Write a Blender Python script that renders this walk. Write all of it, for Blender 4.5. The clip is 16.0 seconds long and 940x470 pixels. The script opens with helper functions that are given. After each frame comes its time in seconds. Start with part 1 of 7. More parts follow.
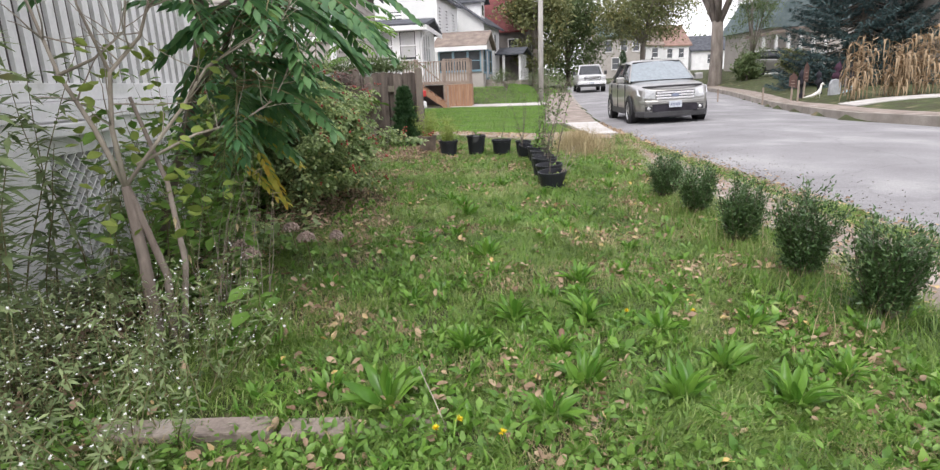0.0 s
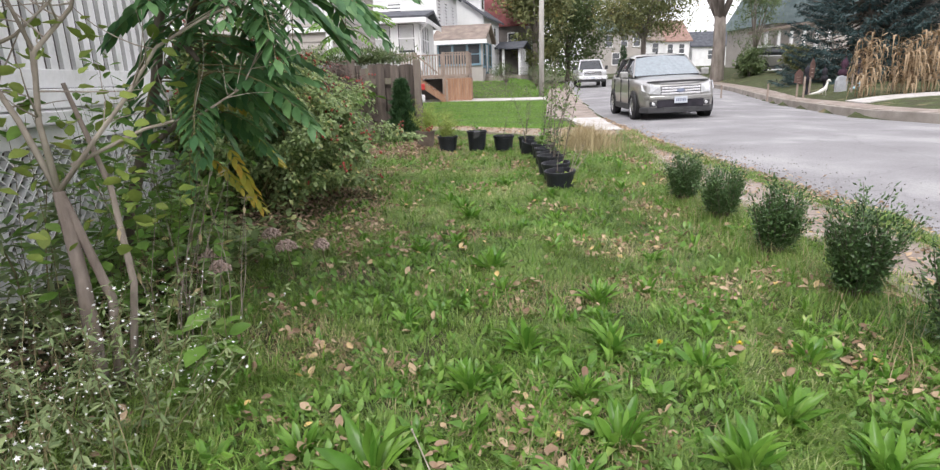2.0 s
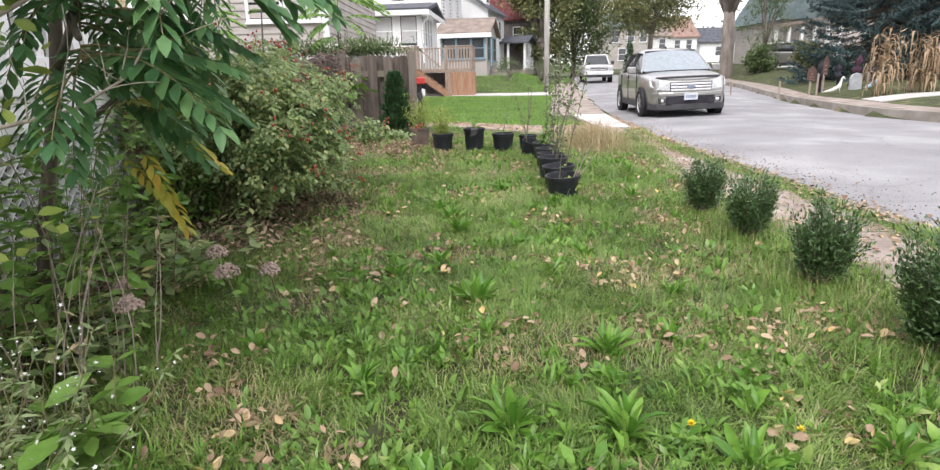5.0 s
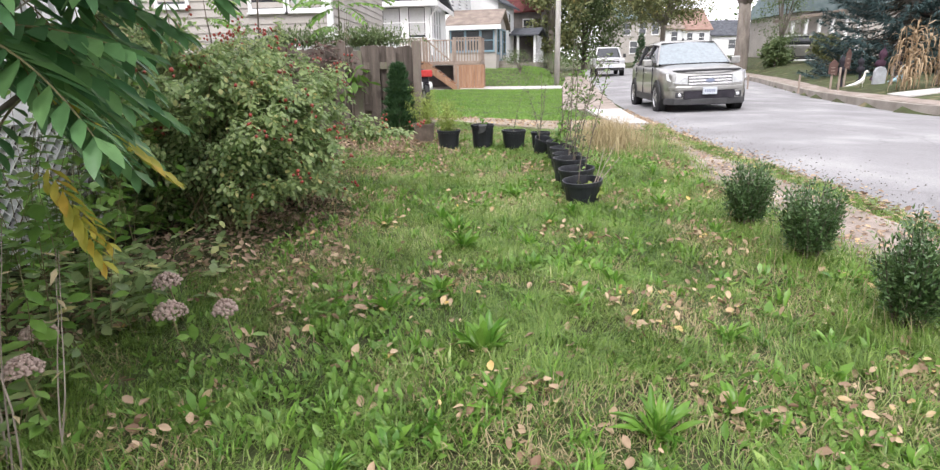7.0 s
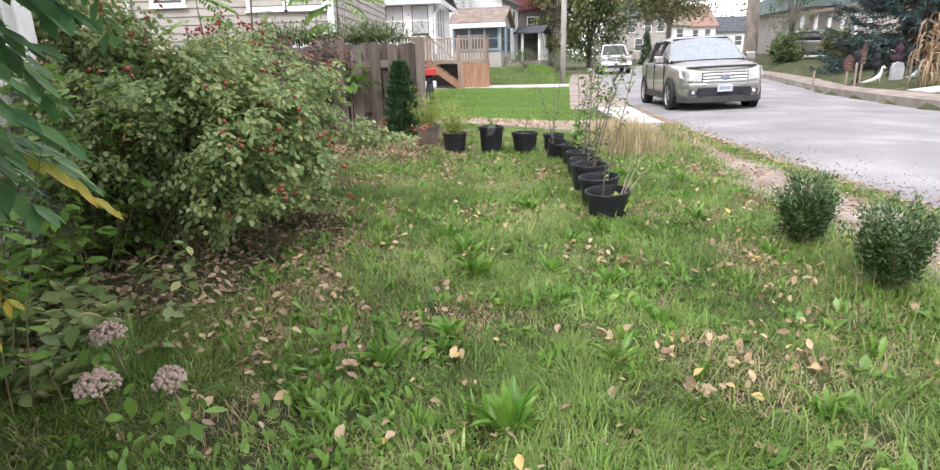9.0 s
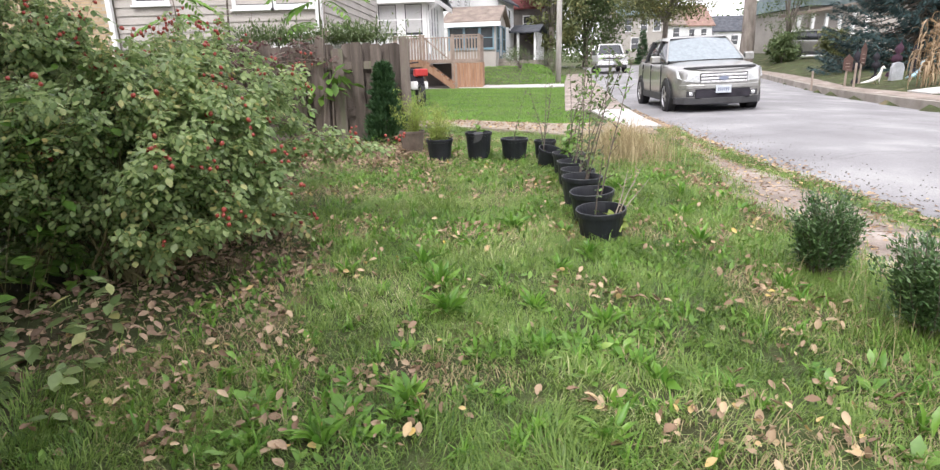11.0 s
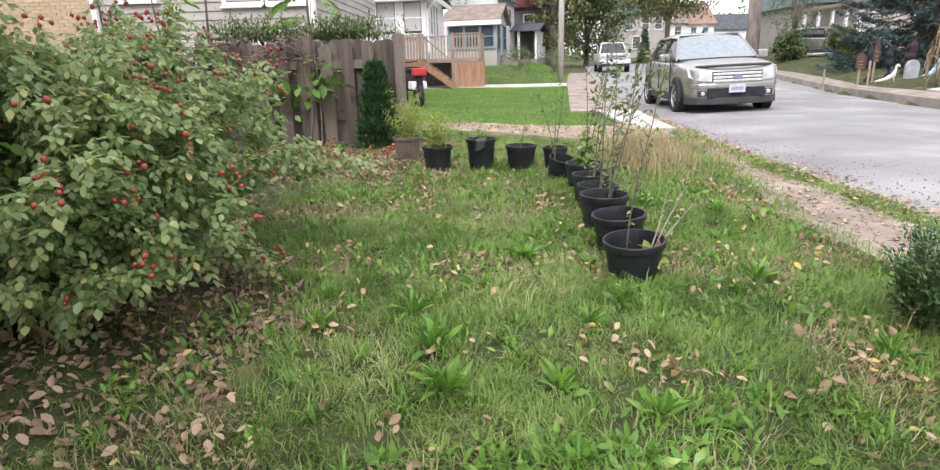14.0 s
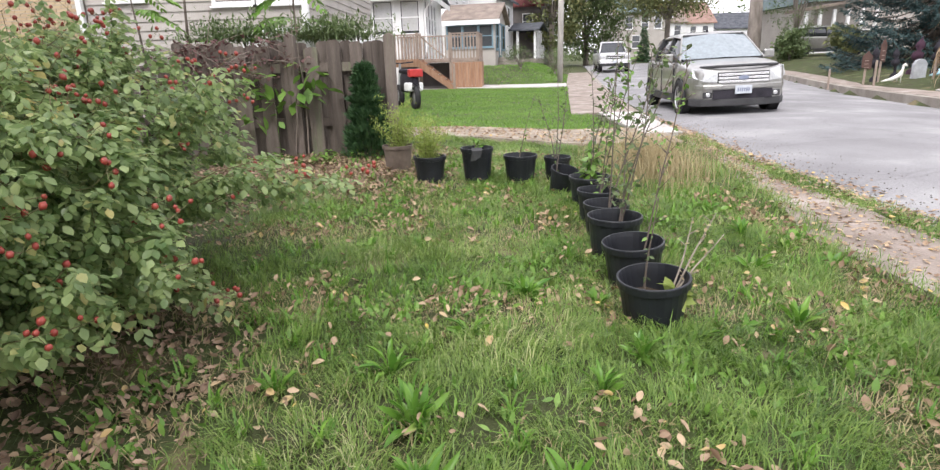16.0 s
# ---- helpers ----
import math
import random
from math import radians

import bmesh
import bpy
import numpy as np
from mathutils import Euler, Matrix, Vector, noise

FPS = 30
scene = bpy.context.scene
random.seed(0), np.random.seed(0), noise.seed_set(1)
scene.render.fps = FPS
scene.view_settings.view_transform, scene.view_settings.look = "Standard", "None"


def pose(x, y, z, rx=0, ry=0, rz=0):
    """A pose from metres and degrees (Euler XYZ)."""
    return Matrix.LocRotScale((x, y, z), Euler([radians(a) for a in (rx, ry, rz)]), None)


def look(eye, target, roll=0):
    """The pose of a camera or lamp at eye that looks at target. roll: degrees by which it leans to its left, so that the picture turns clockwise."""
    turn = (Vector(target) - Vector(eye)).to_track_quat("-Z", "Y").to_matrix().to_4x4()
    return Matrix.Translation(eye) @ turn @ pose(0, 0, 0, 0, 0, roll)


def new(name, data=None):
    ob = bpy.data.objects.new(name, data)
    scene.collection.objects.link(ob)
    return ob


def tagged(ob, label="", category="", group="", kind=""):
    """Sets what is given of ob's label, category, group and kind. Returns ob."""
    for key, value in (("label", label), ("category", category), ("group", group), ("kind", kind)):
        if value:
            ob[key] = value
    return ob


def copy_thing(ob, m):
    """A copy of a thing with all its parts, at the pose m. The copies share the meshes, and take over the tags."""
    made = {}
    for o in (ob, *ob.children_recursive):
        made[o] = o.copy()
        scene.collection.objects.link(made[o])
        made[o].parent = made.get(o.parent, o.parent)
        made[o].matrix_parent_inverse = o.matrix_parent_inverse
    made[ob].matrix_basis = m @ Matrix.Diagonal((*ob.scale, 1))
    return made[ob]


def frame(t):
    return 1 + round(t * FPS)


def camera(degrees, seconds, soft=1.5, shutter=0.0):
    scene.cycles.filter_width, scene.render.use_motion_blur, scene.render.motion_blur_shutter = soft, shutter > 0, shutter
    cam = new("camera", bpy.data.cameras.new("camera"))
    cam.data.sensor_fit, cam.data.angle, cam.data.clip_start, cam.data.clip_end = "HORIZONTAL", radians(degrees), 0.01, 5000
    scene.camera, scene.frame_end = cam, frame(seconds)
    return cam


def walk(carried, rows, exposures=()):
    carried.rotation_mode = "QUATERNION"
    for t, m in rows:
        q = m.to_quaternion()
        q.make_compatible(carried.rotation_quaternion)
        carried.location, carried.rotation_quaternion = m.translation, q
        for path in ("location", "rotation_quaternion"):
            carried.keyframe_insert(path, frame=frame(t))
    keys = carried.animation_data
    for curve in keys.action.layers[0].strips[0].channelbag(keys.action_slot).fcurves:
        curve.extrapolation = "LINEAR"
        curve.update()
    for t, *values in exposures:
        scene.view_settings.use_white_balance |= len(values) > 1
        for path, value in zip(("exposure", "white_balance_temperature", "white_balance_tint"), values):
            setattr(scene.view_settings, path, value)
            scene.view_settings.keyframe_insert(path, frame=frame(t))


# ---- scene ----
cam = camera(77.5, 16.0, 1.3)
METRES, EYE, TILT, LEAN, TURN = 3.4, 0.95, -3.3, 2.0, 0.0
ROWS = [
    (0.0, 0.0, 0.0, 0.0, -0.03, -11.16, 0.17),
    (0.5, -0.0054, 0.0293, -0.0032, -0.0, -11.32, 0.06),
    (1.0, -0.0113, 0.0646, -0.0025, -0.01, -11.51, -0.02),
    (1.5, -0.0138, 0.0938, -0.0034, -0.06, -11.62, -0.12),
    (2.0, -0.0072, 0.1163, -0.0005, -0.16, -11.67, -0.26),
    (2.5, 0.0037, 0.1425, 0.0003, -0.27, -11.68, -0.33),
    (3.0, 0.0128, 0.1749, 0.0001, -0.34, -11.79, -0.47),
    (3.5, 0.0211, 0.2038, 0.0027, -0.26, -11.9, -0.59),
    (4.0, 0.0228, 0.2257, 0.0048, -0.03, -11.97, -0.65),
    (6.5, 0.0151, 0.3844, 0.0035, 0.8, -12.65, -1.04),
    (7.0, 0.0211, 0.4265, 0.0091, 1.15, -12.83, -1.0),
    (7.5, 0.0212, 0.4527, 0.014, 1.43, -12.93, -0.87),
    (8.0, 0.0208, 0.48, 0.012, 1.68, -12.86, -0.74),
    (8.5, 0.016, 0.5237, 0.015, 1.67, -12.85, -0.61),
    (9.0, 0.0078, 0.5649, 0.013, 1.52, -12.94, -0.6),
    (11.5, 0.037, 0.6992, 0.0295, 1.17, -13.07, -0.63),
    (12.0, 0.0307, 0.7272, 0.0311, 1.32, -13.13, -0.57),
    (12.5, 0.023, 0.7669, 0.0285, 1.33, -13.13, -0.52),
    (13.0, 0.0163, 0.7978, 0.0318, 1.25, -13.21, -0.51),
    (13.5, 0.0178, 0.8211, 0.0357, 1.2, -13.21, -0.51),
    (14.0, 0.0274, 0.8557, 0.0346, 1.2, -13.09, -0.48),
    (14.5, 0.04, 0.8912, 0.0319, 1.17, -13.12, -0.46),
    (15.0, 0.0462, 0.9231, 0.0386, 1.13, -13.21, -0.41),
    (15.5, 0.0419, 0.9476, 0.0457, 1.11, -13.26, -0.34),
    (16.0, 0.0343, 0.9737, 0.0488, 1.11, -13.13, -0.34),
]
walk(cam, [(t, pose(0, 0, EYE, TILT, LEAN, TURN) @ pose(METRES * x, METRES * y, METRES * z, 90 + pitch, roll, yaw)) for t, x, y, z, yaw, pitch, roll in ROWS],
     exposures=[(0.0, 0.84), (4.0, 1.03), (8.0, 1.22), (12.0, 1.18), (16.0, 1.08)])

# ---- world and light: a bright overcast sky ----
world = bpy.data.worlds.new("overcast_sky")
scene.world = world
world.use_nodes = True
wn = world.node_tree
sky = wn.nodes.new("ShaderNodeTexSky")
sky.sky_type = "NISHITA"
sky.sun_disc = False
sky.sun_elevation, sky.sun_rotation = radians(52), radians(200)
sky.air_density, sky.dust_density, sky.ozone_density = 1.0, 1.0, 1.0
cloud = wn.nodes.new("ShaderNodeHueSaturation")
cloud.inputs["Saturation"].default_value = 0.12
wn.links.new(sky.outputs[0], cloud.inputs["Color"])
veil = wn.nodes.new("ShaderNodeMix")
veil.data_type = "RGBA"
veil.inputs["Factor"].default_value = 0.65
veil.inputs["B"].default_value = (9.0, 8.7, 9.55, 1)
wn.links.new(cloud.outputs[0], veil.inputs["A"])
wn.links.new(veil.outputs["Result"], wn.nodes["Background"].inputs[0])
wn.nodes["Background"].inputs[1].default_value = 0.12
sun_lamp = bpy.data.lights.new("sun", "SUN")
sun_lamp.energy, sun_lamp.angle, sun_lamp.color = 1.2, radians(25), (1.0, 0.97, 0.93)
sun = new("sun", sun_lamp)
az, el = radians(200), radians(52)
sun.matrix_world = look((0, 0, 30), (-math.sin(az) * math.cos(el) * 9, -math.cos(az) * math.cos(el) * 9, 30 - 9 * math.sin(el)))

# ---- materials ----
def mat(name, a, b, scale=8.0, rough=0.8, bump=0.3, fine=60.0, metal=0.0, c=None, patch=0.7, spread=0.0,
        island=0.0, through_light=0.0, coat=0.0, stretch=(1, 1, 1), spec=0.4):
    """Two colours mixed by noise at two scales, with fine relief; island varies piece by piece."""
    m = bpy.data.materials.new(name)
    m.use_nodes = True
    t = m.node_tree
    n, l = t.nodes, t.links
    p = n["Principled BSDF"]
    out = n["Material Output"]
    co = n.new("ShaderNodeTexCoord")
    mp = n.new("ShaderNodeMapping")
    mp.inputs["Scale"].default_value = stretch
    l.new(co.outputs["Object"], mp.inputs["Vector"])
    n1 = n.new("ShaderNodeTexNoise")
    n1.inputs["Scale"].default_value, n1.inputs["Detail"].default_value = scale, 6
    n2 = n.new("ShaderNodeTexNoise")
    n2.inputs["Scale"].default_value, n2.inputs["Detail"].default_value = fine, 4
    for q in (n1, n2):
        l.new(mp.outputs[0], q.inputs["Vector"])
    r1 = n.new("ShaderNodeMapRange")
    r1.inputs["From Min"].default_value, r1.inputs["From Max"].default_value = 0.33, 0.67
    l.new(n1.outputs["Fac"], r1.inputs["Value"])
    fac = r1.outputs[0]
    if island:
        g = n.new("ShaderNodeNewGeometry")
        k = n.new("ShaderNodeMix")
        k.inputs["Factor"].default_value = island
        l.new(fac, k.inputs["A"])
        l.new(g.outputs["Random Per Island"], k.inputs["B"])
        fac = k.outputs["Result"]
    if spread:
        g = n.new("ShaderNodeObjectInfo")
        k = n.new("ShaderNodeMix")
        k.inputs["Factor"].default_value = spread
        l.new(fac, k.inputs["A"])
        l.new(g.outputs["Random"], k.inputs["B"])
        fac = k.outputs["Result"]
    ramp = n.new("ShaderNodeValToRGB")
    ramp.color_ramp.elements[0].color, ramp.color_ramp.elements[1].color = (*a, 1), (*b, 1)
    if c:
        e = ramp.color_ramp.elements.new(patch)
        e.color = (*b, 1)
        ramp.color_ramp.elements[2].color = (*c, 1)
    l.new(fac, ramp.inputs[0])
    grain = n.new("ShaderNodeMix")
    grain.data_type, grain.blend_type = "RGBA", "OVERLAY"
    grain.inputs["Factor"].default_value = 0.45
    l.new(ramp.outputs[0], grain.inputs["A"])
    l.new(n2.outputs["Color"], grain.inputs["B"])
    bw = n.new("ShaderNodeHueSaturation")
    bw.inputs["Saturation"].default_value = 0.0
    l.new(n2.outputs["Color"], bw.inputs["Color"])
    l.new(bw.outputs[0], grain.inputs["B"])
    l.new(grain.outputs["Result"], p.inputs["Base Color"])
    p.inputs["Roughness"].default_value, p.inputs["Metallic"].default_value = rough, metal
    p.inputs["Specular IOR Level"].default_value = spec
    p.inputs["Coat Weight"].default_value = coat
    if bump:
        bp = n.new("ShaderNodeBump")
        bp.inputs["Strength"].default_value, bp.inputs["Distance"].default_value = bump, 0.01
        l.new(n2.outputs["Fac"], bp.inputs["Height"])
        l.new(bp.outputs[0], p.inputs["Normal"])
    if through_light:
        tr = n.new("ShaderNodeBsdfTranslucent")
        l.new(grain.outputs["Result"], tr.inputs[0])
        mx = n.new("ShaderNodeMixShader")
        mx.inputs[0].default_value = through_light
        l.new(p.outputs[0], mx.inputs[1])
        l.new(tr.outputs[0], mx.inputs[2])
        l.new(mx.outputs[0], out.inputs[0])
    return m


def leafy(name, a, b, c=None, patch=0.85, scale=1.2, rough=0.55, light=0.3, island=0.7):
    return mat(name, a, b, scale=scale, rough=rough, bump=0.0, fine=25, c=c, patch=patch, island=island, through_light=light)


M_SOIL = mat("soil_and_thatch", (0.05, 0.045, 0.023), (0.06, 0.082, 0.025), 2.2, 0.95, 1.0, 120, c=(0.17, 0.14, 0.08), patch=0.75)
M_GRASS = leafy("grass_blades", (0.045, 0.115, 0.018), (0.248, 0.36, 0.084), (0.62, 0.58, 0.34), 0.77, 1.5, 0.38, 0.38, 0.62)
M_GRASS_FAR = leafy("mown_grass", (0.12, 0.26, 0.035), (0.22, 0.385, 0.075), (0.3, 0.3, 0.12), 0.9, 0.5, 0.6, 0.3, 0.5)
M_STRAW = leafy("dry_grass", (0.30, 0.24, 0.13), (0.5, 0.42, 0.25), None, 0.9, 3, 0.7, 0.3)
M_WEED = leafy("broadleaf_weed", (0.085, 0.19, 0.03), (0.2, 0.34, 0.07), (0.28, 0.38, 0.13), 0.85, 3, 0.45, 0.3)
M_ROSETTE = leafy("bright_strap_leaf", (0.07, 0.185, 0.024), (0.205, 0.37, 0.06), (0.44, 0.5, 0.18), 0.84, 3, 0.33, 0.35, 0.8)
M_LITTER = leafy("fallen_leaf", (0.16, 0.09, 0.055), (0.52, 0.39, 0.26), (0.7, 0.47, 0.12), 0.84, 6, 0.65, 0.18, 0.85)


def asphalt():
    """Worn asphalt: fine stone, faded patches and a web of cracks."""
    m = mat("worn_asphalt", (0.20, 0.195, 0.2), (0.265, 0.26, 0.265), 0.8, 0.85, 1.0, 55, c=(0.325, 0.32, 0.32), patch=0.7, stretch=(1.2, 0.8, 1))
    t = m.node_tree
    n, l = t.nodes, t.links
    p = n["Principled BSDF"]
    src = p.inputs["Base Color"].links[0].from_socket
    co = n.new("ShaderNodeTexCoord")
    warp = n.new("ShaderNodeTexNoise")
    warp.inputs["Scale"].default_value = 1.6
    l.new(co.outputs["Object"], warp.inputs["Vector"])
    mix = n.new("ShaderNodeMix")
    mix.data_type = "VECTOR"
    mix.inputs["Factor"].default_value = 0.35
    l.new(co.outputs["Object"], mix.inputs["A"])
    l.new(warp.outputs["Color"], mix.inputs["B"])
    vor = n.new("ShaderNodeTexVoronoi")
    vor.feature = "DISTANCE_TO_EDGE"
    vor.inputs["Scale"].default_value = 1.0
    l.new(mix.outputs["Result"], vor.inputs["Vector"])
    rg = n.new("ShaderNodeMapRange")
    rg.inputs["From Min"].default_value, rg.inputs["From Max"].default_value = 0.004, 0.016
    rg.inputs["To Min"].default_value, rg.inputs["To Max"].default_value = 0.88, 1.0
    l.new(vor.outputs["Distance"], rg.inputs["Value"])
    mul = n.new("ShaderNodeMix")
    mul.data_type, mul.blend_type = "RGBA", "MULTIPLY"
    mul.inputs["Factor"].default_value = 1.0
    l.new(src, mul.inputs["A"])
    l.new(rg.outputs[0], mul.inputs["B"])
    l.new(mul.outputs["Result"], p.inputs["Base Color"])
    return m


M_LITTER_BROWN = leafy("brown_leaf_litter", (0.13, 0.085, 0.06), (0.42, 0.3, 0.21), (0.5, 0.36, 0.2), 0.9, 6, 0.75, 0.12, 0.8)
M_ROAD = asphalt()
M_CONC = mat("stained_concrete", (0.19, 0.155, 0.13), (0.31, 0.26, 0.225), 2.6, 0.9, 0.7, 55, c=(0.39, 0.345, 0.31), patch=0.75)
M_CONC_NEW = mat("pale_concrete", (0.4, 0.375, 0.35), (0.56, 0.54, 0.52), 1.5, 0.85, 0.3, 60)
M_KERB = mat("kerb_concrete", (0.22, 0.195, 0.165), (0.36, 0.325, 0.285), 1.8, 0.9, 0.5, 50)
M_GRAVEL = mat("dirt_and_gravel", (0.2, 0.165, 0.13), (0.33, 0.28, 0.22), 2.0, 0.95, 0.9, 80, c=(0.4, 0.36, 0.3))
M_POT = mat("black_plastic", (0.009, 0.010, 0.013), (0.02, 0.022, 0.027), 5, 0.42, 0.06, 30)
M_POT_BROWN = mat("faded_brown_plastic", (0.1, 0.075, 0.06), (0.17, 0.135, 0.11), 6, 0.7, 0.2, 30)
M_POTSOIL = mat("potting_soil", (0.03, 0.022, 0.016), (0.1, 0.07, 0.045), 20, 0.95, 1.0, 60)
M_FENCE = mat("weathered_boards", (0.055, 0.044, 0.038), (0.2, 0.165, 0.142), 3, 0.9, 0.7, 40, spread=0.55, stretch=(6, 6, 0.6), c=(0.19, 0.2, 0.13), patch=0.75)
M_DECK = mat("red_brown_deck_timber", (0.26, 0.14, 0.085), (0.40, 0.245, 0.16), 3, 0.8, 0.3, 30, spread=0.4, stretch=(4, 4, 0.7))
M_DECK_GREY = mat("greyed_deck_timber", (0.22, 0.17, 0.14), (0.38, 0.31, 0.26), 3, 0.85, 0.3, 30, spread=0.4)
M_WHITE = mat("white_paint", (0.7, 0.7, 0.7), (0.82, 0.82, 0.82), 1.5, 0.5, 0.1, 30)
M_VINYL = mat("dulled_white_vinyl", (0.62, 0.62, 0.61), (0.76, 0.76, 0.755), 2.5, 0.45, 0.08, 30, c=(0.55, 0.56, 0.52), patch=0.75)
M_SIDE_GREY = mat("grey_beige_siding", (0.34, 0.31, 0.285), (0.45, 0.42, 0.39), 1.2, 0.7, 0.3, 50, spread=0.35)
M_SIDE_WHITE = mat("white_siding", (0.66, 0.67, 0.67), (0.78, 0.78, 0.78), 1.0, 0.6, 0.1, 30, spread=0.2)
M_BRICK = mat("tan_brick", (0.42, 0.31, 0.2), (0.56, 0.44, 0.3), 3, 0.85, 0.4, 60, spread=0.6)
M_MORTAR = mat("mortar", (0.38, 0.33, 0.27), (0.5, 0.45, 0.38), 3, 0.9, 0.4, 60)
M_ROOF_DARK = mat("charcoal_shingle", (0.05, 0.055, 0.065), (0.1, 0.105, 0.12), 2, 0.9, 0.6, 40)
M_ROOF_BROWN = mat("brown_shingle", (0.17, 0.135, 0.115), (0.27, 0.22, 0.185), 2, 0.9, 0.6, 40)
M_ROOF_RED = mat("dark_red_shingle", (0.13, 0.04, 0.042), (0.2, 0.065, 0.065), 2, 0.9, 0.6, 40)
M_ROOF_GREEN = mat("slate_green_shingle", (0.09, 0.125, 0.13), (0.15, 0.19, 0.195), 2, 0.9, 0.6, 40)
M_ROOF_RUST = mat("rust_shingle", (0.2, 0.125, 0.1), (0.3, 0.2, 0.165), 2, 0.9, 0.6, 40)
# real siding colour of one house; also stands in for porch and deck shade
M_GREYBROWN_SIDING_SHADE = mat("grey_brown_siding_and_shade", (0.13, 0.115, 0.11), (0.2, 0.18, 0.17), 1.2, 0.8, 0.3, 40)
M_BLUE = mat("blue_grey_trim", (0.13, 0.22, 0.27), (0.2, 0.3, 0.36), 2, 0.6, 0.1, 30)
M_GLASS = mat("window_glass", (0.03, 0.035, 0.04), (0.06, 0.065, 0.07), 1, 0.06, 0.0, 10, spec=0.8)
M_BLIND = mat("drawn_blind", (0.4, 0.4, 0.4), (0.5, 0.5, 0.5), 1, 0.5, 0.1, 20)
M_BARK = mat("grey_brown_bark", (0.15, 0.12, 0.10), (0.3, 0.255, 0.215), 9, 0.9, 0.8, 45, stretch=(1, 1, 0.35))
M_BARK_PALE = mat("pale_dead_wood", (0.24, 0.2, 0.165), (0.43, 0.38, 0.32), 9, 0.85, 0.4, 45, stretch=(1, 1, 0.4))
M_BARK_DARK = mat("dark_bark", (0.1, 0.08, 0.065), (0.19, 0.16, 0.135), 4, 0.95, 0.9, 25, stretch=(1, 1, 0.3))
M_BARK_TREE = mat("big_trunk_bark", (0.13, 0.11, 0.095), (0.27, 0.235, 0.205), 3, 0.95, 0.9, 18, stretch=(1, 1, 0.3))
M_STEM = mat("green_brown_stem", (0.12, 0.1, 0.05), (0.22, 0.2, 0.1), 12, 0.8, 0.3, 60)
M_BOX = leafy("boxwood_leaf", (0.04, 0.09, 0.033), (0.12, 0.195, 0.07), (0.25, 0.31, 0.12), 0.85, 4, 0.35, 0.15)
M_ROSE = leafy("rose_leaf", (0.11, 0.19, 0.065), (0.38, 0.47, 0.21), (0.66, 0.52, 0.22), 0.82, 3.0, 0.3, 0.52, 0.8)
M_HIP = mat("red_rose_hip", (0.18, 0.028, 0.022), (0.36, 0.07, 0.05), 8, 0.3, 0.0, 20, island=0.7)
M_SUMAC = leafy("sumac_leaf", (0.05, 0.14, 0.06), (0.145, 0.275, 0.1), (0.28, 0.38, 0.09), 0.9, 1.5, 0.42, 0.35)
M_SUMAC_Y = leafy("turning_leaf", (0.3, 0.32, 0.05), (0.5, 0.42, 0.07), (0.55, 0.28, 0.04), 0.7, 4, 0.5, 0.35)
M_ARB = leafy("arborvitae_spray", (0.025, 0.065, 0.03), (0.075, 0.15, 0.055), None, 0.9, 5, 0.6, 0.15)
M_FERNY = leafy("feathery_green", (0.22, 0.29, 0.06), (0.36, 0.43, 0.12), None, 0.9, 6, 0.6, 0.4)
M_SPRUCE = leafy("blue_spruce_needle", (0.025, 0.05, 0.05), (0.075, 0.125, 0.125), None, 0.9, 0.5, 0.7, 0.1)
M_TREE_A = leafy("far_tree_leaf", (0.075, 0.12, 0.05), (0.17, 0.22, 0.09), (0.28, 0.26, 0.1), 0.92, 0.4, 0.6, 0.3)
M_TREE_B = leafy("autumn_tree_leaf", (0.11, 0.14, 0.06), (0.23, 0.24, 0.1), (0.36, 0.24, 0.06), 0.8, 0.4, 0.6, 0.3)
M_CORN = leafy("dried_corn", (0.24, 0.17, 0.1), (0.45, 0.34, 0.22), None, 0.9, 3, 0.75, 0.2)
M_ASTER = leafy("aster_leaf", (0.11, 0.17, 0.07), (0.27, 0.33, 0.15), (0.3, 0.24, 0.12), 0.9, 4, 0.6, 0.3)
M_PETAL = mat("white_petal", (0.7, 0.7, 0.68), (0.85, 0.85, 0.83), 8, 0.6, 0.0, 20, through_light=0.2)
M_YELLOW = mat("yellow_petal", (0.7, 0.5, 0.01), (0.85, 0.65, 0.03), 30, 0.6, 0.0, 60)
M_PINKDRY = mat("faded_sedum_head", (0.28, 0.2, 0.17), (0.45, 0.36, 0.31), 60, 0.9, 0.4, 90, island=0.5)
M_PAINT = mat("silver_beige_car_paint", (0.33, 0.325, 0.31), (0.365, 0.36, 0.345), 1, 0.3, 0.0, 10, metal=0.75, coat=0.6)
M_PAINT_W = mat("silver_white_truck_paint", (0.55, 0.55, 0.56), (0.6, 0.6, 0.61), 1, 0.3, 0.0, 10, metal=0.3, coat=0.6)
M_CLAD = mat("dark_plastic_cladding", (0.03, 0.03, 0.032), (0.05, 0.05, 0.052), 3, 0.6, 0.1, 40)
M_TYRE = mat("rubber_tyre", (0.015, 0.015, 0.016), (0.03, 0.03, 0.03), 6, 0.85, 0.2, 40)
M_RIM = mat("alloy_rim", (0.45, 0.45, 0.46), (0.55, 0.55, 0.56), 3, 0.35, 0.0, 20, metal=0.8)
M_CHROME = mat("chrome", (0.78, 0.78, 0.79), (0.85, 0.85, 0.85), 2, 0.25, 0.0, 10, metal=0.75)
M_LAMP = mat("clear_lamp_lens", (0.5, 0.51, 0.52), (0.68, 0.69, 0.7), 14, 0.12, 0.0, 20, metal=0.4)
M_PLATE = mat("licence_plate", (0.42, 0.45, 0.5), (0.5, 0.53, 0.58), 8, 0.5, 0.0, 20)
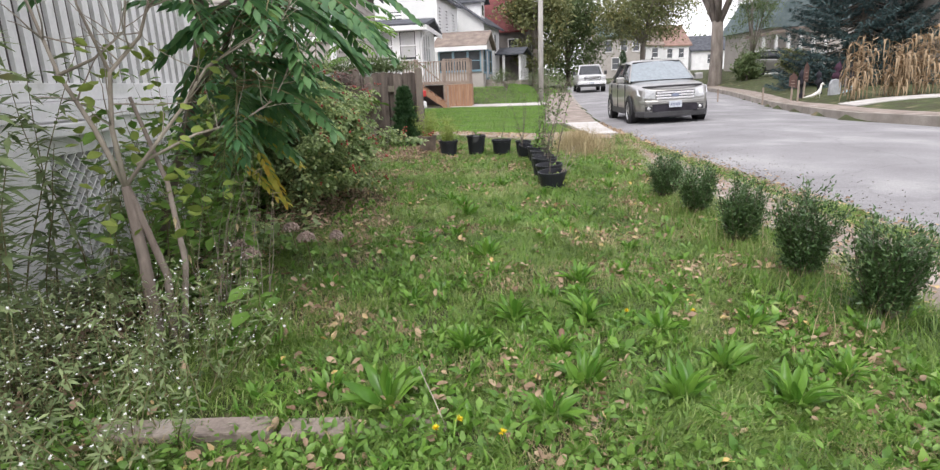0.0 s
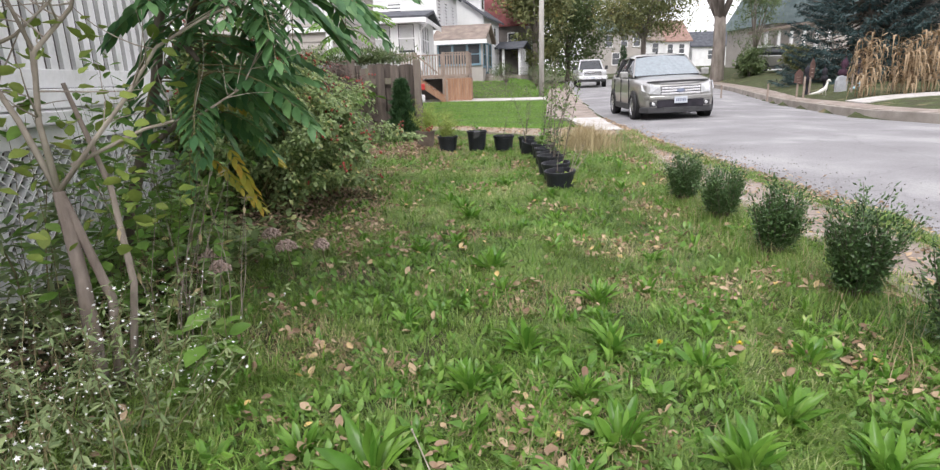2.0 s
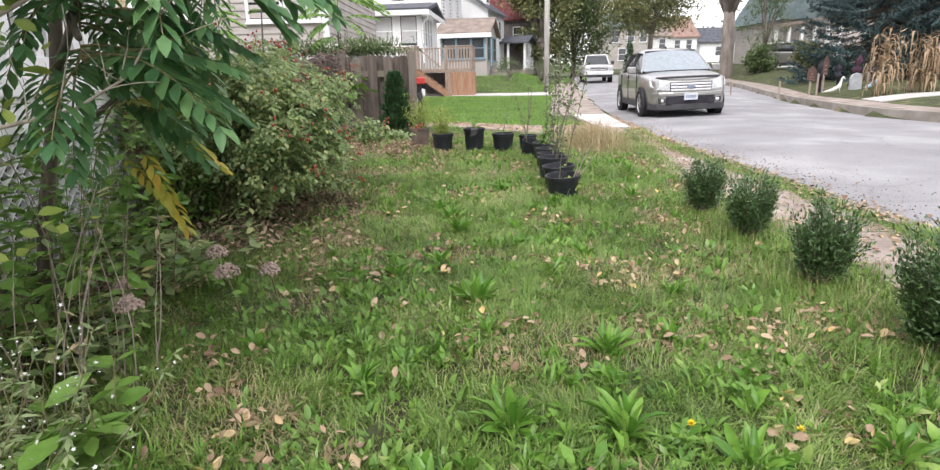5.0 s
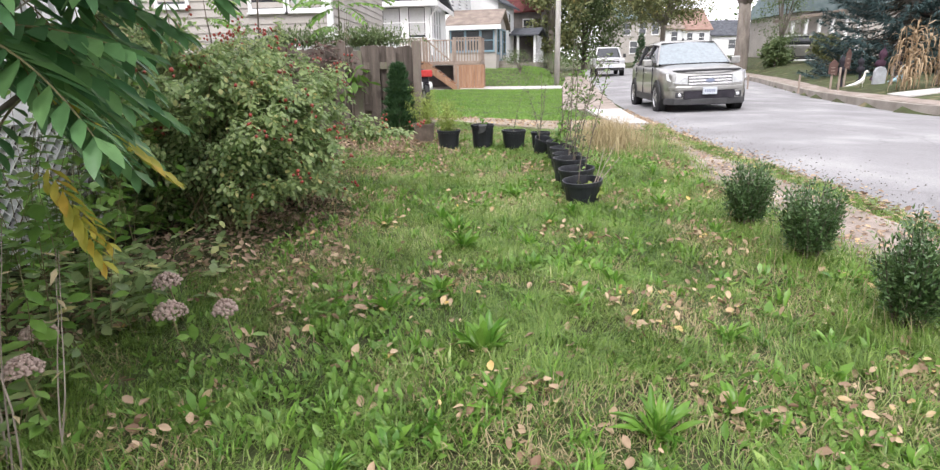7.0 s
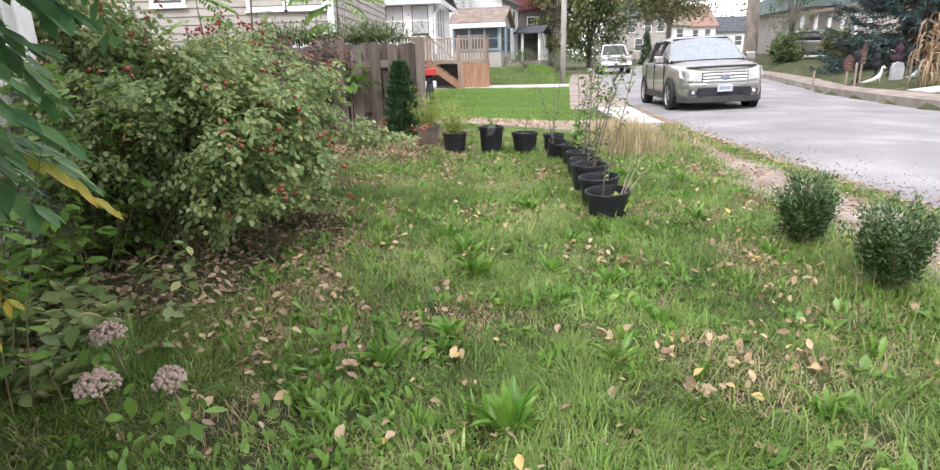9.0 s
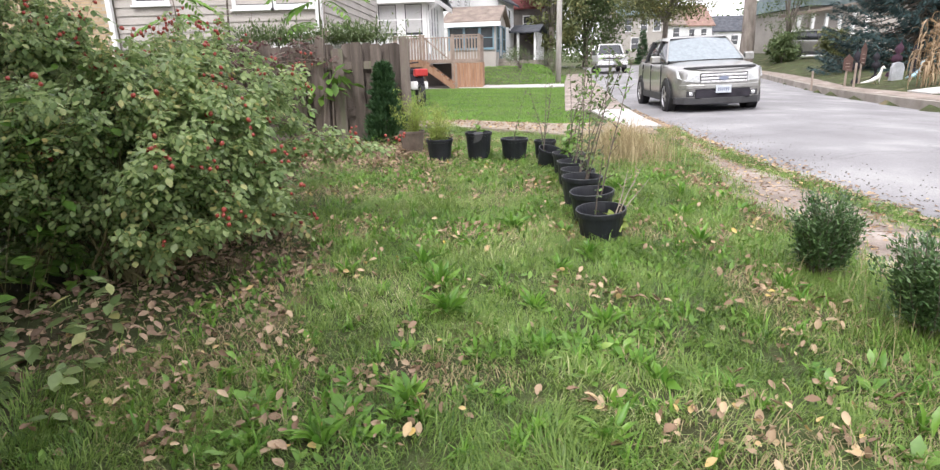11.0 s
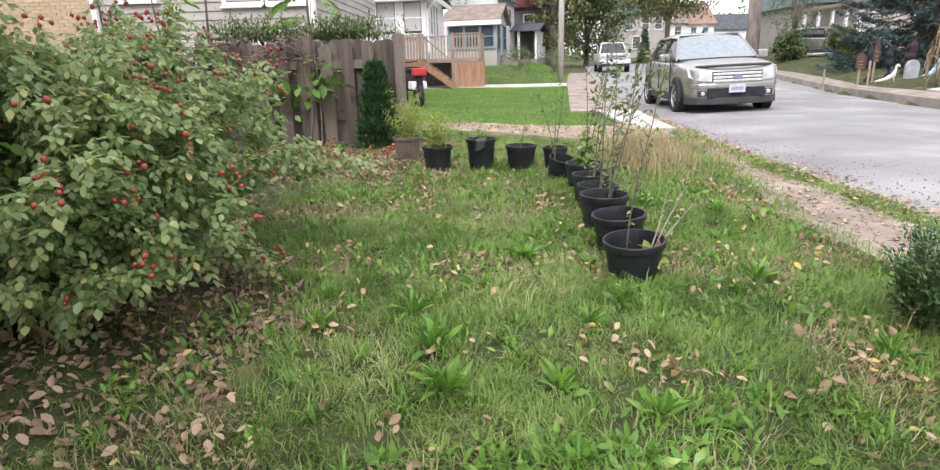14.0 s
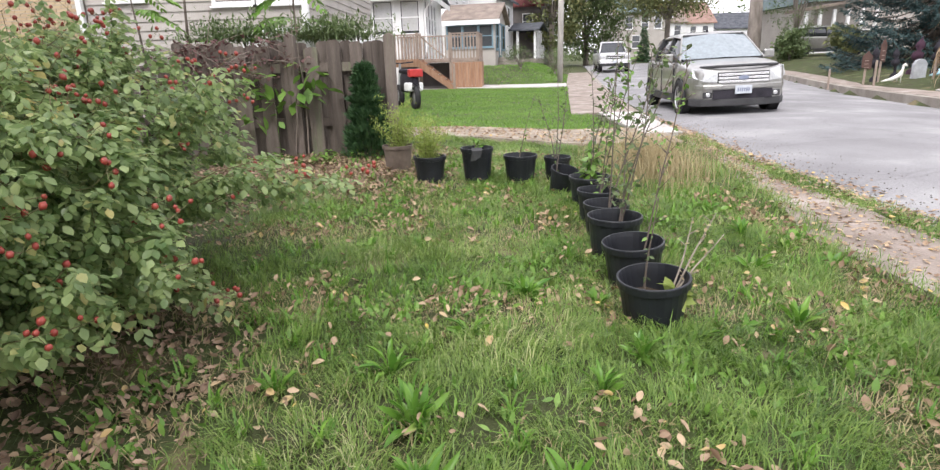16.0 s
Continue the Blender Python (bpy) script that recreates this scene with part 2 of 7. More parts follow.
M_PLATE_TXT = mat("plate_marking", (0.16, 0.18, 0.25), (0.2, 0.23, 0.3), 8, 0.5, 0.0, 20)
M_POLE = mat("weathered_pole_wood", (0.36, 0.345, 0.32), (0.5, 0.48, 0.45), 5, 0.9, 0.4, 30, stretch=(4, 4, 0.4))
M_RED = mat("red_plastic", (0.4, 0.03, 0.03), (0.5, 0.05, 0.045), 3, 0.35, 0.0, 10)
M_GREY_PL = mat("grey_plastic", (0.3, 0.31, 0.33), (0.45, 0.46, 0.48), 3, 0.5, 0.0, 10)
M_BLACK = mat("black_cloth", (0.012, 0.011, 0.015), (0.03, 0.027, 0.035), 6, 0.9, 0.2, 30)
M_PURPLE = mat("dark_purple_cloth", (0.03, 0.014, 0.024), (0.06, 0.026, 0.045), 6, 0.9, 0.2, 30)
M_BONE = mat("bone_white_plastic", (0.6, 0.58, 0.53), (0.75, 0.73, 0.68), 6, 0.6, 0.0, 20)
M_SIGN = mat("red_brown_sign_paint", (0.065, 0.036, 0.03), (0.115, 0.066, 0.055), 6, 0.8, 0.1, 20)
M_SKYBLUE = mat("pale_blue_plastic", (0.3, 0.5, 0.62), (0.4, 0.6, 0.7), 4, 0.5, 0.0, 20)

# ---- shapes ----
class Shape:
    """Gathers vertices and faces of one part."""

    def __init__(self):
        self.v, self.f = [], []

    def add(self, vs, fs):
        k = len(self.v)
        self.v += [tuple(p) for p in vs]
        self.f += [tuple(i + k for i in q) for q in fs]
        return self

    def box(self, x0, y0, z0, x1, y1, z1, m=None):
        vs = [Vector((x, y, z)) for z in (z0, z1) for y in (y0, y1) for x in (x0, x1)]
        if m is not None:
            vs = [m @ p for p in vs]
        return self.add(vs, [(0, 2, 3, 1), (4, 5, 7, 6), (0, 1, 5, 4), (2, 6, 7, 3), (0, 4, 6, 2), (1, 3, 7, 5)])

    def beam(self, a, b, w, h):
        """A straight bar from a to b, w wide across and h deep."""
        a, b = Vector(a), Vector(b)
        q = (b - a).to_track_quat("Z", "Y").to_matrix().to_4x4()
        return self.box(-w / 2, -h / 2, 0, w / 2, h / 2, (b - a).length, Matrix.Translation(a) @ q)

    def tube(self, pts, radii, n=6):
        pts = [Vector(p) for p in pts]
        rings = []
        for i, p in enumerate(pts):
            d = (pts[min(i + 1, len(pts) - 1)] - pts[max(i - 1, 0)]).normalized()
            s = d.cross(Vector((0.31, 0.95, 0.07))).normalized()
            u = d.cross(s)
            r = radii[i]
            rings.append([p + (s * math.cos(k * 2 * math.pi / n) + u * math.sin(k * 2 * math.pi / n)) * r for k in range(n)])
        fs = []
        for i in range(len(pts) - 1):
            for k in range(n):
                fs.append((i * n + k, i * n + (k + 1) % n, (i + 1) * n + (k + 1) % n, (i + 1) * n + k))
        fs.append(tuple(range(n))[::-1])
        fs.append(tuple((len(pts) - 1) * n + k for k in range(n)))
        return self.add([p for r in rings for p in r], fs)

    def lathe(self, profile, n=20, at=(0, 0, 0), m=None):
        vs, fs = [], []
        for r, z in profile:
            for k in range(n):
                a = k * 2 * math.pi / n
                p = Vector((r * math.cos(a), r * math.sin(a), z))
                vs.append((m @ p if m is not None else p) + Vector(at))
        for i in range(len(profile) - 1):
            for k in range(n):
                fs.append((i * n + k, i * n + (k + 1) % n, (i + 1) * n + (k + 1) % n, (i + 1) * n + k))
        return self.add(vs, fs)

    def prism(self, poly, lo, hi, axis="y"):
        """A flat outline pushed along an axis; outline in the other two axes."""
        n = len(poly)

        def at(p, d):
            return {"y": (p[0], d, p[1]), "x": (d, p[0], p[1]), "z": (p[0], p[1], d)}[axis]
        vs = [at(p, lo) for p in poly] + [at(p, hi) for p in poly]
        fs = [tuple(range(n)), tuple(range(2 * n - 1, n - 1, -1))]
        fs += [(i, i + n, (i + 1) % n + n, (i + 1) % n) for i in range(n)]
        return self.add(vs, fs)


def mesh_object(name, shape, material, parent=None, label="", smooth=False, bevel=0.0):
    me = bpy.data.meshes.new(name)
    me.from_pydata([tuple(p) for p in shape.v], [], shape.f)
    bm = bmesh.new()
    bm.from_mesh(me)
    bmesh.ops.recalc_face_normals(bm, faces=bm.faces)
    bm.to_mesh(me)
    bm.free()
    me.materials.append(material)
    if smooth:
        me.polygons.foreach_set("use_smooth", [True] * len(me.polygons))
    ob = new(name, me)
    if parent is not None:
        ob.parent = parent
    if label:
        ob["label"] = label
    if bevel:
        b = ob.modifiers.new("worn_edge", "BEVEL")
        b.width, b.segments, b.limit_method = bevel, 2, "ANGLE"
    return ob


def part(name, shape, material, parent, label="", smooth=False, bevel=0.0):
    return mesh_object(name, shape, material, parent, label, smooth, bevel)


def thing(name, label, category, m=None, group="", kind=""):
    ob = new(name)
    ob.empty_display_size = 0.1
    if m is not None:
        ob.matrix_basis = m
    return tagged(ob, label, category, group, kind)


def fast_mesh(name, V, F, material, parent=None, smooth=False):
    """A mesh from arrays: V (n, 3), F (m, 3 or 4)."""
    me = bpy.data.meshes.new(name)
    V, F = np.asarray(V, dtype=np.float32), np.asarray(F, dtype=np.int32)
    me.vertices.add(len(V))
    me.vertices.foreach_set("co", V.ravel())
    me.loops.add(F.size)
    me.loops.foreach_set("vertex_index", F.ravel())
    me.polygons.add(len(F))
    me.polygons.foreach_set("loop_start", np.arange(0, F.size, F.shape[1], dtype=np.int32))
    me.update(calc_edges=True)
    me.validate()
    me.materials.append(material)
    if smooth:
        me.polygons.foreach_set("use_smooth", [True] * len(me.polygons))
    ob = new(name, me)
    if parent is not None:
        ob.parent = parent
    return ob


rng = np.random.default_rng(11)


def turns(yaw, pitch, roll):
    """Rotation matrices Rz(yaw) Rx(pitch) Ry(roll) for arrays of angles."""
    cy, sy, cp, sp, cr, sr = np.cos(yaw), np.sin(yaw), np.cos(pitch), np.sin(pitch), np.cos(roll), np.sin(roll)
    o, i = np.zeros_like(cy), np.ones_like(cy)
    rz = np.stack([cy, -sy, o, sy, cy, o, o, o, i], -1).reshape(-1, 3, 3)
    rx = np.stack([i, o, o, o, cp, -sp, o, sp, cp], -1).reshape(-1, 3, 3)
    ry = np.stack([cr, o, sr, o, i, o, -sr, o, cr], -1).reshape(-1, 3, 3)
    return rz @ rx @ ry


def strew(tv, tf, pos, rot, size):
    """Many copies of a small piece, as one set of arrays."""
    tv, tf, pos = np.asarray(tv, float), np.asarray(tf), np.asarray(pos, float)
    size = np.asarray(size, float).reshape(len(pos), -1)[:, None, :]
    V = np.einsum("nij,nkj->nki", rot, tv[None] * size) + pos[:, None]
    F = tf[None] + (np.arange(len(pos)) * len(tv))[:, None, None]
    return V.reshape(-1, 3), F.reshape(-1, tf.shape[1])


# a leaf along +y with a bent midrib: unit length
LEAF_V = [(0, 0, 0), (-0.26, 0.4, 0.05), (0, 0.45, 0.0), (0.26, 0.4, 0.05), (-0.2, 0.72, 0.02), (0.2, 0.72, 0.02), (0, 1.0, -0.06)]
LEAF_F = [(0, 2, 1), (0, 3, 2), (1, 2, 4), (2, 3, 5), (2, 6, 4), (2, 5, 6)]
SLIM_V = [(0, 0, 0), (-0.12, 0.35, 0.03), (0.12, 0.35, 0.03), (0, 0.4, 0), (0, 1, -0.1)]
SLIM_F = [(0, 3, 1), (0, 2, 3), (1, 3, 4), (3, 2, 4)]
CURL_V = [(0, 0, 0.06), (-0.3, 0.35, 0.16), (0, 0.45, 0.0), (0.3, 0.35, 0.13), (-0.22, 0.7, 0.1), (0.22, 0.7, 0.14), (0, 1.0, 0.1)]
OVAL_V = [(0, 0, 0.05), (-0.2, 0.18, 0.1), (0.17, 0.2, 0.08), (-0.33, 0.5, 0.2), (0, 0.48, 0.0), (0.3, 0.46, 0.15), (-0.24, 0.8, 0.12), (0.22, 0.78, 0.18), (0.03, 1.0, 0.1)]
OVAL_F = [(0, 4, 1), (0, 2, 4), (1, 4, 3), (2, 5, 4), (3, 4, 6), (4, 5, 7), (4, 8, 6), (4, 7, 8)]
BALL_V = [(0, 0, -1), (0.9, 0, -0.3), (0.28, 0.85, -0.3), (-0.73, 0.53, -0.3), (-0.73, -0.53, -0.3), (0.28, -0.85, -0.3),
          (0.73, 0.53, 0.4), (-0.28, 0.85, 0.4), (-0.9, 0, 0.4), (-0.28, -0.85, 0.4), (0.73, -0.53, 0.4), (0, 0, 1)]
BALL_F = [(0, 2, 1), (0, 3, 2), (0, 4, 3), (0, 5, 4), (0, 1, 5), (1, 2, 6), (2, 7, 6), (2, 3, 7), (3, 8, 7), (3, 4, 8), (4, 9, 8), (4, 5, 9),
          (5, 10, 9), (5, 1, 10), (1, 6, 10), (6, 7, 11), (7, 8, 11), (8, 9, 11), (9, 10, 11), (10, 6, 11)]


def smooth_step(v, lo, hi):
    k = np.clip((np.asarray(v, float) - lo) / (hi - lo), 0, 1)
    return k * k * (3 - 2 * k)

# ---- ground, road, pavement ----
ROAD_Y = [-300, -20, 8, 10, 14.7, 20, 32, 43, 60, 90, 140, 260]
ROAD_L = [2.7, 2.7, 2.72, 2.85, 3.3, 4.0, 5.6, 7.2, 9.6, 13.8, 20.8, 37.6]
ROAD_R = [9.0, 9.0, 9.0, 9.0, 9.35, 10.5, 13.8, 16.2, 18.6, 22.8, 29.8, 46.6]


def road_left(y):
    return np.interp(y, ROAD_Y, ROAD_L)


def road_right(y):
    return np.interp(y, ROAD_Y, ROAD_R)


def road_z(x, y):
    l, r = road_left(y), road_right(y)
    u = np.clip((x - l) / (r - l), 0, 1)
    base = np.interp(y, [-300, 4, 8, 15, 22, 43, 60, 400], [-0.10, -0.10, -0.115, -0.285, -0.30, 0.0, 0.25, 3.0])
    return base + 0.10 * (1 - (2 * u - 1) ** 2)


def lawn_z(x, y):
    x, y = np.asarray(x, float), np.asarray(y, float)
    left = 1 - smooth_step(x, -0.6, 1.6)
    z = -0.04 + left * 0.11 * smooth_step(y, 5.0, 9.3) - left * 0.16 * smooth_step(y, 10.0, 14.0)
    z = z - (1 - left) * 0.10 * smooth_step(y, 6.5, 14.0)
    z = z + np.interp(y, [-300, 30, 45, 60, 400], [0, 0, 0.15, 0.35, 3.2])
    z = z + (1 - smooth_step(x - road_left(y), -5.0, -1.6)) * np.interp(y, [-300, 31, 40, 60, 90], [0, 0, 0.7, 0.6, 0])
    right = smooth_step(x - road_right(y), 0.0, 3.0)
    z = z + right * (0.16 + 0.022 * np.clip(y - 18, 0, 40) + 0.015 * np.clip(x - road_right(y), 0, 12))
    return z


def bumps(x, y):
    return 0.012 * np.sin(2.1 * x + 1.3 * y) * np.sin(1.7 * y - 0.6 * x) + 0.007 * np.sin(5.3 * x + 0.4) * np.sin(4.7 * y + 1.1)


def ground_z(x, y):
    """Height of the open ground; under the road it dips away."""
    x, y = np.asarray(x, float), np.asarray(y, float)
    on = (x > road_left(y) - 0.02) & (x < road_right(y) + 0.02)
    return np.where(on, road_z(x, y) - 0.14, lawn_z(x, y) + bumps(x, y))


gx = np.concatenate([[-900, -400, -180, -90, -50, -30, -20, -14, -10, -7], np.arange(-5, -2.5, 0.25), np.arange(-2.5, 3.6, 0.09),
                     np.arange(3.6, 22, 0.45), [24, 28, 34, 45, 60, 90, 180, 400, 900]])
gy = np.concatenate([[-900, -300, -100, -40, -15, -6, -3], np.arange(-1.5, 12, 0.09), np.arange(12, 32, 0.5), np.arange(32, 70, 2.0),
                     [75, 85, 100, 120, 150, 200, 300, 500, 900]])
GX, GY = np.meshgrid(gx, gy)
GZ = ground_z(GX, GY)
nx, ny = len(gx), len(gy)
idx = np.arange(nx * ny).reshape(ny, nx)
quads = np.stack([idx[:-1, :-1], idx[:-1, 1:], idx[1:, 1:], idx[1:, :-1]], -1).reshape(-1, 4)
ground = fast_mesh("ground", np.stack([GX, GY, GZ], -1).reshape(-1, 3), quads, M_SOIL, smooth=True)
tagged(ground, "soil and thatch of the grassy ground", "ground", kind="structure")


def strip(name, ys, left, right, height, thick, material, label, category, n=2, parent=None):
    """A band over the plan between two edges, with a real thickness."""
    V = []
    for y, a, b in zip(ys, left, right):
        for k in range(n + 1):
            x = a + (b - a) * k / n
            V.append((x, y, height(x, y)))
    m, w = len(ys), n + 1
    F = [(j * w + k, j * w + k + 1, (j + 1) * w + k + 1, (j + 1) * w + k) for j in range(m - 1) for k in range(n)]
    base = len(V)
    V += [(x, y, z - thick) for x, y, z in V]
    F += [tuple(i + base for i in q)[::-1] for q in F]
    edge = [k for k in range(w)] + [j * w + n for j in range(1, m)] + [(m - 1) * w + k for k in range(n - 1, -1, -1)] + [j * w for j in range(m - 2, 0, -1)]
    F += [(a, a + base, b + base, b) for a, b in zip(edge, edge[1:] + edge[:1])]
    s = Shape()
    s.v, s.f = V, F
    ob = mesh_object(name, s, material, parent)
    return tagged(ob, label, category, kind="structure") if category else ob


ry = np.concatenate([[-300, -60, -20], np.arange(-6, 48, 1.0), np.arange(48, 66, 4.0)])
road = strip("road", ry, road_left(ry), road_right(ry), lambda x, y: float(road_z(x, y)), 0.1, M_ROAD,
             "worn grey asphalt road with patched cracks", "road", n=12)
# far kerb and the worn edge of the pavement beside the lawn
ky = np.concatenate([np.arange(-8, 48, 1.6), np.arange(48, 100, 6.0)])
strip("kerb", ky, road_right(ky) - 0.02, road_right(ky) + 0.16, lambda x, y: float(road_z(road_right(y), y)) + 0.20, 0.3, M_KERB,
      "stained concrete kerb along the far lawn", "kerb", n=1)
ky2 = np.concatenate([np.arange(11.2, 48, 1.2)])
strip("kerb_near", ky2, road_left(ky2) - 0.14, road_left(ky2) + 0.02, lambda x, y: float(road_z(road_left(y), y)) + 0.07, 0.2, M_KERB,
      "low worn concrete kerb beside the driveway", "kerb", n=1)
fy = np.concatenate([np.arange(-8, 48, 2.0)])
strip("far_pavement", fy, road_right(fy) + 0.17, road_right(fy) + 1.1, lambda x, y: float(road_z(road_right(y), y)) + 0.205, 0.25, M_CONC,
      "tan concrete pavement across the road", "pavement", n=2)


def walk_left(y):
    return np.interp(y, [-20, 6.2, 7.6, 9.5, 11.4], [1.86, 1.86, 2.1, 2.45, 2.75])


def walk_right(y):
    return np.interp(y, [-20, 8.0, 10.0, 11.4], [2.46, 2.46, 2.68, 3.0])


def walk_z(x, y):
    return float(lawn_z(x, y)) + 0.02


for k, y0 in enumerate(np.arange(-3.0, 11.2, 1.2)):
    ys = np.linspace(y0, min(y0 + 1.185, 11.4), 5)
    wob = 0.04 * np.sin(ys * 3.1 + 0.5 * k)
    strip("pavement", ys, walk_left(ys) + wob, walk_right(ys) + 0.03 * np.sin(ys * 4.7), walk_z, 0.14, M_CONC,
          "cracked pinkish concrete pavement slab with leaf litter", "pavement", n=3)
# driveway strip behind the pots, its pale apron, and the pavement beyond
strip("dirt_driveway", np.linspace(10.4, 12.3, 8), np.full(8, -2.2), np.linspace(2.5, 2.7, 8), lambda x, y: float(lawn_z(x, y)) + 0.035, 0.1, M_GRAVEL,
      "dirt and gravel driveway strewn with leaves", "driveway", n=12)
ay = np.linspace(11.45, 15.2, 6)
strip("apron", ay, np.full(6, 2.1) + 0.02 * ay, road_left(ay) - 0.15, lambda x, y: float(lawn_z(x, y)) + 0.04, 0.12, M_CONC_NEW,
      "pale concrete driveway apron", "driveway", n=4)
py = np.concatenate([np.arange(15.25, 46, 1.5)])
strip("pavement_beyond", py, road_left(py) - 1.5, road_left(py) - 0.16, lambda x, y: float(lawn_z(x, y)) + 0.03, 0.12, M_CONC,
      "concrete pavement leading past the houses", "pavement", n=2)
dy = np.linspace(28.0, 31.0, 4)
strip("concrete_driveway", dy, np.full(4, -9.0), road_left(dy) - 1.52, lambda x, y: float(lawn_z(x, y)) + 0.035, 0.1, M_CONC_NEW,
      "pale concrete driveway by the timber deck", "driveway", n=8)


def off_paving(x, y):
    """True where grass grows."""
    p = (x > walk_left(y) + 0.02) & (x < walk_right(y) - 0.02) & (y < 11.4)
    r = (x > road_left(y) - 0.03) & (x < road_right(y) + 1.15)
    d = (y > 10.35) & (y < 12.35) & (x > -2.2)
    a = (y > 11.4) & (y < 15.25) & (x > 2.2)
    q = (y > 15.2) & (x > road_left(y) - 1.5)
    c = (y > 27.9) & (y < 31.1)
    return ~(p | r | d | a | q | c)


def patchy(x, y, s, seed=0.0):
    return np.array([noise.noise((a * s + seed, b * s - seed, seed)) for a, b in zip(x, y)])


def blades(name, x, y, length, width, lean, material, label, height=ground_z, loose=True):
    """Bent grass blades, three triangles each; not loose: neighbours lie the same way."""
    n = len(x)
    yaw = rng.uniform(0, 2 * math.pi, n) if loose else 7.0 * patchy(x, y, 2.3, 90.0) + 3.0 * patchy(x, y, 8.0, 95.0) + rng.normal(0, 0.8, n)
    d = np.stack([np.cos(yaw), np.sin(yaw), np.zeros(n)], -1)
    s = np.stack([-np.sin(yaw), np.cos(yaw), np.zeros(n)], -1)
    base = np.stack([x, y, height(x, y) - 0.004], -1)
    ln, w = length[:, None], width[:, None]
    b = np.clip(lean, 0, 1.85)[:, None]
    mid = base + ln * 0.55 * (d * np.sin(b * 0.5) + np.array([0, 0, 1.0]) * np.cos(b * 0.5))
    tip = mid + ln * 0.45 * (d * np.sin(b * 1.4) + np.array([0, 0, 1.0]) * np.cos(b * 1.4))
    V = np.stack([base - s * w, base + s * w, mid - s * w * 0.8, mid + s * w * 0.8, tip], 1).reshape(-1, 3)
    F = np.array([(0, 1, 3), (0, 3, 2), (2, 3, 4)])[None] + (np.arange(n) * 5)[:, None, None]
    return tagged(fast_mesh(name, V, F.reshape(-1, 3), material), label, "grass", kind="stuff")


# near lawn: denser towards where the path runs
def bare(x, y):
    """How bare and littered the ground is: by the fence and under the shrubs."""
    a = smooth_step(y, 6.6, 8.0) * (1 - smooth_step(x, -0.9, 0.15)) * (1 - smooth_step(y, 9.8, 10.3))
    k = smooth_step(y, 3.7, 4.5) * (1 - smooth_step(y, 5.2, 6.0))
    b = (1 - smooth_step(x, -1.55 + 0.75 * k, -1.25 + 0.75 * k)) * smooth_step(y, 1.0, 1.6)
    return np.maximum(a, b)


def edging_gap(x, y):
    """The strip where the concrete edging shows."""
    return (np.abs(y - 1.56) < 0.1) & (x < -0.4) & (x > -1.15)


def dry(x, y):
    """Worn, thatchy patches of the lawn."""
    return patchy(x, y, 1.9, 60.0) + 0.4 * patchy(x, y, 5.5, 66.0)


count = 600000
X = rng.uniform(-1.7, 2.8, count)
Y = 0.85 + 9.5 * rng.random(count) ** 1.5
thick = patchy(X, Y, 2.6, 3.0) * 0.9 + patchy(X, Y, 8.0, 13.0) * 1.1 + 0.68
keep = off_paving(X, Y) & ~edging_gap(X, Y) & (rng.random(count) > np.clip(dry(X, Y) * 1.8, 0, 0.8)) & (rng.random(count) < np.clip(thick, 0.12, 1)) & (rng.random(count) > 0.93 * bare(X, Y))
X, Y = X[keep], Y[keep]
tall = 0.042 + 0.04 * np.clip(patchy(X, Y, 1.1, 7.0) + 0.4, 0, 1) + 0.035 * rng.random(len(X)) ** 2
edge = np.exp(-((X - 1.6) / 0.25) ** 2) + np.exp(-(((X - 0.75) / 0.22) ** 2)) * (Y > 5.0)
tall = tall * (1 + 0.7 * np.clip(patchy(X, Y, 6.0, 17.0), 0, 1))
tall = tall * (1 + 0.7 * np.clip(edge, 0, 1) * rng.random(len(X)))
blades("lawn_grass", X, Y, tall, rng.uniform(0.0008, 0.0021, len(X)), rng.uniform(0.75, 1.85, len(X)), M_GRASS, "uneven green lawn grass with dry yellow patches", loose=False)
count = 60000
X, Y = rng.uniform(-2.2, 2.7, count), rng.uniform(-4.0, 0.9, count)
keep = off_paving(X, Y)
X, Y = X[keep], Y[keep]
blades("rear_lawn_grass", X, Y, rng.uniform(0.03, 0.08, len(X)), rng.uniform(0.0012, 0.003, len(X)), rng.uniform(0.5, 1.6, len(X)), M_GRASS, "lawn grass where the walk begins")
# tufts of longer grass
centres = 2600
cx, cy = rng.uniform(-1.25, 1.85, centres), 0.95 + 8.2 * rng.random(centres) ** 1.35
ok = (patchy(cx, cy, 1.3, 31.0) > rng.uniform(-0.45, 0.4, centres)) & off_paving(cx, cy) & (rng.random(centres) > 0.9 * bare(cx, cy))
cx, cy = cx[ok], cy[ok]
k = np.repeat(np.arange(len(cx)), 26)
spread = rng.uniform(0.012, 0.045, len(cx))[k]
long = rng.uniform(0.06, 0.125, len(cx))[k]
X, Y = cx[k] + rng.normal(0, 1, len(k)) * spread, cy[k] + rng.normal(0, 1, len(k)) * spread
blades("grass_tufts", X, Y, long * rng.uniform(0.5, 1.1, len(k)), rng.uniform(0.0009, 0.0021, len(k)), rng.uniform(0.6, 1.8, len(k)), M_GRASS, "longer arching tufts of grass in the lawn")
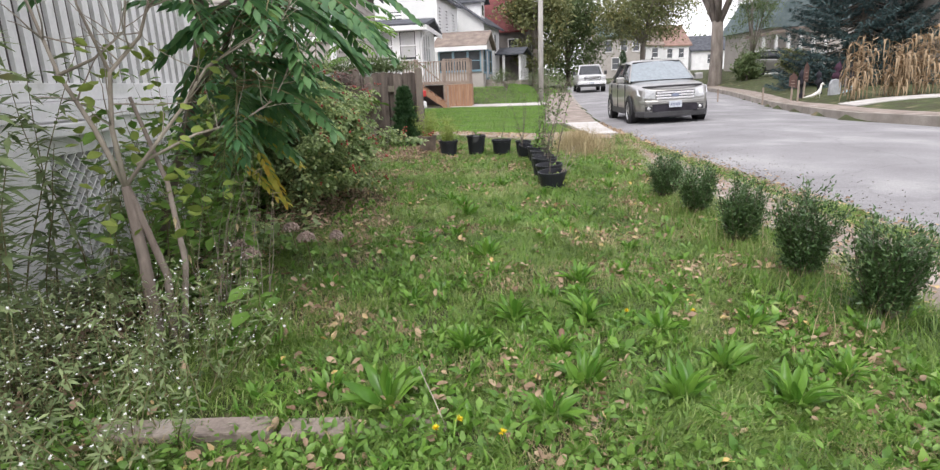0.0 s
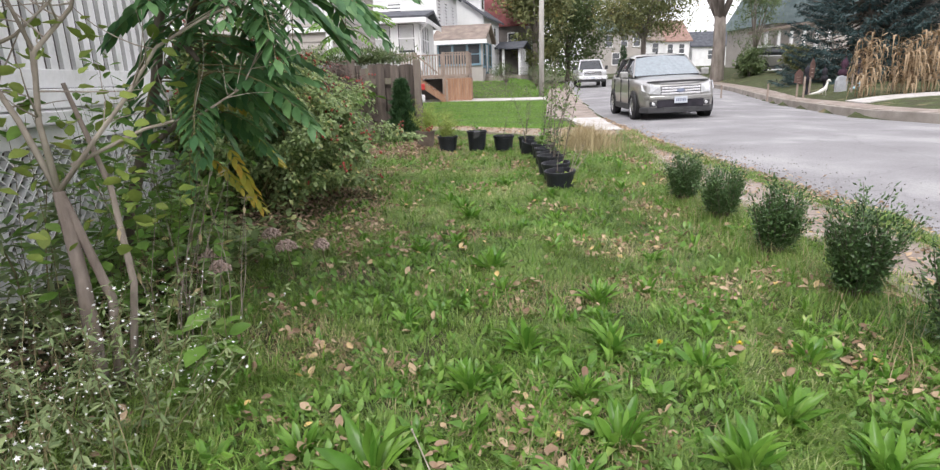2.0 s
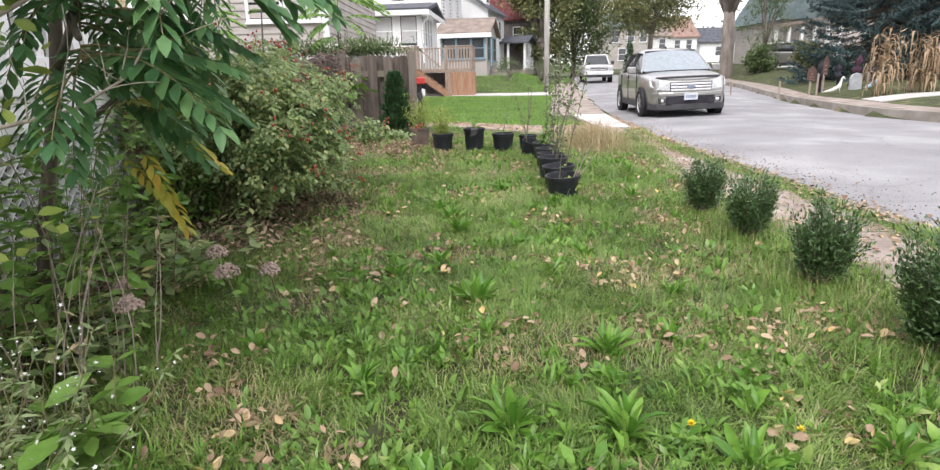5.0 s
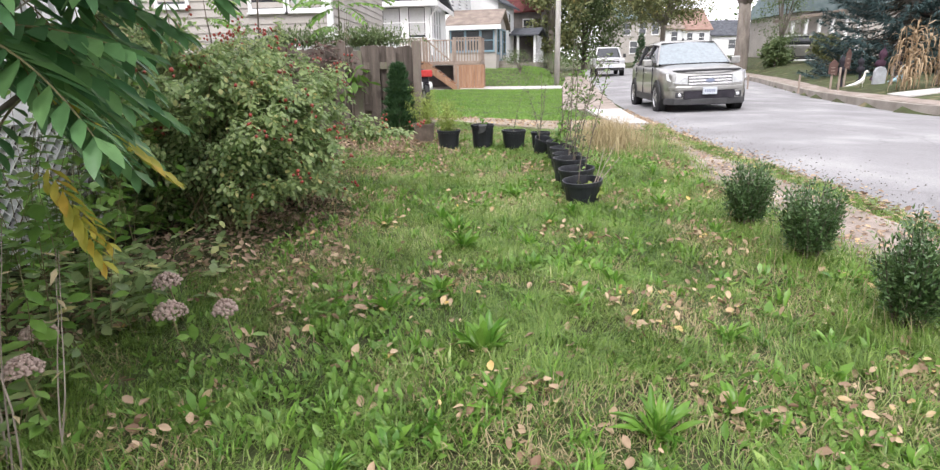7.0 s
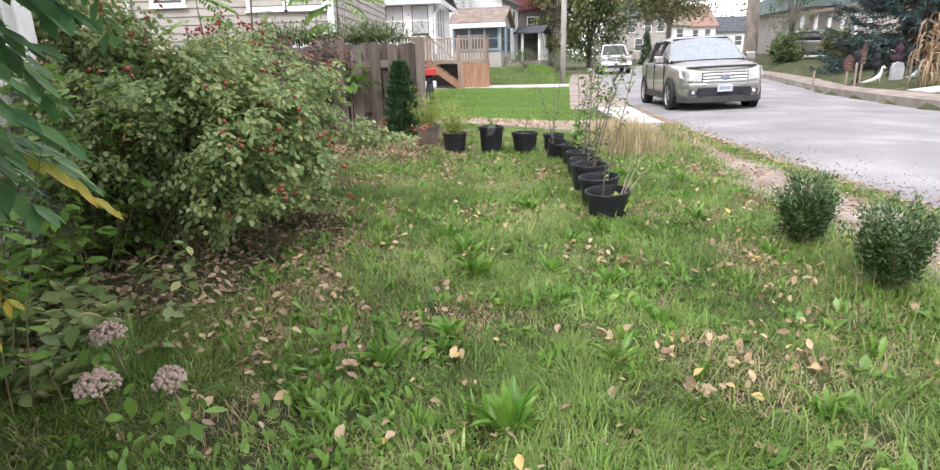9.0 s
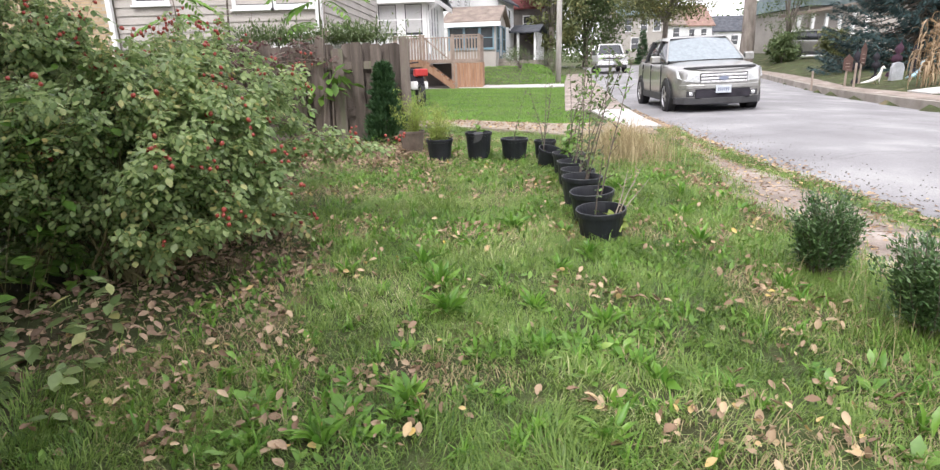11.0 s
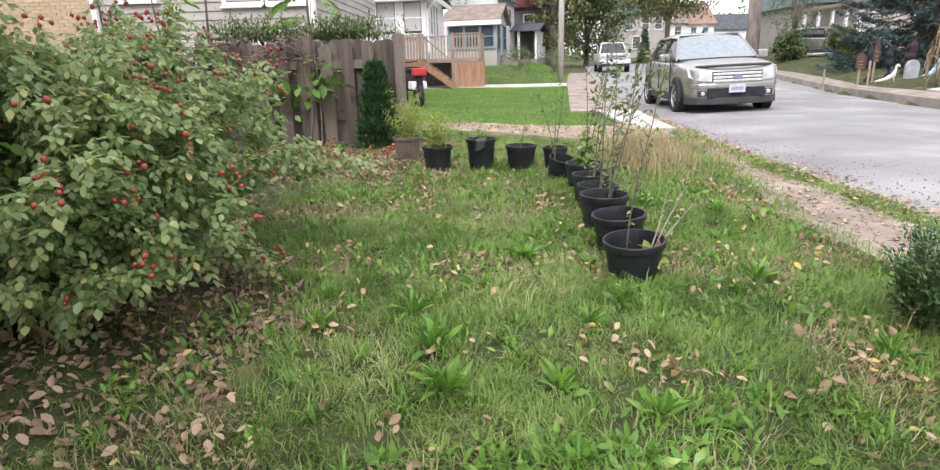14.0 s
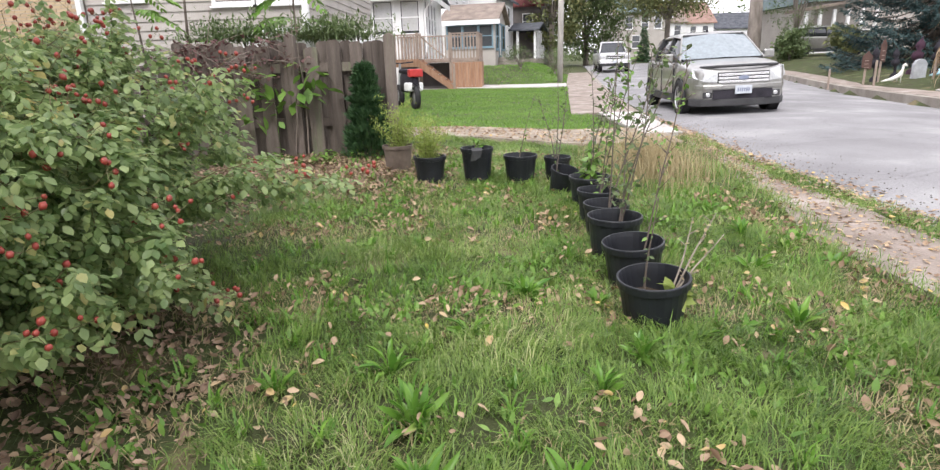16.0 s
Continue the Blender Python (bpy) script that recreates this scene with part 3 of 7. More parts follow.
# grass creeping over both edges of the pavement
n = 15000
Y = rng.uniform(0.5, 11.2, n)
X = np.where(rng.random(n) < 0.55, walk_left(Y) + 0.03, walk_right(Y) - 0.02) + rng.normal(0, 0.055, n)
ok = patchy(X, Y, 3.0, 71.0) > rng.uniform(-0.5, 0.35, n)
blades("verge_grass", X[ok], Y[ok], rng.uniform(0.03, 0.1, ok.sum()), rng.uniform(0.001, 0.0024, ok.sum()), rng.uniform(0.5, 1.8, ok.sum()), M_GRASS, "ragged grass creeping over the pavement edges",
       lambda x, y: lawn_z(x, y) + 0.015)
# mown lawn past the driveway and grass across the road
count = 130000
X, Y = rng.uniform(-6, 4, count), 12.3 + 15.6 * rng.random(count) ** 1.3
keep = off_paving(X, Y)
X, Y = X[keep], Y[keep]
blades("mown_lawn", X, Y, rng.uniform(0.03, 0.07, len(X)), rng.uniform(0.002, 0.005, len(X)), rng.uniform(0.2, 1.2, len(X)), M_GRASS_FAR, "bright green mown lawn of the next house")
count = 30000
X, Y = rng.uniform(-6, 5.5, count), rng.uniform(31.1, 58, count)
keep = off_paving(X, Y)
X, Y = X[keep], Y[keep]
blades("front_yard_grass", X, Y, rng.uniform(0.05, 0.14, len(X)), rng.uniform(0.006, 0.014, len(X)), rng.uniform(0.2, 1.2, len(X)), M_GRASS_FAR, "patchy front yard grass before the houses")
count = 120000
Y = rng.uniform(11, 48, count)
X = road_right(Y) + 1.1 + 9.0 * rng.random(count) ** 1.3
keep = off_paving(X, Y)
X, Y = X[keep], Y[keep]
blades("roadside_lawn", X, Y, rng.uniform(0.06, 0.14, len(X)), rng.uniform(0.008, 0.016, len(X)), rng.uniform(0.2, 1.2, len(X)), M_GRASS_FAR, "green lawn across the road")

# ---- the yard: fence, porch, pots, shrubs ----
def gz(x, y):
    return float(ground_z(x, y))


def fence_run(x0, x1, y, top, label, lower=0.0, seed=1):
    r = random.Random(seed)
    f = thing("wooden_fence", label, "fence", pose(x0, y, 0.08))
    length = x1 - x0
    for z in (0.28, top - 0.28):
        part("rail", Shape().box(0, -0.02, z, length, 0.02, z + 0.085), M_FENCE, f)
    x, k = 0.02, 0
    while x < length - 0.1:
        w = r.uniform(0.115, 0.14)
        side = -0.024 if k % 2 == 0 else 0.024
        h = top + r.uniform(-0.05, 0.03) - lower * r.random()
        lean = r.uniform(-0.012, 0.012)
        d = 0.018
        lo, hi = (side - d, side) if side < 0 else (side, side + d)
        s = Shape().prism([(x, -0.02), (x + w, -0.02), (x + w + lean, h - 0.02), (x + w * 0.75 + lean, h), (x + w * 0.2 + lean, h + r.uniform(-0.012, 0.004)), (x + lean, h - 0.025)], lo, hi)
        part("board", s, M_FENCE, f)
        x += w * r.uniform(0.86, 0.98) if k % 2 == 0 else w * 0.9
        k += 1
    return f


fence = fence_run(-2.78, -0.72, 9.2, 1.08, "weathered grey-brown shadowbox fence of uneven wooden boards")
for px_, h in ((0.0, 1.12), (1.08, 1.16), (2.02, 1.14)):
    part("post", Shape().prism([(px_ - 0.05, -0.15), (px_ + 0.05, -0.15), (px_ + 0.05, h - 0.03), (px_, h), (px_ - 0.05, h - 0.03)], -0.115, -0.045), M_FENCE, fence, bevel=0.006)
fence_b = fence_run(-5.0, -2.82, 9.9, 0.98, "lower stretch of old wooden fence behind the rose bush", 0.06, 4)
for px_ in (0.0, 2.1):
    part("post", Shape().box(px_ - 0.05, -0.12, -0.15, px_ + 0.05, -0.045, 1.02), M_FENCE, fence_b, bevel=0.006)

# porch with white railing and lattice skirt
porch = thing("porch", "white vinyl porch with close balusters above a lattice skirt", "porch", pose(-2.25, 0, -0.04))
part("floor_edge", Shape().box(-2.5, 0.4, 0.88, 0.06, 4.9, 0.98), M_VINYL, porch, bevel=0.008)
part("ledge", Shape().box(-0.02, 3.0, 0.80, 0.11, 3.7, 0.87), M_VINYL, porch, bevel=0.008)
part("skirt_board", Shape().box(-0.03, 0.4, 0.70, 0.03, 4.9, 0.878), M_VINYL, porch)
part("panel", Shape().box(-0.05, 2.35, -0.1, 0.045, 3.06, 0.88), M_VINYL, porch, "solid white corner panel", bevel=0.006)
part("bottom_rail", Shape().box(-0.03, 0.5, 0.983, 0.03, 4.86, 1.08), M_VINYL, porch, bevel=0.006)
part("top_rail", Shape().box(-0.045, 0.5, 1.92, 0.045, 4.86, 1.99), M_VINYL, porch, bevel=0.008)
y = 0.62
while y < 4.8:
    part("baluster", Shape().box(-0.012, y, 1.08, 0.012, y + 0.058, 1.92), M_VINYL, porch)
    y += 0.104
for y in (0.46, 2.6, 4.8):
    part("post", Shape().box(-0.06, y, 0.98, 0.06, y + 0.11, 2.08), M_VINYL, porch, bevel=0.008)
lat = Shape()
step = 0.075
k = -14
while k * step < 2.6:
    a = 3.06 + k * step
    y0, z0, y1, z1 = a, -0.08, a + 0.78, 0.70
    if y0 < 3.06:
        z0 += 3.06 - y0
        y0 = 3.06
    if y1 > 4.9:
        z1 -= y1 - 4.9
        y1 = 4.9
    if y1 - y0 > 0.03:
        lat.beam((0.004, y0, z0), (0.004, y1, z1), 0.036, 0.007)
        lat.beam((-0.006, 7.96 - y0, z0), (-0.006, 7.96 - y1, z1), 0.036, 0.007)
    k += 1
part("lattice", lat, M_VINYL, porch, "white diamond lattice panel")
part("lattice_frame", Shape().box(-0.02, 3.06, -0.1, 0.02, 4.9, -0.06).box(-0.02, 4.86, -0.06, 0.02, 4.9, 0.7), M_VINYL, porch)
part("porch_roof", Shape().box(-2.6, 0.1, 2.75, 0.5, 5.3, 2.9), M_VINYL, porch)
for y in (0.5, 4.84):
    part("column", Shape().box(-0.07, y - 0.07, 2.0, 0.07, y + 0.07, 2.75), M_VINYL, porch)
# unseen wall added to darken the gaps between the balusters
part("porch_shade_wall", Shape().box(-2.5, 4.93, -0.1, -0.08, 4.99, 2.75), M_GREYBROWN_SIDING_SHADE, porch)
near_house = thing("house", "white-sided house behind its front porch, wall coloured dark for porch shade", "house", pose(-4.78, -4, -0.04))
# wall colour is dark for the porch's shade; the house itself is white
part("wall", Shape().box(-6, 0, -0.3, 0, 9.6, 5.4), M_GREYBROWN_SIDING_SHADE, near_house)
part("roof", Shape().prism([(-6.5, 5.3), (0.6, 5.3), (-3, 8.2)], -0.4, 10.0, "y"), M_ROOF_DARK, near_house)


def nursery_pot(x, y, r, h, label, material=M_POT, tilt=(0, 0), seed=0, soil=0.5):
    p = thing("nursery_pot", label, "plant pot", pose(x, y, gz(x, y) - 0.012, tilt[0], tilt[1], 17 * seed), group="pots lined up on the lawn")
    out = [(0.0, 0.0), (r * 0.78, 0.0), (r * 0.8, 0.012), (r * 0.955, h - 0.035), (r * 0.955, h - 0.03), (r * 1.03, h - 0.028), (r * 1.035, h - 0.004),
           (r * 1.02, h), (r * 0.97, h), (r * 0.93, h - 0.02), (r * 0.80, h * 0.5)]
    part("body", Shape().lathe(out, 28), material, p, smooth=False)
    rings = Shape().lathe([(r * 0.915, h * 0.74), (r * 0.935, h * 0.745), (r * 0.94, h * 0.77), (r * 0.92, h * 0.775)], 28)
    part("ridge", rings, material, p)
    z = h * soil
    rr = random.Random(seed)
    s = Shape()
    n = 14
    s.add([(0, 0, z + 0.01)] + [(r * 0.88 * math.cos(i * 2 * math.pi / n), r * 0.88 * math.sin(i * 2 * math.pi / n), z + rr.uniform(-0.008, 0.012)) for i in range(n)],
          [(0, i + 1, (i + 1) % n + 1) for i in range(n)])
    part("soil", s, M_POTSOIL, p)
    return p


def leaf_cloud(pos, size, spread=1.0, tv=LEAF_V, tf=LEAF_F, down=0.3, jitter=0.3):
    n = len(pos)
    rot = turns(rng.uniform(0, 2 * math.pi, n), rng.normal(-down, 0.5 * spread, n), rng.normal(0, 0.5 * spread, n))
    return strew(tv, tf, pos, rot, size * rng.uniform(1 - jitter, 1 + jitter, n))


def curve_path(a, d, length, n, bend, r):
    """A wandering stem from a along d."""
    p, q, out = Vector(a), Vector(d).normalized(), [Vector(a)]
    for i in range(n):
        q = (q + Vector((r.uniform(-1, 1), r.uniform(-1, 1), r.uniform(-0.6, 0.6))) * bend).normalized()
        p = p + q * (length / n)
        out.append(p.copy())
    return out


def sapling(x, y, z, height, seed, label, leaf=0.05, leaves=26, stems=1, material=M_WEED, lean=(0, 0), bark=M_BARK_DARK, thick=0.005):
    r = random.Random(seed)
    t = thing("sapling", label, "sapling", pose(x, y, z), group="saplings in pots")
    s, spots = Shape(), []
    for k in range(stems):
        d = (lean[0] + r.uniform(-0.12, 0.12), lean[1] + r.uniform(-0.12, 0.12), 1)
        pts = curve_path((r.uniform(-0.02, 0.02), r.uniform(-0.02, 0.02), -0.02), d, height * r.uniform(0.75, 1.0), 8, 0.07, r)
        s.tube(pts, [thick * (1 - 0.085 * i) for i in range(9)], 5)
        for i in range(2, 9):
            for _ in range(max(1, leaves // (stems * 7))):
                q = pts[i - 1].lerp(pts[i], r.random())
                if r.random() < 0.45:
                    w = curve_path(q, (r.uniform(-1, 1), r.uniform(-1, 1), 0.7), height * 0.09, 3, 0.2, r)
                    s.tube(w, [thick * 0.4, thick * 0.33, thick * 0.25, thick * 0.2], 4)
                    spots += w[1:]
                else:
                    spots.append(q)
    part("stem", s, bark, t)
    V, F = leaf_cloud(np.array([tuple(q) for q in spots]), leaf)
    fast_mesh("foliage", V, F, material, t)
    return t


POTS = [(-0.31, 7.86, 0.125, 0.215, "small black nursery pot with a feathery seedling"), (0.06, 7.9, 0.125, 0.28, "tall black nursery pot with a torn grey liner"),
        (0.40, 7.93, 0.13, 0.23, "black nursery pot with a thin sapling"), (0.70, 8.0, 0.105, 0.22, "small black nursery pot at the corner of the row"),
        (0.66, 7.52, 0.10, 0.2, "small tipped black nursery pot"), (0.80, 7.1, 0.13, 0.22, "black nursery pot with low leafy growth"),
        (0.78, 6.72, 0.118, 0.22, "black nursery pot with sapling stems"), (0.77, 6.42, 0.12, 0.21, "black nursery pot holding bare soil and stems"),
        (0.755, 6.14, 0.132, 0.215, "wide black nursery pot with pale debris"), (0.765, 5.76, 0.13, 0.21, "wide ribbed black nursery pot with a twig"),
        (0.74, 5.36, 0.13, 0.2, "large black nursery pot at the head of the row")]
for k, (x, y, r_, h_, lab) in enumerate(POTS):
    nursery_pot(x, y, r_, h_, lab, tilt=((14, -8) if k == 4 else (0, 0)) if k not in (9, 10) else (-3, 3), seed=k)
nursery_pot(-0.62, 8.3, 0.125, 0.23, "faded brown square-sided nursery pot", M_POT_BROWN, seed=15)
liner = thing("pot_liner", "torn dark grey plastic sheet over a pot rim", "plastic sheet", pose(0.045, 7.765, gz(0.05, 7.9) + 0.2, 8, 5, 10))
part("sheet", Shape().add([(-0.03, -0.012, 0.06), (0.05, -0.01, 0.07), (0.04, -0.016, 0.02), (0.0, -0.02, -0.01), (-0.035, -0.014, -0.02), (-0.03, 0.03, 0.075), (0.05, 0.03, 0.08)],
                           [(0, 1, 2), (0, 2, 3), (0, 3, 4), (0, 5, 6, 1)]), M_CLAD, liner)
SAPS = [(0.40, 7.93, 0.75, 1, 14, (0.12, 0), 0.035), (0.70, 8.0, 0.8, 2, 30, (0.05, 0), 0.035), (0.80, 7.12, 0.85, 3, 40, (0.08, -0.05), 0.05), (0.78, 6.72, 1.0, 2, 44, (0.05, 0.02), 0.06),
        (0.77, 6.42, 1.05, 2, 36, (0.1, 0.05), 0.055), (0.77, 6.14, 1.15, 3, 60, (0.14, 0.02), 0.06), (0.78, 5.77, 0.95, 1, 22, (0.22, 0.05), 0.04), (0.71, 5.4, 0.42, 1, 4, (-0.05, 0.02), 0.03),
        (0.62, 7.55, 0.7, 1, 14, (0.1, 0), 0.035)]
for k, (x, y, h_, st, lv, ln, lf) in enumerate(SAPS):
    sapling(x, y, gz(x, y) + 0.1, h_, 30 + k, "thin upright sapling with sparse green leaves", lf * 0.64, int(lv * 1.6), st, M_TREE_A if k % 3 else M_WEED, ln, M_BARK_DARK)
sapling(0.8, 7.08, gz(0.8, 7.1) + 0.15, 0.25, 71, "low bright green seedling with broad leaves", 0.075, 30, 3)
sapling(0.06, 7.9, gz(0.06, 7.9) + 0.2, 0.18, 72, "low bright green seedling in a pot", 0.05, 24, 3)
sapling(0.79, 5.37, gz(0.73, 5.3) + 0.09, 0.42, 73, "pale dry branching twig leaning from a pot", 0.02, 18, 3, M_STRAW, (0.55, 0.05), M_BARK_PALE, 0.005)
sapling(0.81, 5.33, gz(0.73, 5.3) + 0.09, 0.1, 74, "small seedling with pale green leaves", 0.07, 8, 1, M_FERNY)


def feathery(x, y, z, w, h, seed, label):
    t = thing("feathery_plant", label, "plant", pose(x, y, z))
    r = random.Random(seed)
    s, spots = Shape(), []
    for _ in range(16):
        pts = curve_path((r.uniform(-0.03, 0.03), r.uniform(-0.03, 0.03), -0.03), (r.uniform(-w, w) * 2.2, r.uniform(-w, w) * 2.2, h * 1.6), h * r.uniform(0.7, 1.15), 5, 0.15, r)
        s.tube(pts, [0.003, 0.0026, 0.002, 0.0016, 0.0012, 0.0008], 4)
        for i in range(1, 6):
            for _ in range(26):
                spots.append(pts[i - 1].lerp(pts[i], r.random()) + Vector((r.gauss(0, 0.022), r.gauss(0, 0.022), r.gauss(0, 0.02))))
    part("stem", s, M_STEM, t)
    V, F = leaf_cloud(np.array([tuple(q) for q in spots]), 0.032, 1.6, SLIM_V, SLIM_F)
    fast_mesh("foliage", V, F, M_FERNY, t)


feathery(-0.31, 7.86, gz(-0.31, 7.86) + 0.17, 0.15, 0.38, 5, "feathery yellow-green seedling in a black pot")
feathery(-0.6, 8.28, gz(-0.62, 8.3) + 0.19, 0.17, 0.42, 6, "feathery yellow-green seedling in a brown pot")


def boxwood(x, y, w, h, seed, label):
    r = np.random.default_rng(seed)
    t = thing("boxwood", label, "shrub", pose(x, y, gz(x, y)), group="row of young boxwoods along the pavement")
    rr = random.Random(seed)
    s, pos, rot = Shape(), [], []
    for _ in range(60):
        a = rr.uniform(0, 2 * math.pi)
        out = rr.random() ** 0.5
        d = Vector((math.cos(a) * out * w * 0.68, math.sin(a) * out * w * 0.68, h * (1.08 - 0.25 * out)))
        ln = d.length * rr.uniform(0.6, 1.18)
        pts = curve_path((math.cos(a) * 0.03, math.sin(a) * 0.03, -0.01), d, ln, 6, 0.10, rr)
        s.tube(pts, [0.0035, 0.003, 0.0026, 0.0022, 0.0018, 0.0013, 0.0008], 4)
        for i in range(2, 7):
            for _ in range(30):
                q = pts[i - 1].lerp(pts[i], rr.random()) + Vector((rr.gauss(0, 0.017), rr.gauss(0, 0.017), rr.gauss(0, 0.013)))
                if q.z > 0.07:
                    pos.append(tuple(q))
    part("stem", s, M_BARK_DARK, t)
    pos = np.array(pos)
    n = len(pos)
    yaw = np.arctan2(-pos[:, 0], pos[:, 1]) + r.normal(0, 0.9, n)
    V, F = strew(SLIM_V, SLIM_F, pos, turns(yaw, r.normal(0.75, 0.45, n), r.normal(0, 0.6, n)), np.stack([r.uniform(0.03, 0.042, n), r.uniform(0.019, 0.029, n), r.uniform(0.019, 0.029, n)], -1))
    fast_mesh("foliage", V, F, M_BOX, t)
    return t


for k, (x, y, w, h_) in enumerate([(1.58, 4.76, 0.15, 0.36), (1.60, 4.14, 0.15, 0.36), (1.585, 3.42, 0.17, 0.39), (1.585, 2.72, 0.17, 0.44), (1.625, 2.2, 0.155, 0.42)]):
    boxwood(x, y, w, h_, 40 + k, "young dark green boxwood shrub standing in the grass edge")
# long pale grass round the boxwoods
n = 5200
k = rng.integers(0, 5, n)
cx, cy = np.array([1.58, 1.59, 1.575, 1.565, 1.58])[k], np.array([4.76, 4.14, 3.42, 2.72, 2.18])[k]
a, q = rng.uniform(0, 2 * math.pi, n), rng.uniform(0.02, 0.26, n)
blades("long_grass", cx + np.cos(a) * q, cy + np.sin(a) * q * 1.2, rng.uniform(0.05, 0.13, n), rng.uniform(0.0008, 0.0018, n), rng.uniform(0.3, 1.4, n), M_GRASS, "long uncut grass round the boxwoods")
n = 420
blades("dry_stalks", 1.57 + rng.normal(0, 0.16, n), rng.uniform(1.9, 5.0, n), rng.uniform(0.1, 0.26, n), rng.uniform(0.0008, 0.0014, n), rng.uniform(0.2, 1.2, n), M_STRAW, "dry straw-coloured grass stalks")
n = 3600
r_ = np.abs(rng.normal(0, 1, n))
a = rng.uniform(0, 2 * math.pi, n)
blades("dry_grass_clump", 1.55 + 0.27 * r_ * np.cos(a), 8.5 + 0.5 * r_ * np.sin(a), rng.uniform(0.12, 0.46, n), rng.uniform(0.0012, 0.0025, n), rng.uniform(0.2, 1.2, n), M_STRAW, "clump of dry tan grass by the pavement")

# arborvitae by the fence
arb = thing("arborvitae", "small dark green conical arborvitae before the fence", "shrub", pose(-0.98, 8.92, gz(-0.98, 8.92)))
part("trunk", Shape().tube([(0, 0, -0.02), (0.01, 0, 0.4), (0, 0, 0.8)], [0.018, 0.012, 0.004], 6), M_BARK_DARK, arb)
n = 5200
hz = rng.random(n) ** 0.8
rad = (0.2 * (1 - hz) ** 0.65 + 0.015) * np.sqrt(rng.uniform(0.25, 1, n)) * (1 + 0.12 * np.sin(hz * 33) + 0.25 * np.sin(3 * np.sin(hz * 9) * 2 + hz * 17))
a = rng.uniform(0, 2 * math.pi, n)
pos = np.stack([rad * np.cos(a), rad * np.sin(a), 0.03 + hz * 0.82], -1)
V, F = strew(SLIM_V, SLIM_F, pos, turns(a - math.pi / 2, rng.normal(0.9, 0.3, n), rng.normal(0, 0.7, n)), np.stack([np.full(n, 0.1), rng.uniform(0.05, 0.085, n), np.full(n, 0.06)], -1))
fast_mesh("foliage", V, F, M_ARB, arb)

# ---- rose bush, sumac, bare shrub, weeds ----


def rose_leaflets(spots, dirs, r):
    """Five leaflets on each leaf stalk."""
    pos, yaw, pitch, roll, size = [], [], [], [], []
    for q, d in zip(spots, dirs):
        a = math.atan2(-q.x, q.y) + r.uniform(-1.3, 1.3)
        tip = r.uniform(-1.05, 0.05)
        f = Vector((-math.sin(a), math.cos(a), math.sin(tip)))
        s = r.uniform(0.025, 0.04)
        for off, turn_ in ((0.0, 0.95), (0.0, -0.95), (0.9, 0.8), (0.9, -0.8), (1.7, 0.0)):
            pos.append(tuple(q + f * off * s))
            yaw.append(a + turn_ + r.uniform(-0.2, 0.2))
            pitch.append(tip + r.uniform(-0.35, 0.3))
            roll.append(r.uniform(-0.6, 0.6))
            size.append(s * r.uniform(0.85, 1.2))
    n = len(pos)
    size = np.array(size)
    return strew(LEAF_V, LEAF_F, np.array(pos), turns(np.array(yaw), np.array(pitch), np.array(roll)), np.stack([size * 1.25, size, size], -1))


HIP = bpy.data.meshes.new("hip")
HIP.from_pydata([(x * 0.0095, y * 0.0095, z * 0.012) for x, y, z in BALL_V], [], BALL_F)
HIP.polygons.foreach_set("use_smooth", [True] * len(BALL_F))
HIP.materials.append(M_HIP)


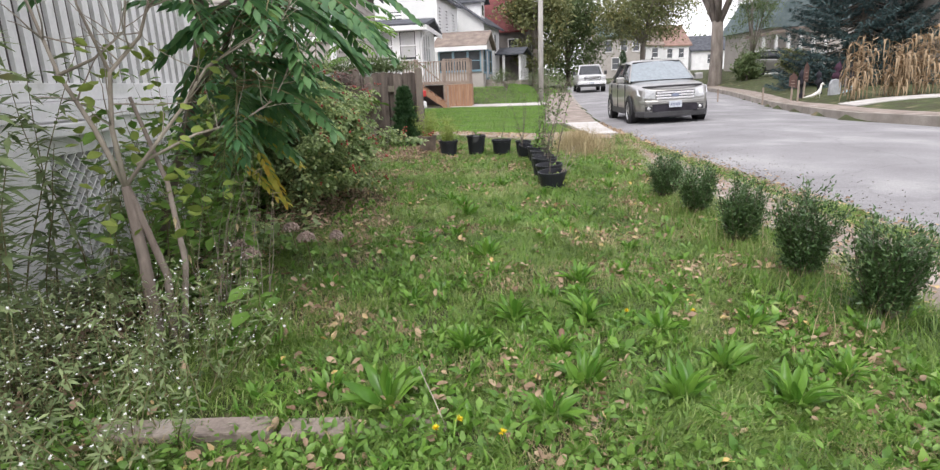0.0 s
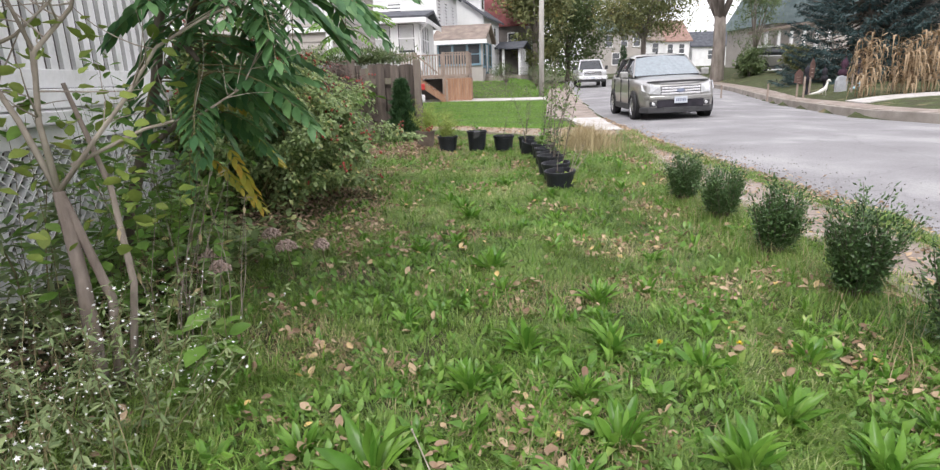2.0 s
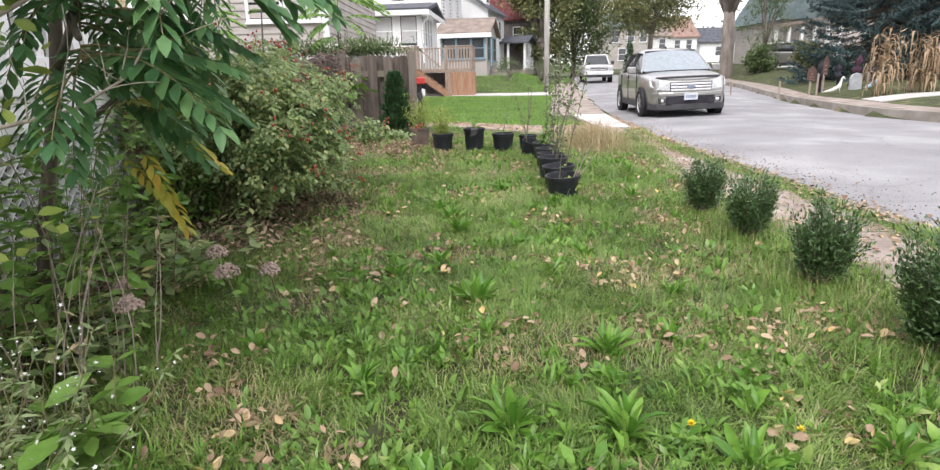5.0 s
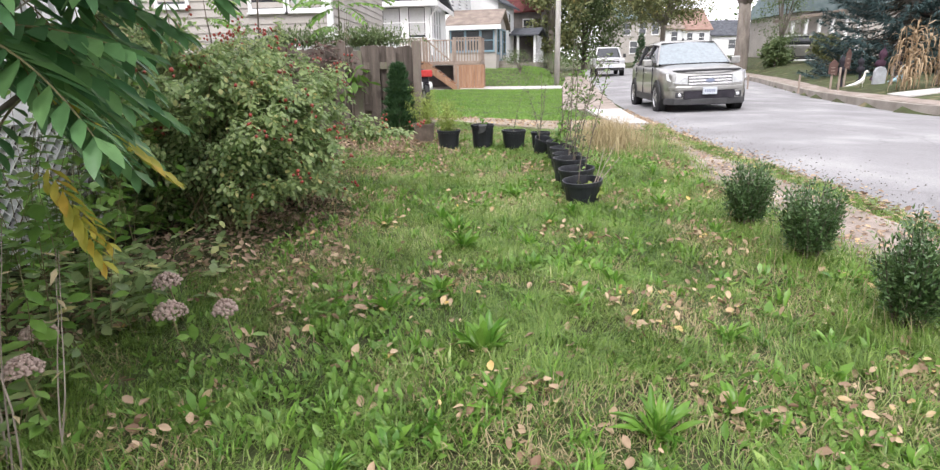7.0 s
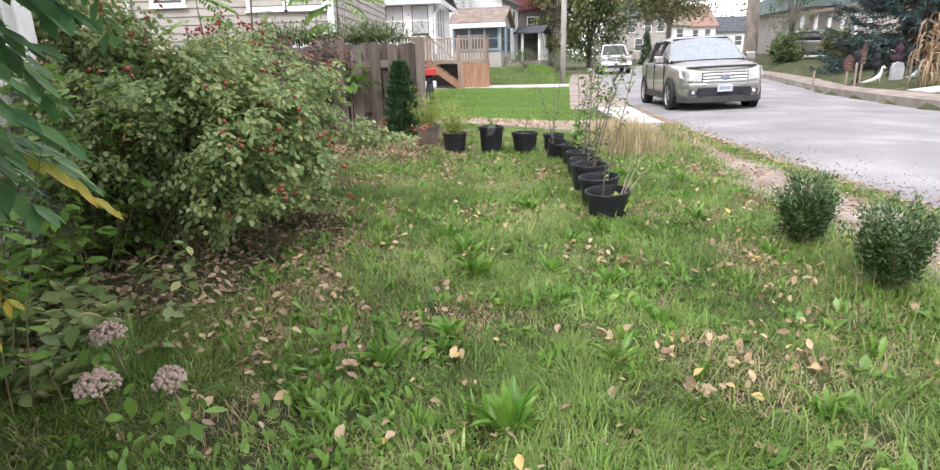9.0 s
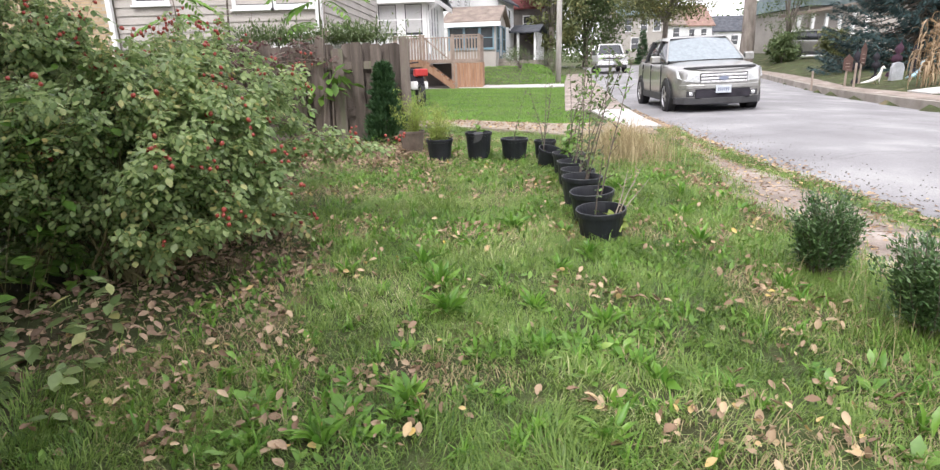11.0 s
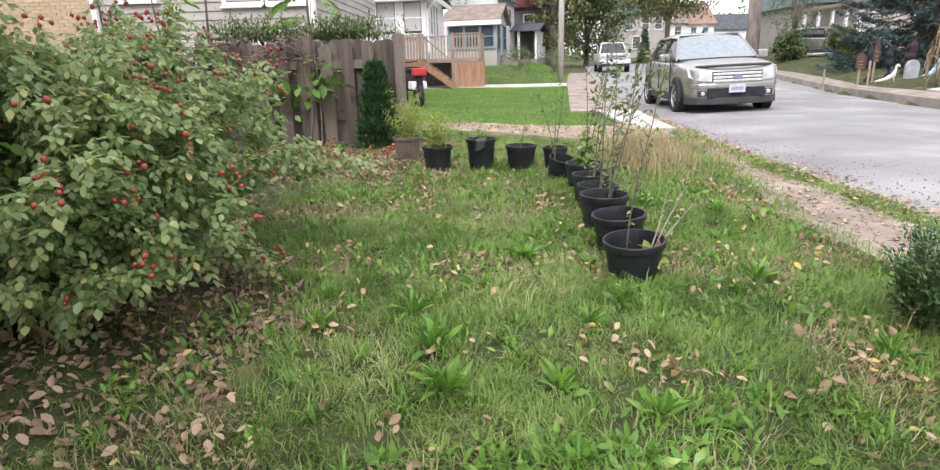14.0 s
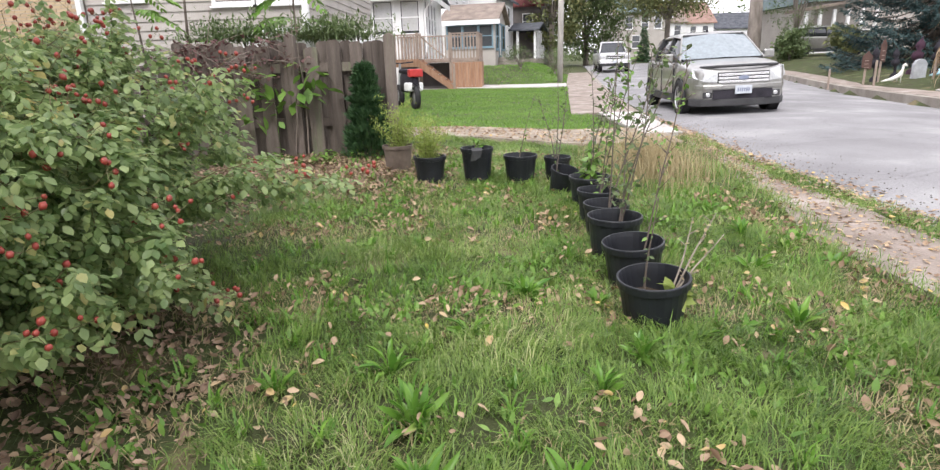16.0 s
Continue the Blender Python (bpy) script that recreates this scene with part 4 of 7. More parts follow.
def rose_bush(base, canes, label, seed, hips, reach):
    r = random.Random(seed)
    t = thing("rose_bush", label, "shrub", pose(*base))
    s, spots, dirs, tips = Shape(), [], [], []
    for k in range(canes):
        a = r.uniform(0, 2 * math.pi)
        out = r.random() ** 0.6
        end = Vector((math.cos(a) * reach[0] * out, math.sin(a) * reach[1] * out, reach[2] * (1.06 - 0.52 * out ** 2) * (r.uniform(0.75, 1.08) if out < 0.62 or k % 3 else r.uniform(0.25, 0.7))))
        start = Vector((r.uniform(-0.16, 0.16), r.uniform(-0.16, 0.16), -0.03))
        up = start + Vector((end.x * 0.45, end.y * 0.45, end.z * 0.85))
        pts = [((1 - u) ** 2) * start + 2 * u * (1 - u) * up + u * u * end + Vector((r.gauss(0, 0.015), r.gauss(0, 0.015), 0)) for u in [i / 7 for i in range(8)]]
        s = Shape()
        s.tube(pts, [0.007, 0.006, 0.0055, 0.005, 0.004, 0.0033, 0.0026, 0.0016], 5)
        for i in range(2, 8):
            for _ in range(2 if i > 3 else 1):
                q = pts[i - 1].lerp(pts[i], r.random())
                d = (pts[i] - pts[i - 1]).normalized() + Vector((r.uniform(-1, 1), r.uniform(-1, 1), r.uniform(-0.5, 0.7)))
                tw = curve_path(q, d, r.uniform(0.1, 0.26), 4, 0.22, r)
                s.tube(tw, [0.0026, 0.0022, 0.0018, 0.0014, 0.001], 4)
                for w in tw[1:] if i > 3 else tw[3:]:
                    for _ in range(4):
                        spots.append(w + Vector((r.gauss(0, 0.02), r.gauss(0, 0.02), r.gauss(0, 0.02))))
                        dirs.append(Vector((r.uniform(-1, 1), r.uniform(-1, 1), r.uniform(-0.3, 0.6))))
                if i > 4:
                    tips.append(tw[-1])
        part("cane", s, M_STEM, t)
    V, F = rose_leaflets(spots, dirs, r)
    fast_mesh("foliage", V, F, M_ROSE, t)
    # hips hang in small bunches at twig ends
    r.shuffle(tips)
    tips.sort(key=lambda q: -(q.z / reach[2]) ** 2 - (q.x / reach[0]) ** 2 - (q.y / reach[1]) ** 2 - 0.3 * q.x / reach[0] + 0.35 * r.random())
    chosen = tips[:int(len(tips) * 0.45)]
    r.shuffle(chosen)
    pos, stalk = [], Shape()
    for b in chosen[:hips]:
        q = Vector((b.x * 1.1, b.y * 1.1, b.z * 1.05 + 0.01))
        stalk.tube([b, q], [0.0013, 0.001], 4)
        for _ in range(r.choice((2, 3, 4, 5))):
            e = q + Vector((r.gauss(0, 0.028), r.gauss(0, 0.028), r.uniform(-0.03, 0.04)))
            stalk.tube([q, e], [0.001, 0.001], 4)
            pos.append(tuple(e))
    pos = np.array(pos)
    n = len(pos)
    for q in pos:
        hip = new("hip", HIP)
        hip.parent = t
        k = r.uniform(0.8, 1.2)
        hip.matrix_basis = Matrix.Translation(q) @ Euler((r.uniform(-0.7, 0.7), r.uniform(-0.7, 0.7), r.uniform(0, 6))).to_matrix().to_4x4() @ Matrix.Diagonal((k, k, k, 1))
    part("hip_stalk", stalk, M_STEM, t)["kind"] = "stuff"
    return t


rose_bush((-1.55, 4.95, gz(-1.55, 4.95)), 56, "arching green rose bush hung with red hips", 3, 56, (0.7, 0.6, 1.0))
rose_bush((-1.78, 5.8, gz(-1.78, 5.8)), 62, "spreading rose bush with long canes of red hips", 4, 84, (1.1, 0.8, 1.04))
rose_bush((-2.35, 5.4, gz(-2.35, 5.4)), 46, "taller rose bush with red hips before the fence", 8, 46, (0.75, 0.75, 1.25))


def frond(base, d, length, pairs, r, droop=1.0, leaf=0.1, slim=0.34):
    """A pinnate leaf: rachis points and leaflet arrays."""
    p, q = Vector(base), Vector(d).normalized()
    pts, pos, yaw, pitch, roll, size = [p.copy()], [], [], [], [], []
    for i in range(pairs):
        q = (q + Vector((0, 0, -0.055 * droop))).normalized()
        p = p + q * (length / pairs)
        pts.append(p.copy())
        if i < 1:
            continue
        a = math.atan2(-q.x, q.y)
        tilt_ = math.asin(max(-1, min(1, q.z)))
        k = 1 - abs(i / pairs - 0.45) * 0.75
        for sgn in (1, -1):
            pos.append(tuple(p))
            yaw.append(a + sgn * (1.05 - 0.4 * i / pairs) + r.uniform(-0.08, 0.08))
            pitch.append(tilt_ * 0.5 - 0.28 + r.uniform(-0.15, 0.1))
            roll.append(sgn * -0.25 + r.uniform(-0.2, 0.2))
            size.append(leaf * k * r.uniform(0.9, 1.1))
    pos.append(tuple(p))
    yaw.append(math.atan2(-q.x, q.y)), pitch.append(-0.6), roll.append(0.0), size.append(leaf * 0.7)
    size = np.array(size)
    V, F = strew(LEAF_V, LEAF_F, np.array(pos), turns(np.array(yaw), np.array(pitch), np.array(roll)), np.stack([size * slim * 2.0, size, size], -1))
    return pts, V, F


def gather(parts):
    Vs, Fs, k = [], [], 0
    for V, F in parts:
        Vs.append(V), Fs.append(F + k)
        k += len(V)
    return np.concatenate(Vs), np.concatenate(Fs)


sumac = thing("sumac_tree", "leaning young sumac with drooping dark green feathered leaves", "tree")
r = random.Random(5)
trunk = Shape()
main = [(-2.0, 3.55, -0.06), (-1.82, 3.4, 0.3), (-1.62, 3.25, 0.62), (-1.42, 3.1, 0.95), (-1.28, 2.98, 1.3), (-1.2, 2.9, 1.7)]
trunk.tube(main, [0.032, 0.029, 0.026, 0.023, 0.019, 0.014], 8)
forks = [((-0.98, 2.7, 1.3), (-0.88, 2.65, 1.36), (-0.78, 2.62, 1.4)), ((-0.9, 3.25, 1.5), (-0.8, 3.1, 1.5), (-0.7, 2.95, 1.46)), ((-1.15, 2.85, 1.12), (-1.08, 2.7, 1.08), (-1.0, 2.6, 1.02)), ((-1.42, 3.1, 0.95), (-1.15, 2.85, 1.12), (-0.98, 2.7, 1.3)), ((-1.28, 2.98, 1.3), (-1.05, 3.1, 1.45), (-0.9, 3.25, 1.5)),
         ((-1.62, 3.25, 0.62), (-1.4, 3.15, 0.75), (-1.28, 3.2, 0.85)), ((-1.28, 2.98, 1.3), (-1.25, 2.7, 1.45), (-1.15, 2.45, 1.5))]
for f in forks:
    trunk.tube(f, [0.016, 0.013, 0.009], 6)
part("trunk", trunk, M_BARK_DARK, sumac, smooth=True)
sets, turning, rach = [], [], Shape()
crowns = [((-1.2, 2.9, 1.7), 9, 0.55), ((-0.98, 2.7, 1.3), 12, 0.5), ((-0.9, 3.25, 1.48), 11, 0.52), ((-1.28, 3.2, 0.85), 7, 0.42), ((-1.15, 2.45, 1.48), 11, 0.5), ((-1.15, 2.85, 1.12), 9, 0.48), ((-1.4, 3.1, 1.0), 7, 0.45), ((-0.78, 2.62, 1.36), 11, 0.5), ((-0.7, 2.95, 1.42), 9, 0.5), ((-1.0, 2.6, 1.0), 8, 0.45)]
for c, num, ln in crowns:
    for k in range(num):
        a = k * 2.4 + r.uniform(-0.3, 0.3)
        d = Vector((math.cos(a), math.sin(a), r.uniform(-0.35, 0.75)))
        if c[2] < 1.2:
            d = Vector((abs(d.x), d.y, d.z - 0.2))
        L = ln * r.uniform(0.8, 1.2)
        pts, V, F = frond(Vector(c) + Vector((0, 0, -0.03 * k / 4)), d, L, r.choice((11, 12, 13)), r, r.uniform(0.8, 2.2), r.uniform(0.095, 0.125))
        fr = fast_mesh("frond", V, F, M_SUMAC_Y if (c[2] < 1.0 and k % 3 == 1) else M_SUMAC, sumac)
        part("leaf_stalk", Shape().tube(pts, [0.0035 * (1 - 0.8 * i / len(pts)) + 0.0006 for i in range(len(pts))], 4), M_STEM, fr)
pts, V, F = frond((-1.32, 3.16, 0.66), (0.75, -0.1, -0.5), 0.36, 10, r, 1.0, 0.075)
fast_mesh("turning_frond", V, F, M_SUMAC_Y, sumac)["label"] = "orange feathered leaf"
pts, V, F = frond((-1.1, 2.95, 0.72), (0.5, -0.1, -0.9), 0.34, 10, r, 0.6, 0.085)
turning.append((V, F))
V, F = gather(turning)
fast_mesh("turning_frond", V, F, M_SUMAC_Y, sumac)["label"] = "yellowing and orange feathered leaves"

# bare shrub with pale twisting limbs
bare_shrub = thing("bare_shrub", "nearly leafless shrub with pale twisting branches", "shrub")
s = Shape()
s.tube([(-1.26, 2.12, -0.06), (-1.27, 2.15, 0.12), (-1.30, 2.2, 0.34), (-1.33, 2.22, 0.62)], [0.030, 0.026, 0.022, 0.018], 8)
s.tube([(-1.22, 2.16, -0.06), (-1.24, 2.24, 0.25), (-1.32, 2.22, 0.6)], [0.018, 0.016, 0.014], 7)
s.tube([(-1.2, 2.2, -0.06), (-1.17, 2.26, 0.3), (-1.2, 2.28, 0.62), (-1.3, 2.3, 0.95)], [0.014, 0.012, 0.01, 0.007], 7)
part("trunk", s, M_BARK, bare_shrub, smooth=True)
BOUGHS = [([(-1.33, 2.22, 0.5), (-1.42, 2.24, 0.72), (-1.52, 2.25, 0.92), (-1.6, 2.27, 1.2), (-1.66, 2.27, 1.55)], 0.014),
         ([(-1.33, 2.22, 0.5), (-1.33, 2.2, 0.72), (-1.3, 2.2, 0.92), (-1.18, 2.22, 1.04), (-1.12, 2.2, 1.15), (-1.12, 2.2, 1.5)], 0.013),
         ([(-1.33, 2.22, 0.5), (-1.2, 2.25, 0.66), (-1.1, 2.28, 0.78), (-1.0, 2.32, 0.93), (-0.86, 2.38, 1.02), (-0.74, 2.44, 1.08), (-0.68, 2.48, 1.2)], 0.010),
         ([(-1.28, 2.23, 0.58), (-1.08, 2.32, 0.68), (-0.92, 2.4, 0.72), (-0.8, 2.46, 0.8), (-0.74, 2.5, 0.92)], 0.008),
         ([(-1.52, 2.25, 0.92), (-1.36, 2.22, 0.97), (-1.22, 2.2, 1.06), (-1.18, 2.2, 1.25)], 0.008),
         ([(-1.3, 2.2, 0.92), (-1.36, 2.18, 1.15), (-1.38, 2.16, 1.5)], 0.008)]
for pts, w in BOUGHS:
    s = Shape()
    pts = [(x, y, z + 0.12) for x, y, z in pts]
    w *= 0.85
    s.tube(pts, [w * (1 - 0.75 * i / (len(pts) - 1)) for i in range(len(pts))], 7)
    for i in range(2, len(pts)):
        for _ in range(4):
            tw = curve_path(Vector(pts[i - 1]).lerp(Vector(pts[i]), r.random()), (r.uniform(-0.6, 1), r.uniform(-0.6, 0.6), r.uniform(-0.1, 1)), r.uniform(0.12, 0.34), 5, 0.25, r)
            s.tube(tw, [w * 0.3, w * 0.26, w * 0.22, w * 0.18, w * 0.14, w * 0.1], 5)
    part("limb", s, M_BARK_PALE, bare_shrub, smooth=True)
q = [Vector((r.uniform(-1.5, -0.95), r.uniform(2.15, 2.5), r.uniform(0.4, 1.15))) for _ in range(120)]
V, F = leaf_cloud(np.array([tuple(p) for p in q]), 0.055, 1.0, OVAL_V, OVAL_F)
fast_mesh("leaves", V, F, leafy("yellow_green_leaf", (0.17, 0.25, 0.05), (0.34, 0.41, 0.1), (0.55, 0.44, 0.08), 0.85, 4, 0.5, 0.35), bare_shrub)["label"] = "a few yellow-green heart-shaped leaves"


def weed_stems(name, label, category, region, count, height, leaf, mats, seed, slim=True, lean=0.3, per=26, stem_mat=M_STEM, thick=0.0025, top=False):
    r = random.Random(seed)
    t = thing(name, label, category)
    s, pos, yaw, pitch, tops = Shape(), [], [], [], []
    for _ in range(count):
        x, y = r.uniform(region[0], region[1]), r.uniform(region[2], region[3])
        h = r.uniform(*height)
        pts = curve_path((x, y, gz(x, y) - 0.02), (r.uniform(-lean, lean) + 0.12, r.uniform(-lean, lean), 1), h, 6, 0.12, r)
        s.tube(pts, [thick * (1 - 0.12 * i) for i in range(7)], 4)
        for _ in range(per):
            u = r.uniform(0.12, 1.0) * 6
            i = min(5, int(u))
            pos.append(tuple(pts[i].lerp(pts[i + 1], u - i)))
            yaw.append(r.uniform(0, 6.28))
            pitch.append(r.uniform(-0.6, 0.5))
        tops.append(pts)
    part("stem", s, stem_mat, t)["kind"] = "stuff"
    n = len(pos)
    tv, tf = (SLIM_V, SLIM_F) if slim else (LEAF_V, LEAF_F)
    V, F = strew(tv, tf, np.array(pos), turns(np.array(yaw), np.array(pitch), rng.normal(0, 0.3, n)), leaf * rng.uniform(0.6, 1.25, n))
    fast_mesh("leaves", V, F, mats, t)
    return t, tops


aster, tops = weed_stems("aster", "sprawling weed mass covered in tiny white aster flowers", "wildflower", (-1.95, -0.85, 1.15, 2.2), 230, (0.2, 0.52), 0.038, M_ASTER, 9, True, 0.55, 34)
r = random.Random(77)
pos = []
for pts in tops:
    for _ in range(9):
        u = r.uniform(3.2, 6) - 1e-3
        i = int(u)
        pos.append(tuple(pts[i].lerp(pts[i + 1], u - i) + Vector((r.gauss(0, 0.035), r.gauss(0, 0.035), r.gauss(0.01, 0.025)))))
n = len(pos)
PET_V = [(0, 0, 0)] + [(math.cos(k * math.pi / 5) * (1 if k % 2 == 0 else 0.45), math.sin(k * math.pi / 5) * (1 if k % 2 == 0 else 0.45), 0.15 if k % 2 == 0 else 0) for k in range(10)]
PET_F = [(0, k + 1, (k + 1) % 10 + 1) for k in range(10)]
V, F = strew(PET_V, PET_F, np.array(pos), turns(rng.uniform(0, 6, n), rng.normal(0, 0.6, n), rng.normal(0, 0.6, n)), rng.choice([0.003, 0.004, 0.005, 0.0065], n))
fl = fast_mesh("flower", V, F, M_PETAL, aster)
fl["label"], fl["kind"] = "tiny white aster flowers", "stuff"
weed_stems("goldenrod", "tall drying goldenrod stems with narrow drooping leaves", "weed", (-1.95, -1.55, 1.65, 2.4), 13, (0.7, 1.3), 0.095, M_ASTER, 12, True, 0.12, 90, M_STEM, 0.005)
weed_stems("dry_weed", "brown dried weed stems under the sumac", "weed", (-1.25, -1.0, 2.35, 2.75), 16, (0.35, 0.85), 0.05, M_STRAW, 14, True, 0.12, 5, M_BARK, 0.003)
weed_stems("broadleaf_weed", "low broad-leaved weeds in the shade of the sumac", "weed", (-1.95, -1.1, 2.3, 3.9), 60, (0.1, 0.36), 0.062, M_ROSE, 15, False, 0.4, 12)
weed_stems("broadleaf_weed", "leafy dark weeds at the foot of the rose bush", "weed", (-2.1, -1.3, 3.4, 4.4), 40, (0.1, 0.3), 0.07, M_ROSE, 16, False, 0.5, 12)
weed_stems("milkweed", "young weed with pairs of broad oval leaves", "weed", (-1.0, -0.86, 1.85, 2.45), 6, (0.12, 0.3), 0.1, M_WEED, 17, False, 0.3, 11, M_STEM, 0.003)
weed_stems("tall_weed", "leafy green weeds crowding between porch and sumac", "weed", (-1.85, -1.25, 2.3, 3.5), 44, (0.35, 1.0), 0.075, M_WEED, 27, False, 0.25, 22)
weed_stems("climbing_vine", "green weeds growing on the porch lattice", "vine", (-2.15, -1.7, 3.6, 5.3), 80, (0.3, 1.25), 0.075, M_WEED, 18, False, 0.3, 20)
weed_stems("ground_weed", "green creeping weeds along the fence foot", "weed", (-2.6, -0.9, 8.5, 9.1), 60, (0.05, 0.16), 0.05, M_WEED, 19, False, 0.6, 12)


def sedum(x, y, h, w, seed):
    t = thing("sedum", "sedum stem with a faded pinkish-brown flower head", "flower", pose(x, y, gz(x, y)), group="faded sedum heads")
    r = random.Random(seed)
    part("stem", Shape().tube([(0.02, 0.03, -0.01), (0.01, 0.01, h * 0.5), (0, 0, h)], [0.004, 0.0035, 0.003], 5), M_STEM, t)
    n = 150
    a, q = rng.uniform(0, 6.28, n), np.sqrt(rng.random(n))
    pos = np.stack([q * w * np.cos(a), q * w * np.sin(a), h + 0.035 * (1 - q * q) + rng.uniform(-0.008, 0.008, n)], -1)
    V, F = strew(BALL_V, BALL_F, pos, turns(a, a, a), rng.uniform(0.0045, 0.008, n))
    fast_mesh("flower_head", V, F, M_PINKDRY, t)
    q = [Vector((r.gauss(0, 0.03), r.gauss(0, 0.03), r.uniform(0.02, h * 0.9))) for _ in range(14)]
    V, F = leaf_cloud(np.array([tuple(p) for p in q]), 0.055)
    fast_mesh("leaves", V, F, M_WEED, t)


for k, (x, y, h_, w) in enumerate([(-1.13, 3.5, 0.17, 0.05), (-0.95, 3.18, 0.19, 0.05), (-0.785, 3.21, 0.18, 0.04), (-1.25, 3.0, 0.2, 0.05), (-1.1, 2.75, 0.22, 0.045)]):
    sedum(x, y, h_, w, k)

# ---- small growth and litter on the lawn ----
def plantain(x, y, size, seed, label, n=16, upright=0.9):
    r = np.random.default_rng(seed)
    t = thing("plantain", label, "weed", pose(x, y, gz(x, y)), group="leafy weed clumps in the lawn")
    k = np.arange(n)
    yaw = k * 2.4 + r.normal(0, 0.25, n)
    # a long strap leaf with a folded midrib, arching over
    tv = [(-0.012, 0, 0), (0.012, 0, 0), (-0.04, 0.3, 0.02), (0, 0.31, 0), (0.04, 0.3, 0.02), (-0.07, 0.62, 0.0), (0, 0.62, -0.03), (0.07, 0.62, 0.0), (-0.045, 0.86, -0.09), (0.045, 0.86, -0.09), (0, 1.0, -0.2)]
    tf = [(0, 1, 3), (0, 3, 2), (1, 4, 3), (2, 3, 5), (3, 6, 5), (3, 4, 6), (4, 7, 6), (5, 6, 8), (6, 7, 9), (6, 10, 8), (6, 9, 10)]
    s = size * r.uniform(0.45, 1.2, n)
    pos = np.stack([-np.sin(yaw) * 0.01, np.cos(yaw) * 0.01, np.zeros(n)], -1)
    V, F = strew(tv, tf, pos, turns(yaw, r.normal(upright, 0.36, n), r.normal(0, 0.6, n)), np.stack([s * r.uniform(1.1, 1.7, n), s, s * r.uniform(0.4, 2.2, n)], -1))
    fast_mesh("foliage", V, F, M_ROSETTE, t)


BIG = [(-0.29, 1.66, 0.17), (-0.09, 4.72, 0.13), (-0.05, 4.45, 0.13), (0.28, 5.6, 0.12), (0.07, 3.22, 0.14), (-0.2, 5.0, 0.11), (0.35, 1.75, 0.14), (0.62, 1.62, 0.15), (0.95, 1.6, 0.14),
       (0.15, 2.35, 0.13), (0.45, 2.3, 0.13), (0.3, 2.0, 0.12), (0.72, 2.15, 0.12), (-0.05, 2.05, 0.12), (0.5, 2.75, 0.12), (0.1, 2.9, 0.11), (0.75, 2.85, 0.1), (-0.12, 3.8, 0.1), (0.42, 3.6, 0.11),
       (-0.32, 3.6, 0.1), (0.55, 4.3, 0.1), (0.9, 3.3, 0.1), (1.1, 2.2, 0.11), (1.2, 1.75, 0.12), (0.05, 5.25, 0.1), (0.45, 4.85, 0.1), (1.25, 5.3, 0.11), (1.35, 5.9, 0.11), (1.5, 6.4, 0.11), (1.1, 6.6, 0.1),
       (1.55, 7.0, 0.1), (-0.55, 4.9, 0.09), (0.3, 4.45, 0.1), (0.62, 5.05, 0.1), (1.35, 4.6, 0.1), (-0.3, 2.6, 0.1), (0.2, 1.55, 0.12), (-0.5, 1.75, 0.1), (1.45, 1.6, 0.11), (0.85, 1.85, 0.12)]
for k, (x, y, sz) in enumerate(BIG):
    plantain(x, y, sz * 0.9, 200 + k, "bright green clump of strap-leaved plantain in the lawn", 44 if sz > 0.11 else 26, 1.05 if k % 3 else 0.85)

# flat rosettes of bright strap leaves, thickest where the lawn begins
def rosettes(name, cx, cy, size, leaves, label):
    tv = [(-0.02, 0, 0), (0.02, 0, 0), (-0.075, 0.35, 0.05), (0, 0.36, 0.03), (0.075, 0.35, 0.05), (-0.13, 0.68, 0.05), (0, 0.7, 0.02), (0.13, 0.68, 0.05), (0, 1.0, -0.1)]
    tf = [(0, 1, 3), (0, 3, 2), (1, 4, 3), (2, 3, 6), (2, 6, 5), (3, 4, 6), (4, 7, 6), (5, 6, 8), (6, 7, 8)]
    k = np.repeat(np.arange(len(cx)), leaves)
    n = len(k)
    yaw = np.arange(n) * 2.4 + rng.normal(0, 0.3, n)
    sz = (size * rng.uniform(0.6, 1.3, len(cx)))[k] * rng.uniform(0.5, 1.15, n)
    up = rng.uniform(0.35, 1.05, len(cx))[k]
    x, y = cx[k] + rng.normal(0, 0.012, n), cy[k] + rng.normal(0, 0.012, n)
    V, F = strew(tv, tf, np.stack([x, y, ground_z(x, y)], -1), turns(yaw, rng.normal(0, 0.28, n) + up, rng.normal(0, 0.45, n)), np.stack([sz * rng.uniform(0.8, 1.5, n), sz, sz * rng.uniform(0.3, 2.0, n)], -1))
    tagged(fast_mesh(name, V, F, M_ROSETTE), label, "weeds", kind="stuff")


m = 2600
cx, cy = rng.uniform(-0.75, 1.9, m), 1.05 + 7.4 * rng.random(m) ** 1.25
want = patchy(cx, cy, 1.4, 101.0) + 0.7 * patchy(cx, cy, 4.5, 107.0) + 0.75 * np.exp(-((cy - 1.7) / 0.75) ** 2) * smooth_step(cx, -0.5, 0.1) - 0.12
ok = off_paving(cx, cy) & ~edging_gap(cx, cy - 0.03) & (want > rng.uniform(0.0, 0.75, m)) & (bare(cx, cy) < 0.3)
rosettes("strap_leaf_weeds", cx[ok], cy[ok], 0.066, 12, "bright green rosettes of strap-leaved weeds through the lawn")
